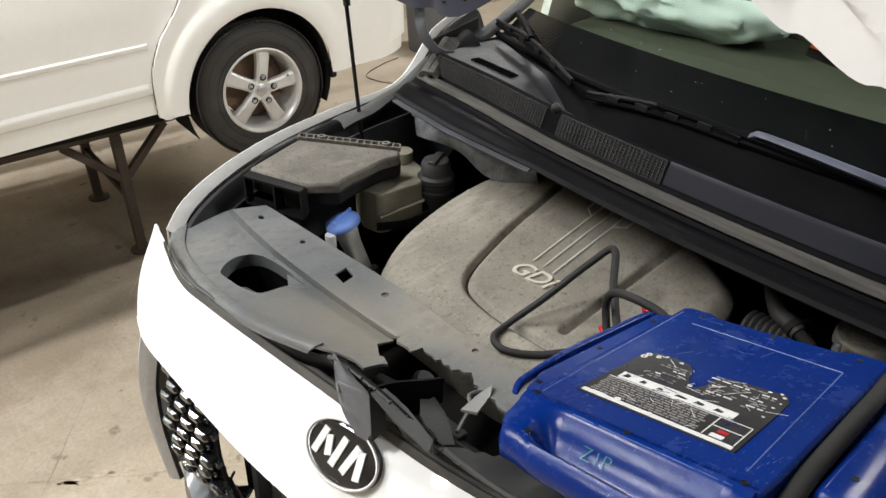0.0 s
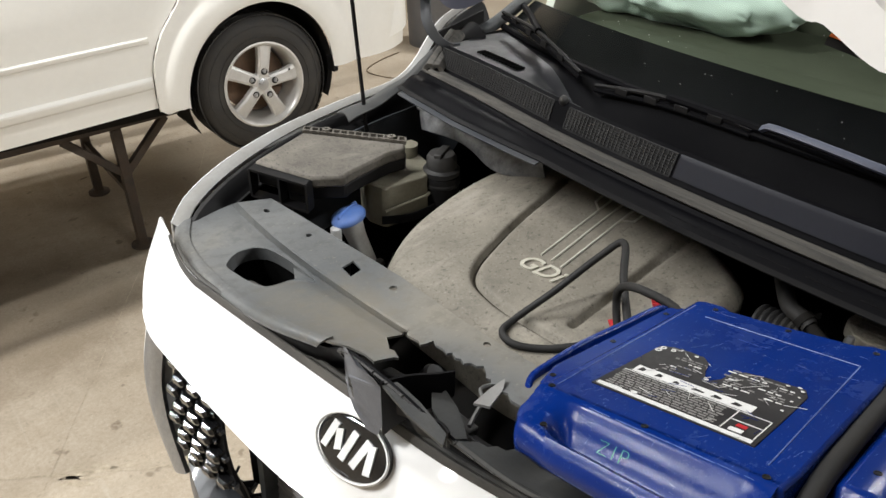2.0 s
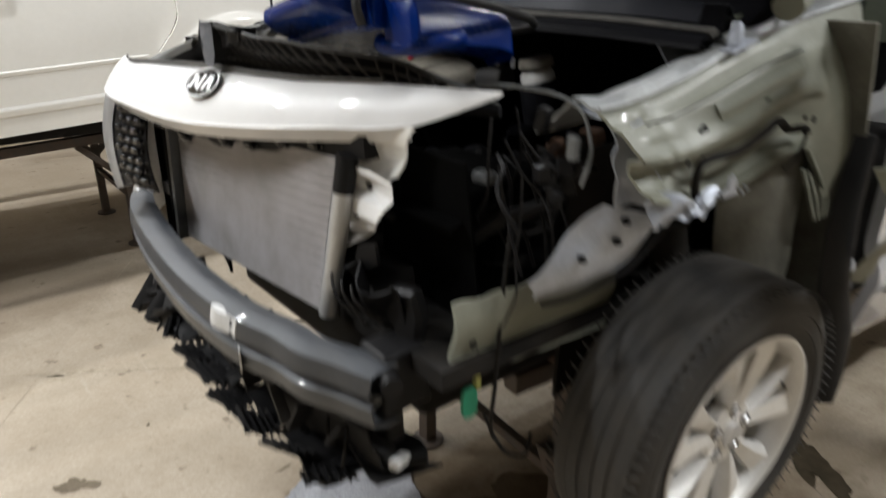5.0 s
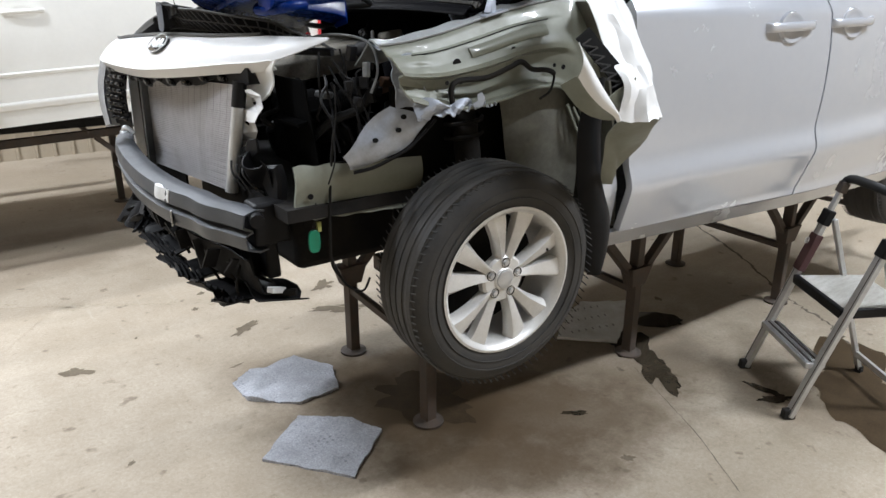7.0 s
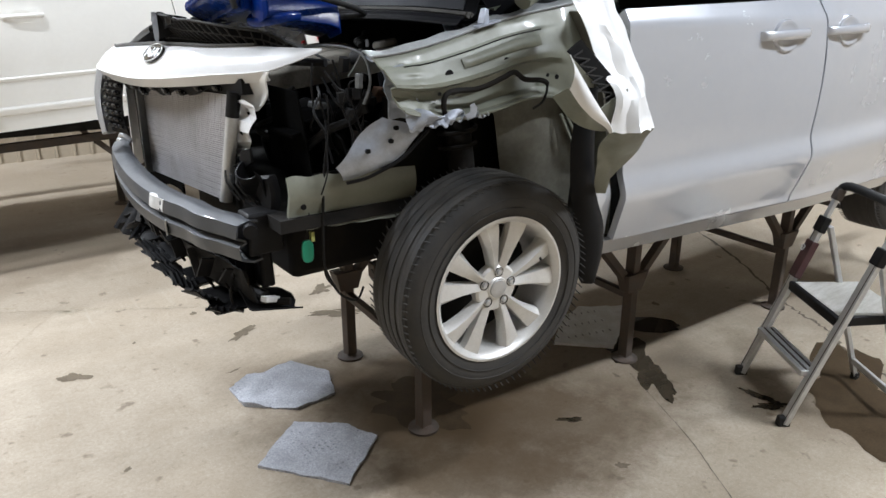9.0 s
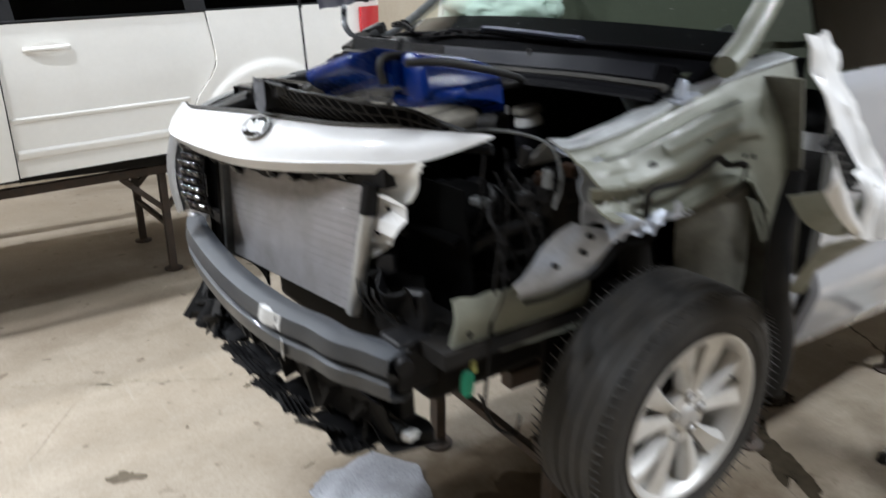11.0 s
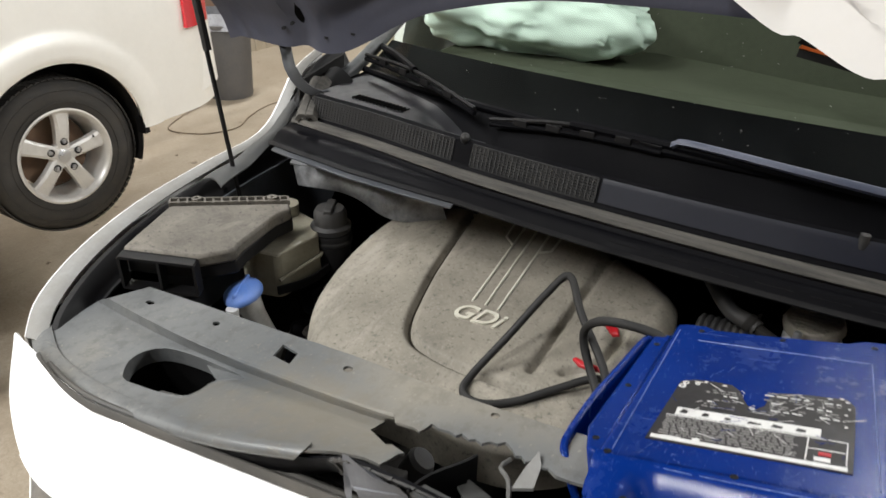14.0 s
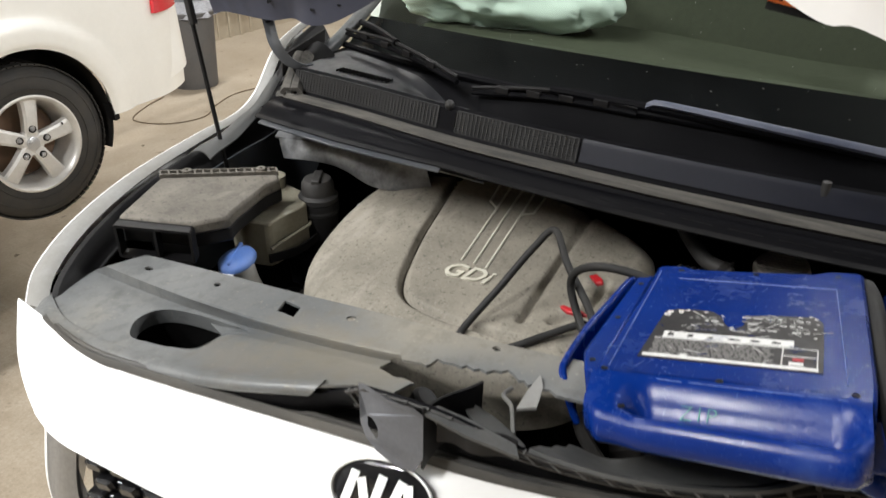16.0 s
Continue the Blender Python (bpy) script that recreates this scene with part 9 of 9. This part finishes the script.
for k in range(34):
    q = 0.172 + 0.285 * k / 33
    Shape().bar(LA + LD * q + acr * 0.040 + Vector((0, 0, PLZ + 0.0012)), LB + LD * q - acr * 0.040 + Vector((0, 0, PLZ + 0.0012)), 0.0056, 0.003).part("platform_rib", M_PALLET, plat)
Shape().bar(LA + LD * 0.505 + acr * 0.05 + Vector((0, 0, 0.10)), LB + LD * 0.505 - acr * 0.05 + Vector((0, 0, 0.10)), 0.016, 0.030).part("rear_bar", M_ALU, ladder, bevel=0.003)

# ---- on the floor ----
def rag(name, poly, z, material, label, category, crumple=0.008, seed=1, group=""):
    rr = random.Random(seed)
    c = Vector((sum(p[0] for p in poly) / len(poly), sum(p[1] for p in poly) / len(poly), 0))
    edge = []
    for (ax, ay), (bx, by_) in zip(poly, poly[1:] + poly[:1]):
        for s in range(10):
            t = s / 10
            edge.append(Vector((ax + (bx - ax) * t + rr.uniform(-0.004, 0.004), ay + (by_ - ay) * t + rr.uniform(-0.004, 0.004), 0)))
    n = len(edge)

    def at(u, v):
        w = min(1.0, v * 13 / 12)
        p = c.lerp(edge[int(round(u * n)) % n], w)
        if v > 0.97:
            return Vector((p.x, p.y, z + 0.0005))
        return Vector((p.x, p.y, z + 0.005 + crumple * (noise.noise(Vector((p.x * 11, p.y * 11, seed))) + 0.6) * (0.4 + w) * 0.8))
    return Shape().sheet(at, n, 13, 0.0).part(name, material, None, label, category=category, group=group, smooth=70)


rag("absorbent_pad", [(-0.505, 0.345), (-0.38, 0.40), (-0.165, 0.415), (-0.06, 0.20), (-0.125, 0.010), (-0.325, -0.005), (-0.505, 0.165)], 0.0, M_PADGREY, "crumpled grey absorbent pad on the floor", "pad", 0.018, 3, "absorbent pads")
rag("absorbent_pad", [(-0.375, -0.09), (-0.20, -0.24), (-0.138, -0.395), (-0.386, -0.60), (-0.62, -0.292)], 0.0, M_PADGREY, "flat grey absorbent pad on the floor", "pad", 0.008, 7, "absorbent pads")

M_WET, nt_w, b_w = nodes_of("wet_oil")
nt_w.links.new(ramp(nt_w, noise_node(nt_w, 12, 6, 0.6), [(0.3, (0.030, 0.024, 0.016)), (0.7, (0.055, 0.044, 0.030))]), b_w.inputs["Base Color"])
b_w.inputs["Roughness"].default_value = 0.04
M_DAMP = mat("damp_stain", (0.125, 0.100, 0.070), 0.5, dirt=(0.20, 0.165, 0.12), dirt_amount=0.8, scale=9, grain=0.15, spec=0.1)
M_CRACK = mat("crack_fill", (0.11, 0.09, 0.065), 0.9, grain=0.2)
M_CORD = mat("brown_cord", (0.16, 0.115, 0.07), 0.6, grain=0.2)
M_CHIP = mat("chipped_joint", (0.30, 0.25, 0.18), 0.9, dirt=(0.46, 0.40, 0.31), dirt_amount=0.9, scale=30, grain=0.25)


def blot(name, cx, cy, rx, ry, turn, material, label, seed, z=0.0012, rough=0.35):
    rr = random.Random(seed)
    n = 64
    out = []
    for k in range(n):
        a = k * math.tau / n
        f = 1 + rough * noise.noise(Vector((math.cos(a) * 1.7, math.sin(a) * 1.7, seed * 3.1))) * 1.8 + rough * 0.5 * noise.noise(Vector((math.cos(a) * 5, math.sin(a) * 5, seed * 1.7)))
        x, y = rx * f * math.cos(a), ry * f * math.sin(a)
        out.append((cx + x * math.cos(turn) - y * math.sin(turn), cy + x * math.sin(turn) + y * math.cos(turn), z))
    sh = Shape().add(out + [(cx, cy, z)], [(k, (k + 1) % n, n) for k in range(n)])
    return sh.part(name, material, None, label, kind="structure", smooth=0)


M_SOAK = mat("oil_soaked", (0.050, 0.034, 0.019), 0.30, dirt=(0.085, 0.062, 0.038), dirt_amount=0.8, scale=11, grain=0.2, spec=0.06)
blot("puddle_1", 1.33, -0.47, 0.17, 0.10, 0.9, M_WET, "dark oily puddle round the foot of the stand", 1, 0.0016, 0.30)
blot("puddle_8", 1.22, -0.73, 0.19, 0.075, -2.1, M_WET, "dark oily puddle run out over the concrete", 14, 0.0019, 0.40)
blot("puddle_2", 1.68, -0.365, 0.17, 0.095, -0.85, M_WET, "dark oily puddle on the concrete", 2, 0.0016, 0.18)
blot("puddle_3", 1.86, -1.42, 0.42, 0.21, 0.62, M_SOAK, "brown wet stain under the ladder", 3, 0.0016, 0.40)
blot("puddle_4", 0.62, -0.78, 0.055, 0.020, -0.6, M_WET, "small oil spot", 4)
blot("puddle_7", 1.47, -1.17, 0.10, 0.024, -1.5, M_WET, "thin oil spatter by the ladder", 9, 0.0016, 0.5)
blot("puddle_5", -1.08, 0.905, 0.075, 0.042, -0.7, M_DAMP, "small brown oil stain", 5)
blot("stain_1", 0.14, -0.26, 0.25, 0.15, -0.95, M_SOAK, "dark oil stain round the foot of the stand", 6, 0.0014, 0.45)
blot("stain_2", -0.25, 0.88, 0.10, 0.035, 0.5, M_DAMP, "small splashed stain", 15, 0.0014, 0.6)
blot("stain_3", 0.40, 1.19, 0.10, 0.055, 0.5, M_DAMP, "small brown stain", 16, 0.0014, 0.6)
blot("stain_5", 0.36, 0.80, 0.16, 0.05, -0.4, M_DAMP, "brown damp patch at the joint", 17, 0.0014, 0.5)
blot("stain_4", 1.45, -1.24, 0.09, 0.03, -0.6, M_WET, "splashed oil marks", 9, 0.0014, 0.6)
rs = random.Random(21)
for k in range(46):
    x, y = rs.uniform(-2.2, 2.8), rs.uniform(-1.4, 4.6)
    blot("spot_%d" % (k + 1), x, y, rs.uniform(0.008, 0.035), rs.uniform(0.006, 0.018), rs.uniform(0, 3), M_DAMP, "small dark spot on the concrete", 30 + k, 0.001, 0.4)


def crack(name, pts, width, seed, material=M_CRACK, label="jagged crack in the concrete"):
    line = curve(pts, 14)
    rr = random.Random(seed)
    vs, fs = [], []
    for i, p in enumerate(line):
        d = (line[min(i + 1, len(line) - 1)] - line[max(i - 1, 0)]).normalized()
        s = Vector((-d.y, d.x, 0))
        j = rr.uniform(-1, 1) * width * 1.4
        w = width * rr.uniform(0.4, 1.5)
        vs += [p + s * (j + w), p + s * (j - w)]
    fs = [(2 * i, 2 * i + 1, 2 * i + 3, 2 * i + 2) for i in range(len(line) - 1)]
    return Shape().add([(v[0], v[1], 0.0015) for v in vs], fs).part(name, material, None, label, kind="structure", smooth=0)


crack("crack_1", [(-2.6, 2.80, 0), (-1.9, 2.36, 0), (-0.733, 1.637, 0), (-0.118, 1.243, 0), (0.346, 0.827, 0), (0.62, 0.45, 0), (1.2, 0.05, 0)], 0.005, 1, M_CHIP, "chipped pale joint across the concrete")
crack("crack_2", [(3.7, 1.0, 0), (3.343, 0.474, 0), (3.053, -0.009, 0), (2.766, -0.397, 0), (2.54, -0.729, 0), (2.42, -0.974, 0), (2.246, -1.18, 0), (2.1, -1.5, 0)], 0.009, 2)
crack("crack_3", [(1.15, -0.66, 0), (1.02, -0.95, 0), (0.90, -1.2, 0), (0.72, -1.5, 0)], 0.0016, 3)
crack("crack_4", [(0.70, 4.35, 0), (0.425, 3.879, 0), (0.151, 3.637, 0), (-0.306, 2.949, 0), (-0.655, 2.402, 0), (-0.987, 1.894, 0), (-1.4, 1.25, 0)], 0.0013, 4, M_CHIP, label="thin saw joint in the concrete")

rs = random.Random(77)
for k in range(26):
    x = rs.uniform(-2.2, 0.3)
    blot("chip_%d" % (k + 1), x, 1.243 - 0.62 * (x + 0.118) + rs.gauss(0, 0.05), rs.uniform(0.015, 0.07), rs.uniform(0.006, 0.022), rs.uniform(-0.9, -0.2), M_CHIP, "pale spalled chip by the joint", 120 + k, 0.0012, 0.7)

# printed pad behind the foot of the stand
sheet_pad = rag("printed_pad", [(1.055, -0.226), (1.321, -0.023), (1.505, 0.020), (1.730, -0.123), (1.481, -0.323), (1.275, -0.442)], 0.002, M_PADPALE, "pale printed absorbent sheet, wet at one edge", "pad", 0.012, 12)
for r in range(3):
    for k in range(7):
        a, b = Vector((1.13, -0.235, 0.024)), Vector((1.42, -0.315, 0.024))
        p = a.lerp(b, (k + 0.5) / 7) + Vector((0.045, 0.085, 0)) * r * 1.3
        Shape().box((0.022, 0.006, 0.0012), Matrix.Translation(p) @ pose(0, 0, 0, 0, 0, 62)).part("print_dash", M_GREYPRINT, sheet_pad)

# ---- back of the hall ----
for k in range(44):
    x = -2.4 + 0.19 * k
    rib = Shape().box((0.035, 0.03, 0.40), T(x, FLOOR_W[3] - 0.015, 0.20), 0.85).part("rib", M_WALLTAN, wall_n, bevel=0.004)
Shape().box((9.0, 0.05, 0.95), T(1.9, FLOOR_W[3] - 0.026, 0.90)).part("board", M_WALLBROWN, wall_n, "brown board along the wall")
Shape().box((9.0, 0.07, 0.03), T(1.9, FLOOR_W[3] - 0.036, 0.415)).part("ledge", M_WALLBROWN, wall_n)
can = thing("trash_can", (3.74, 5.44, 0.0), "dark grey plastic trash can with a clear bag", "trash can")
Shape().lathe([(0.0, 0.0), (0.22, 0.0), (0.225, 0.02), (0.265, 0.70), (0.285, 0.71), (0.288, 0.745), (0.270, 0.75), (0.262, 0.70), (0.255, 0.60), (0.0, 0.58)], T(3.74, 5.44, 0.0), 32).part("bin", M_CAN, can)
Shape().sheet(lambda u, v: Vector((3.74 + (0.292 - 0.06 * v + 0.015 * math.sin(u * 60)) * math.cos(u * math.tau), 5.44 + (0.292 - 0.06 * v + 0.015 * math.sin(u * 60)) * math.sin(u * math.tau), 0.70 + 0.15 * v)), 60, 4, 0.0).part("bag", M_PADGREY, can, "crumpled clear bag")
CORD = Shape().tube([(3.25, 5.35, 0.008), (2.95, 5.25, 0.008), (2.65, 5.05, 0.008), (2.75, 4.72, 0.008), (3.05, 4.60, 0.008), (3.35, 4.75, 0.008), (3.75, 4.85, 0.008), (4.3, 4.7, 0.008)], 0.005, 8, 10)
tagged(CORD.part("extension_cord", M_CORD, None, "brown extension cord lying on the floor", category="cord"), group="")
tagged(Shape().tube([(3.0, 5.62, 0.008), (2.75, 5.72, 0.008), (2.55, 5.90, 0.008), (2.80, 6.15, 0.008)], 0.005, 8, 8).part("extension_cord", M_CORD, None, "dark extension cord lying behind the bin", category="cord"))
rack = thing("storage_rack", (1.5, 6.2, 0.0), "white metal storage rack against the wall", "rack")
for x in (0.75, 1.35, 1.95):
    for y in (5.95, 6.4):
        Shape().bar((x, y, 0.0), (x, y, 2.3), 0.04, 0.04, (0, 1, 0)).part("post", M_PRINT, rack, bevel=0.003)
for z in (0.75, 1.30, 1.75, 2.25):
    Shape().box((1.28, 0.50, 0.035), T(1.35, 6.175, z)).part("shelf", M_PRINT, rack, bevel=0.003)
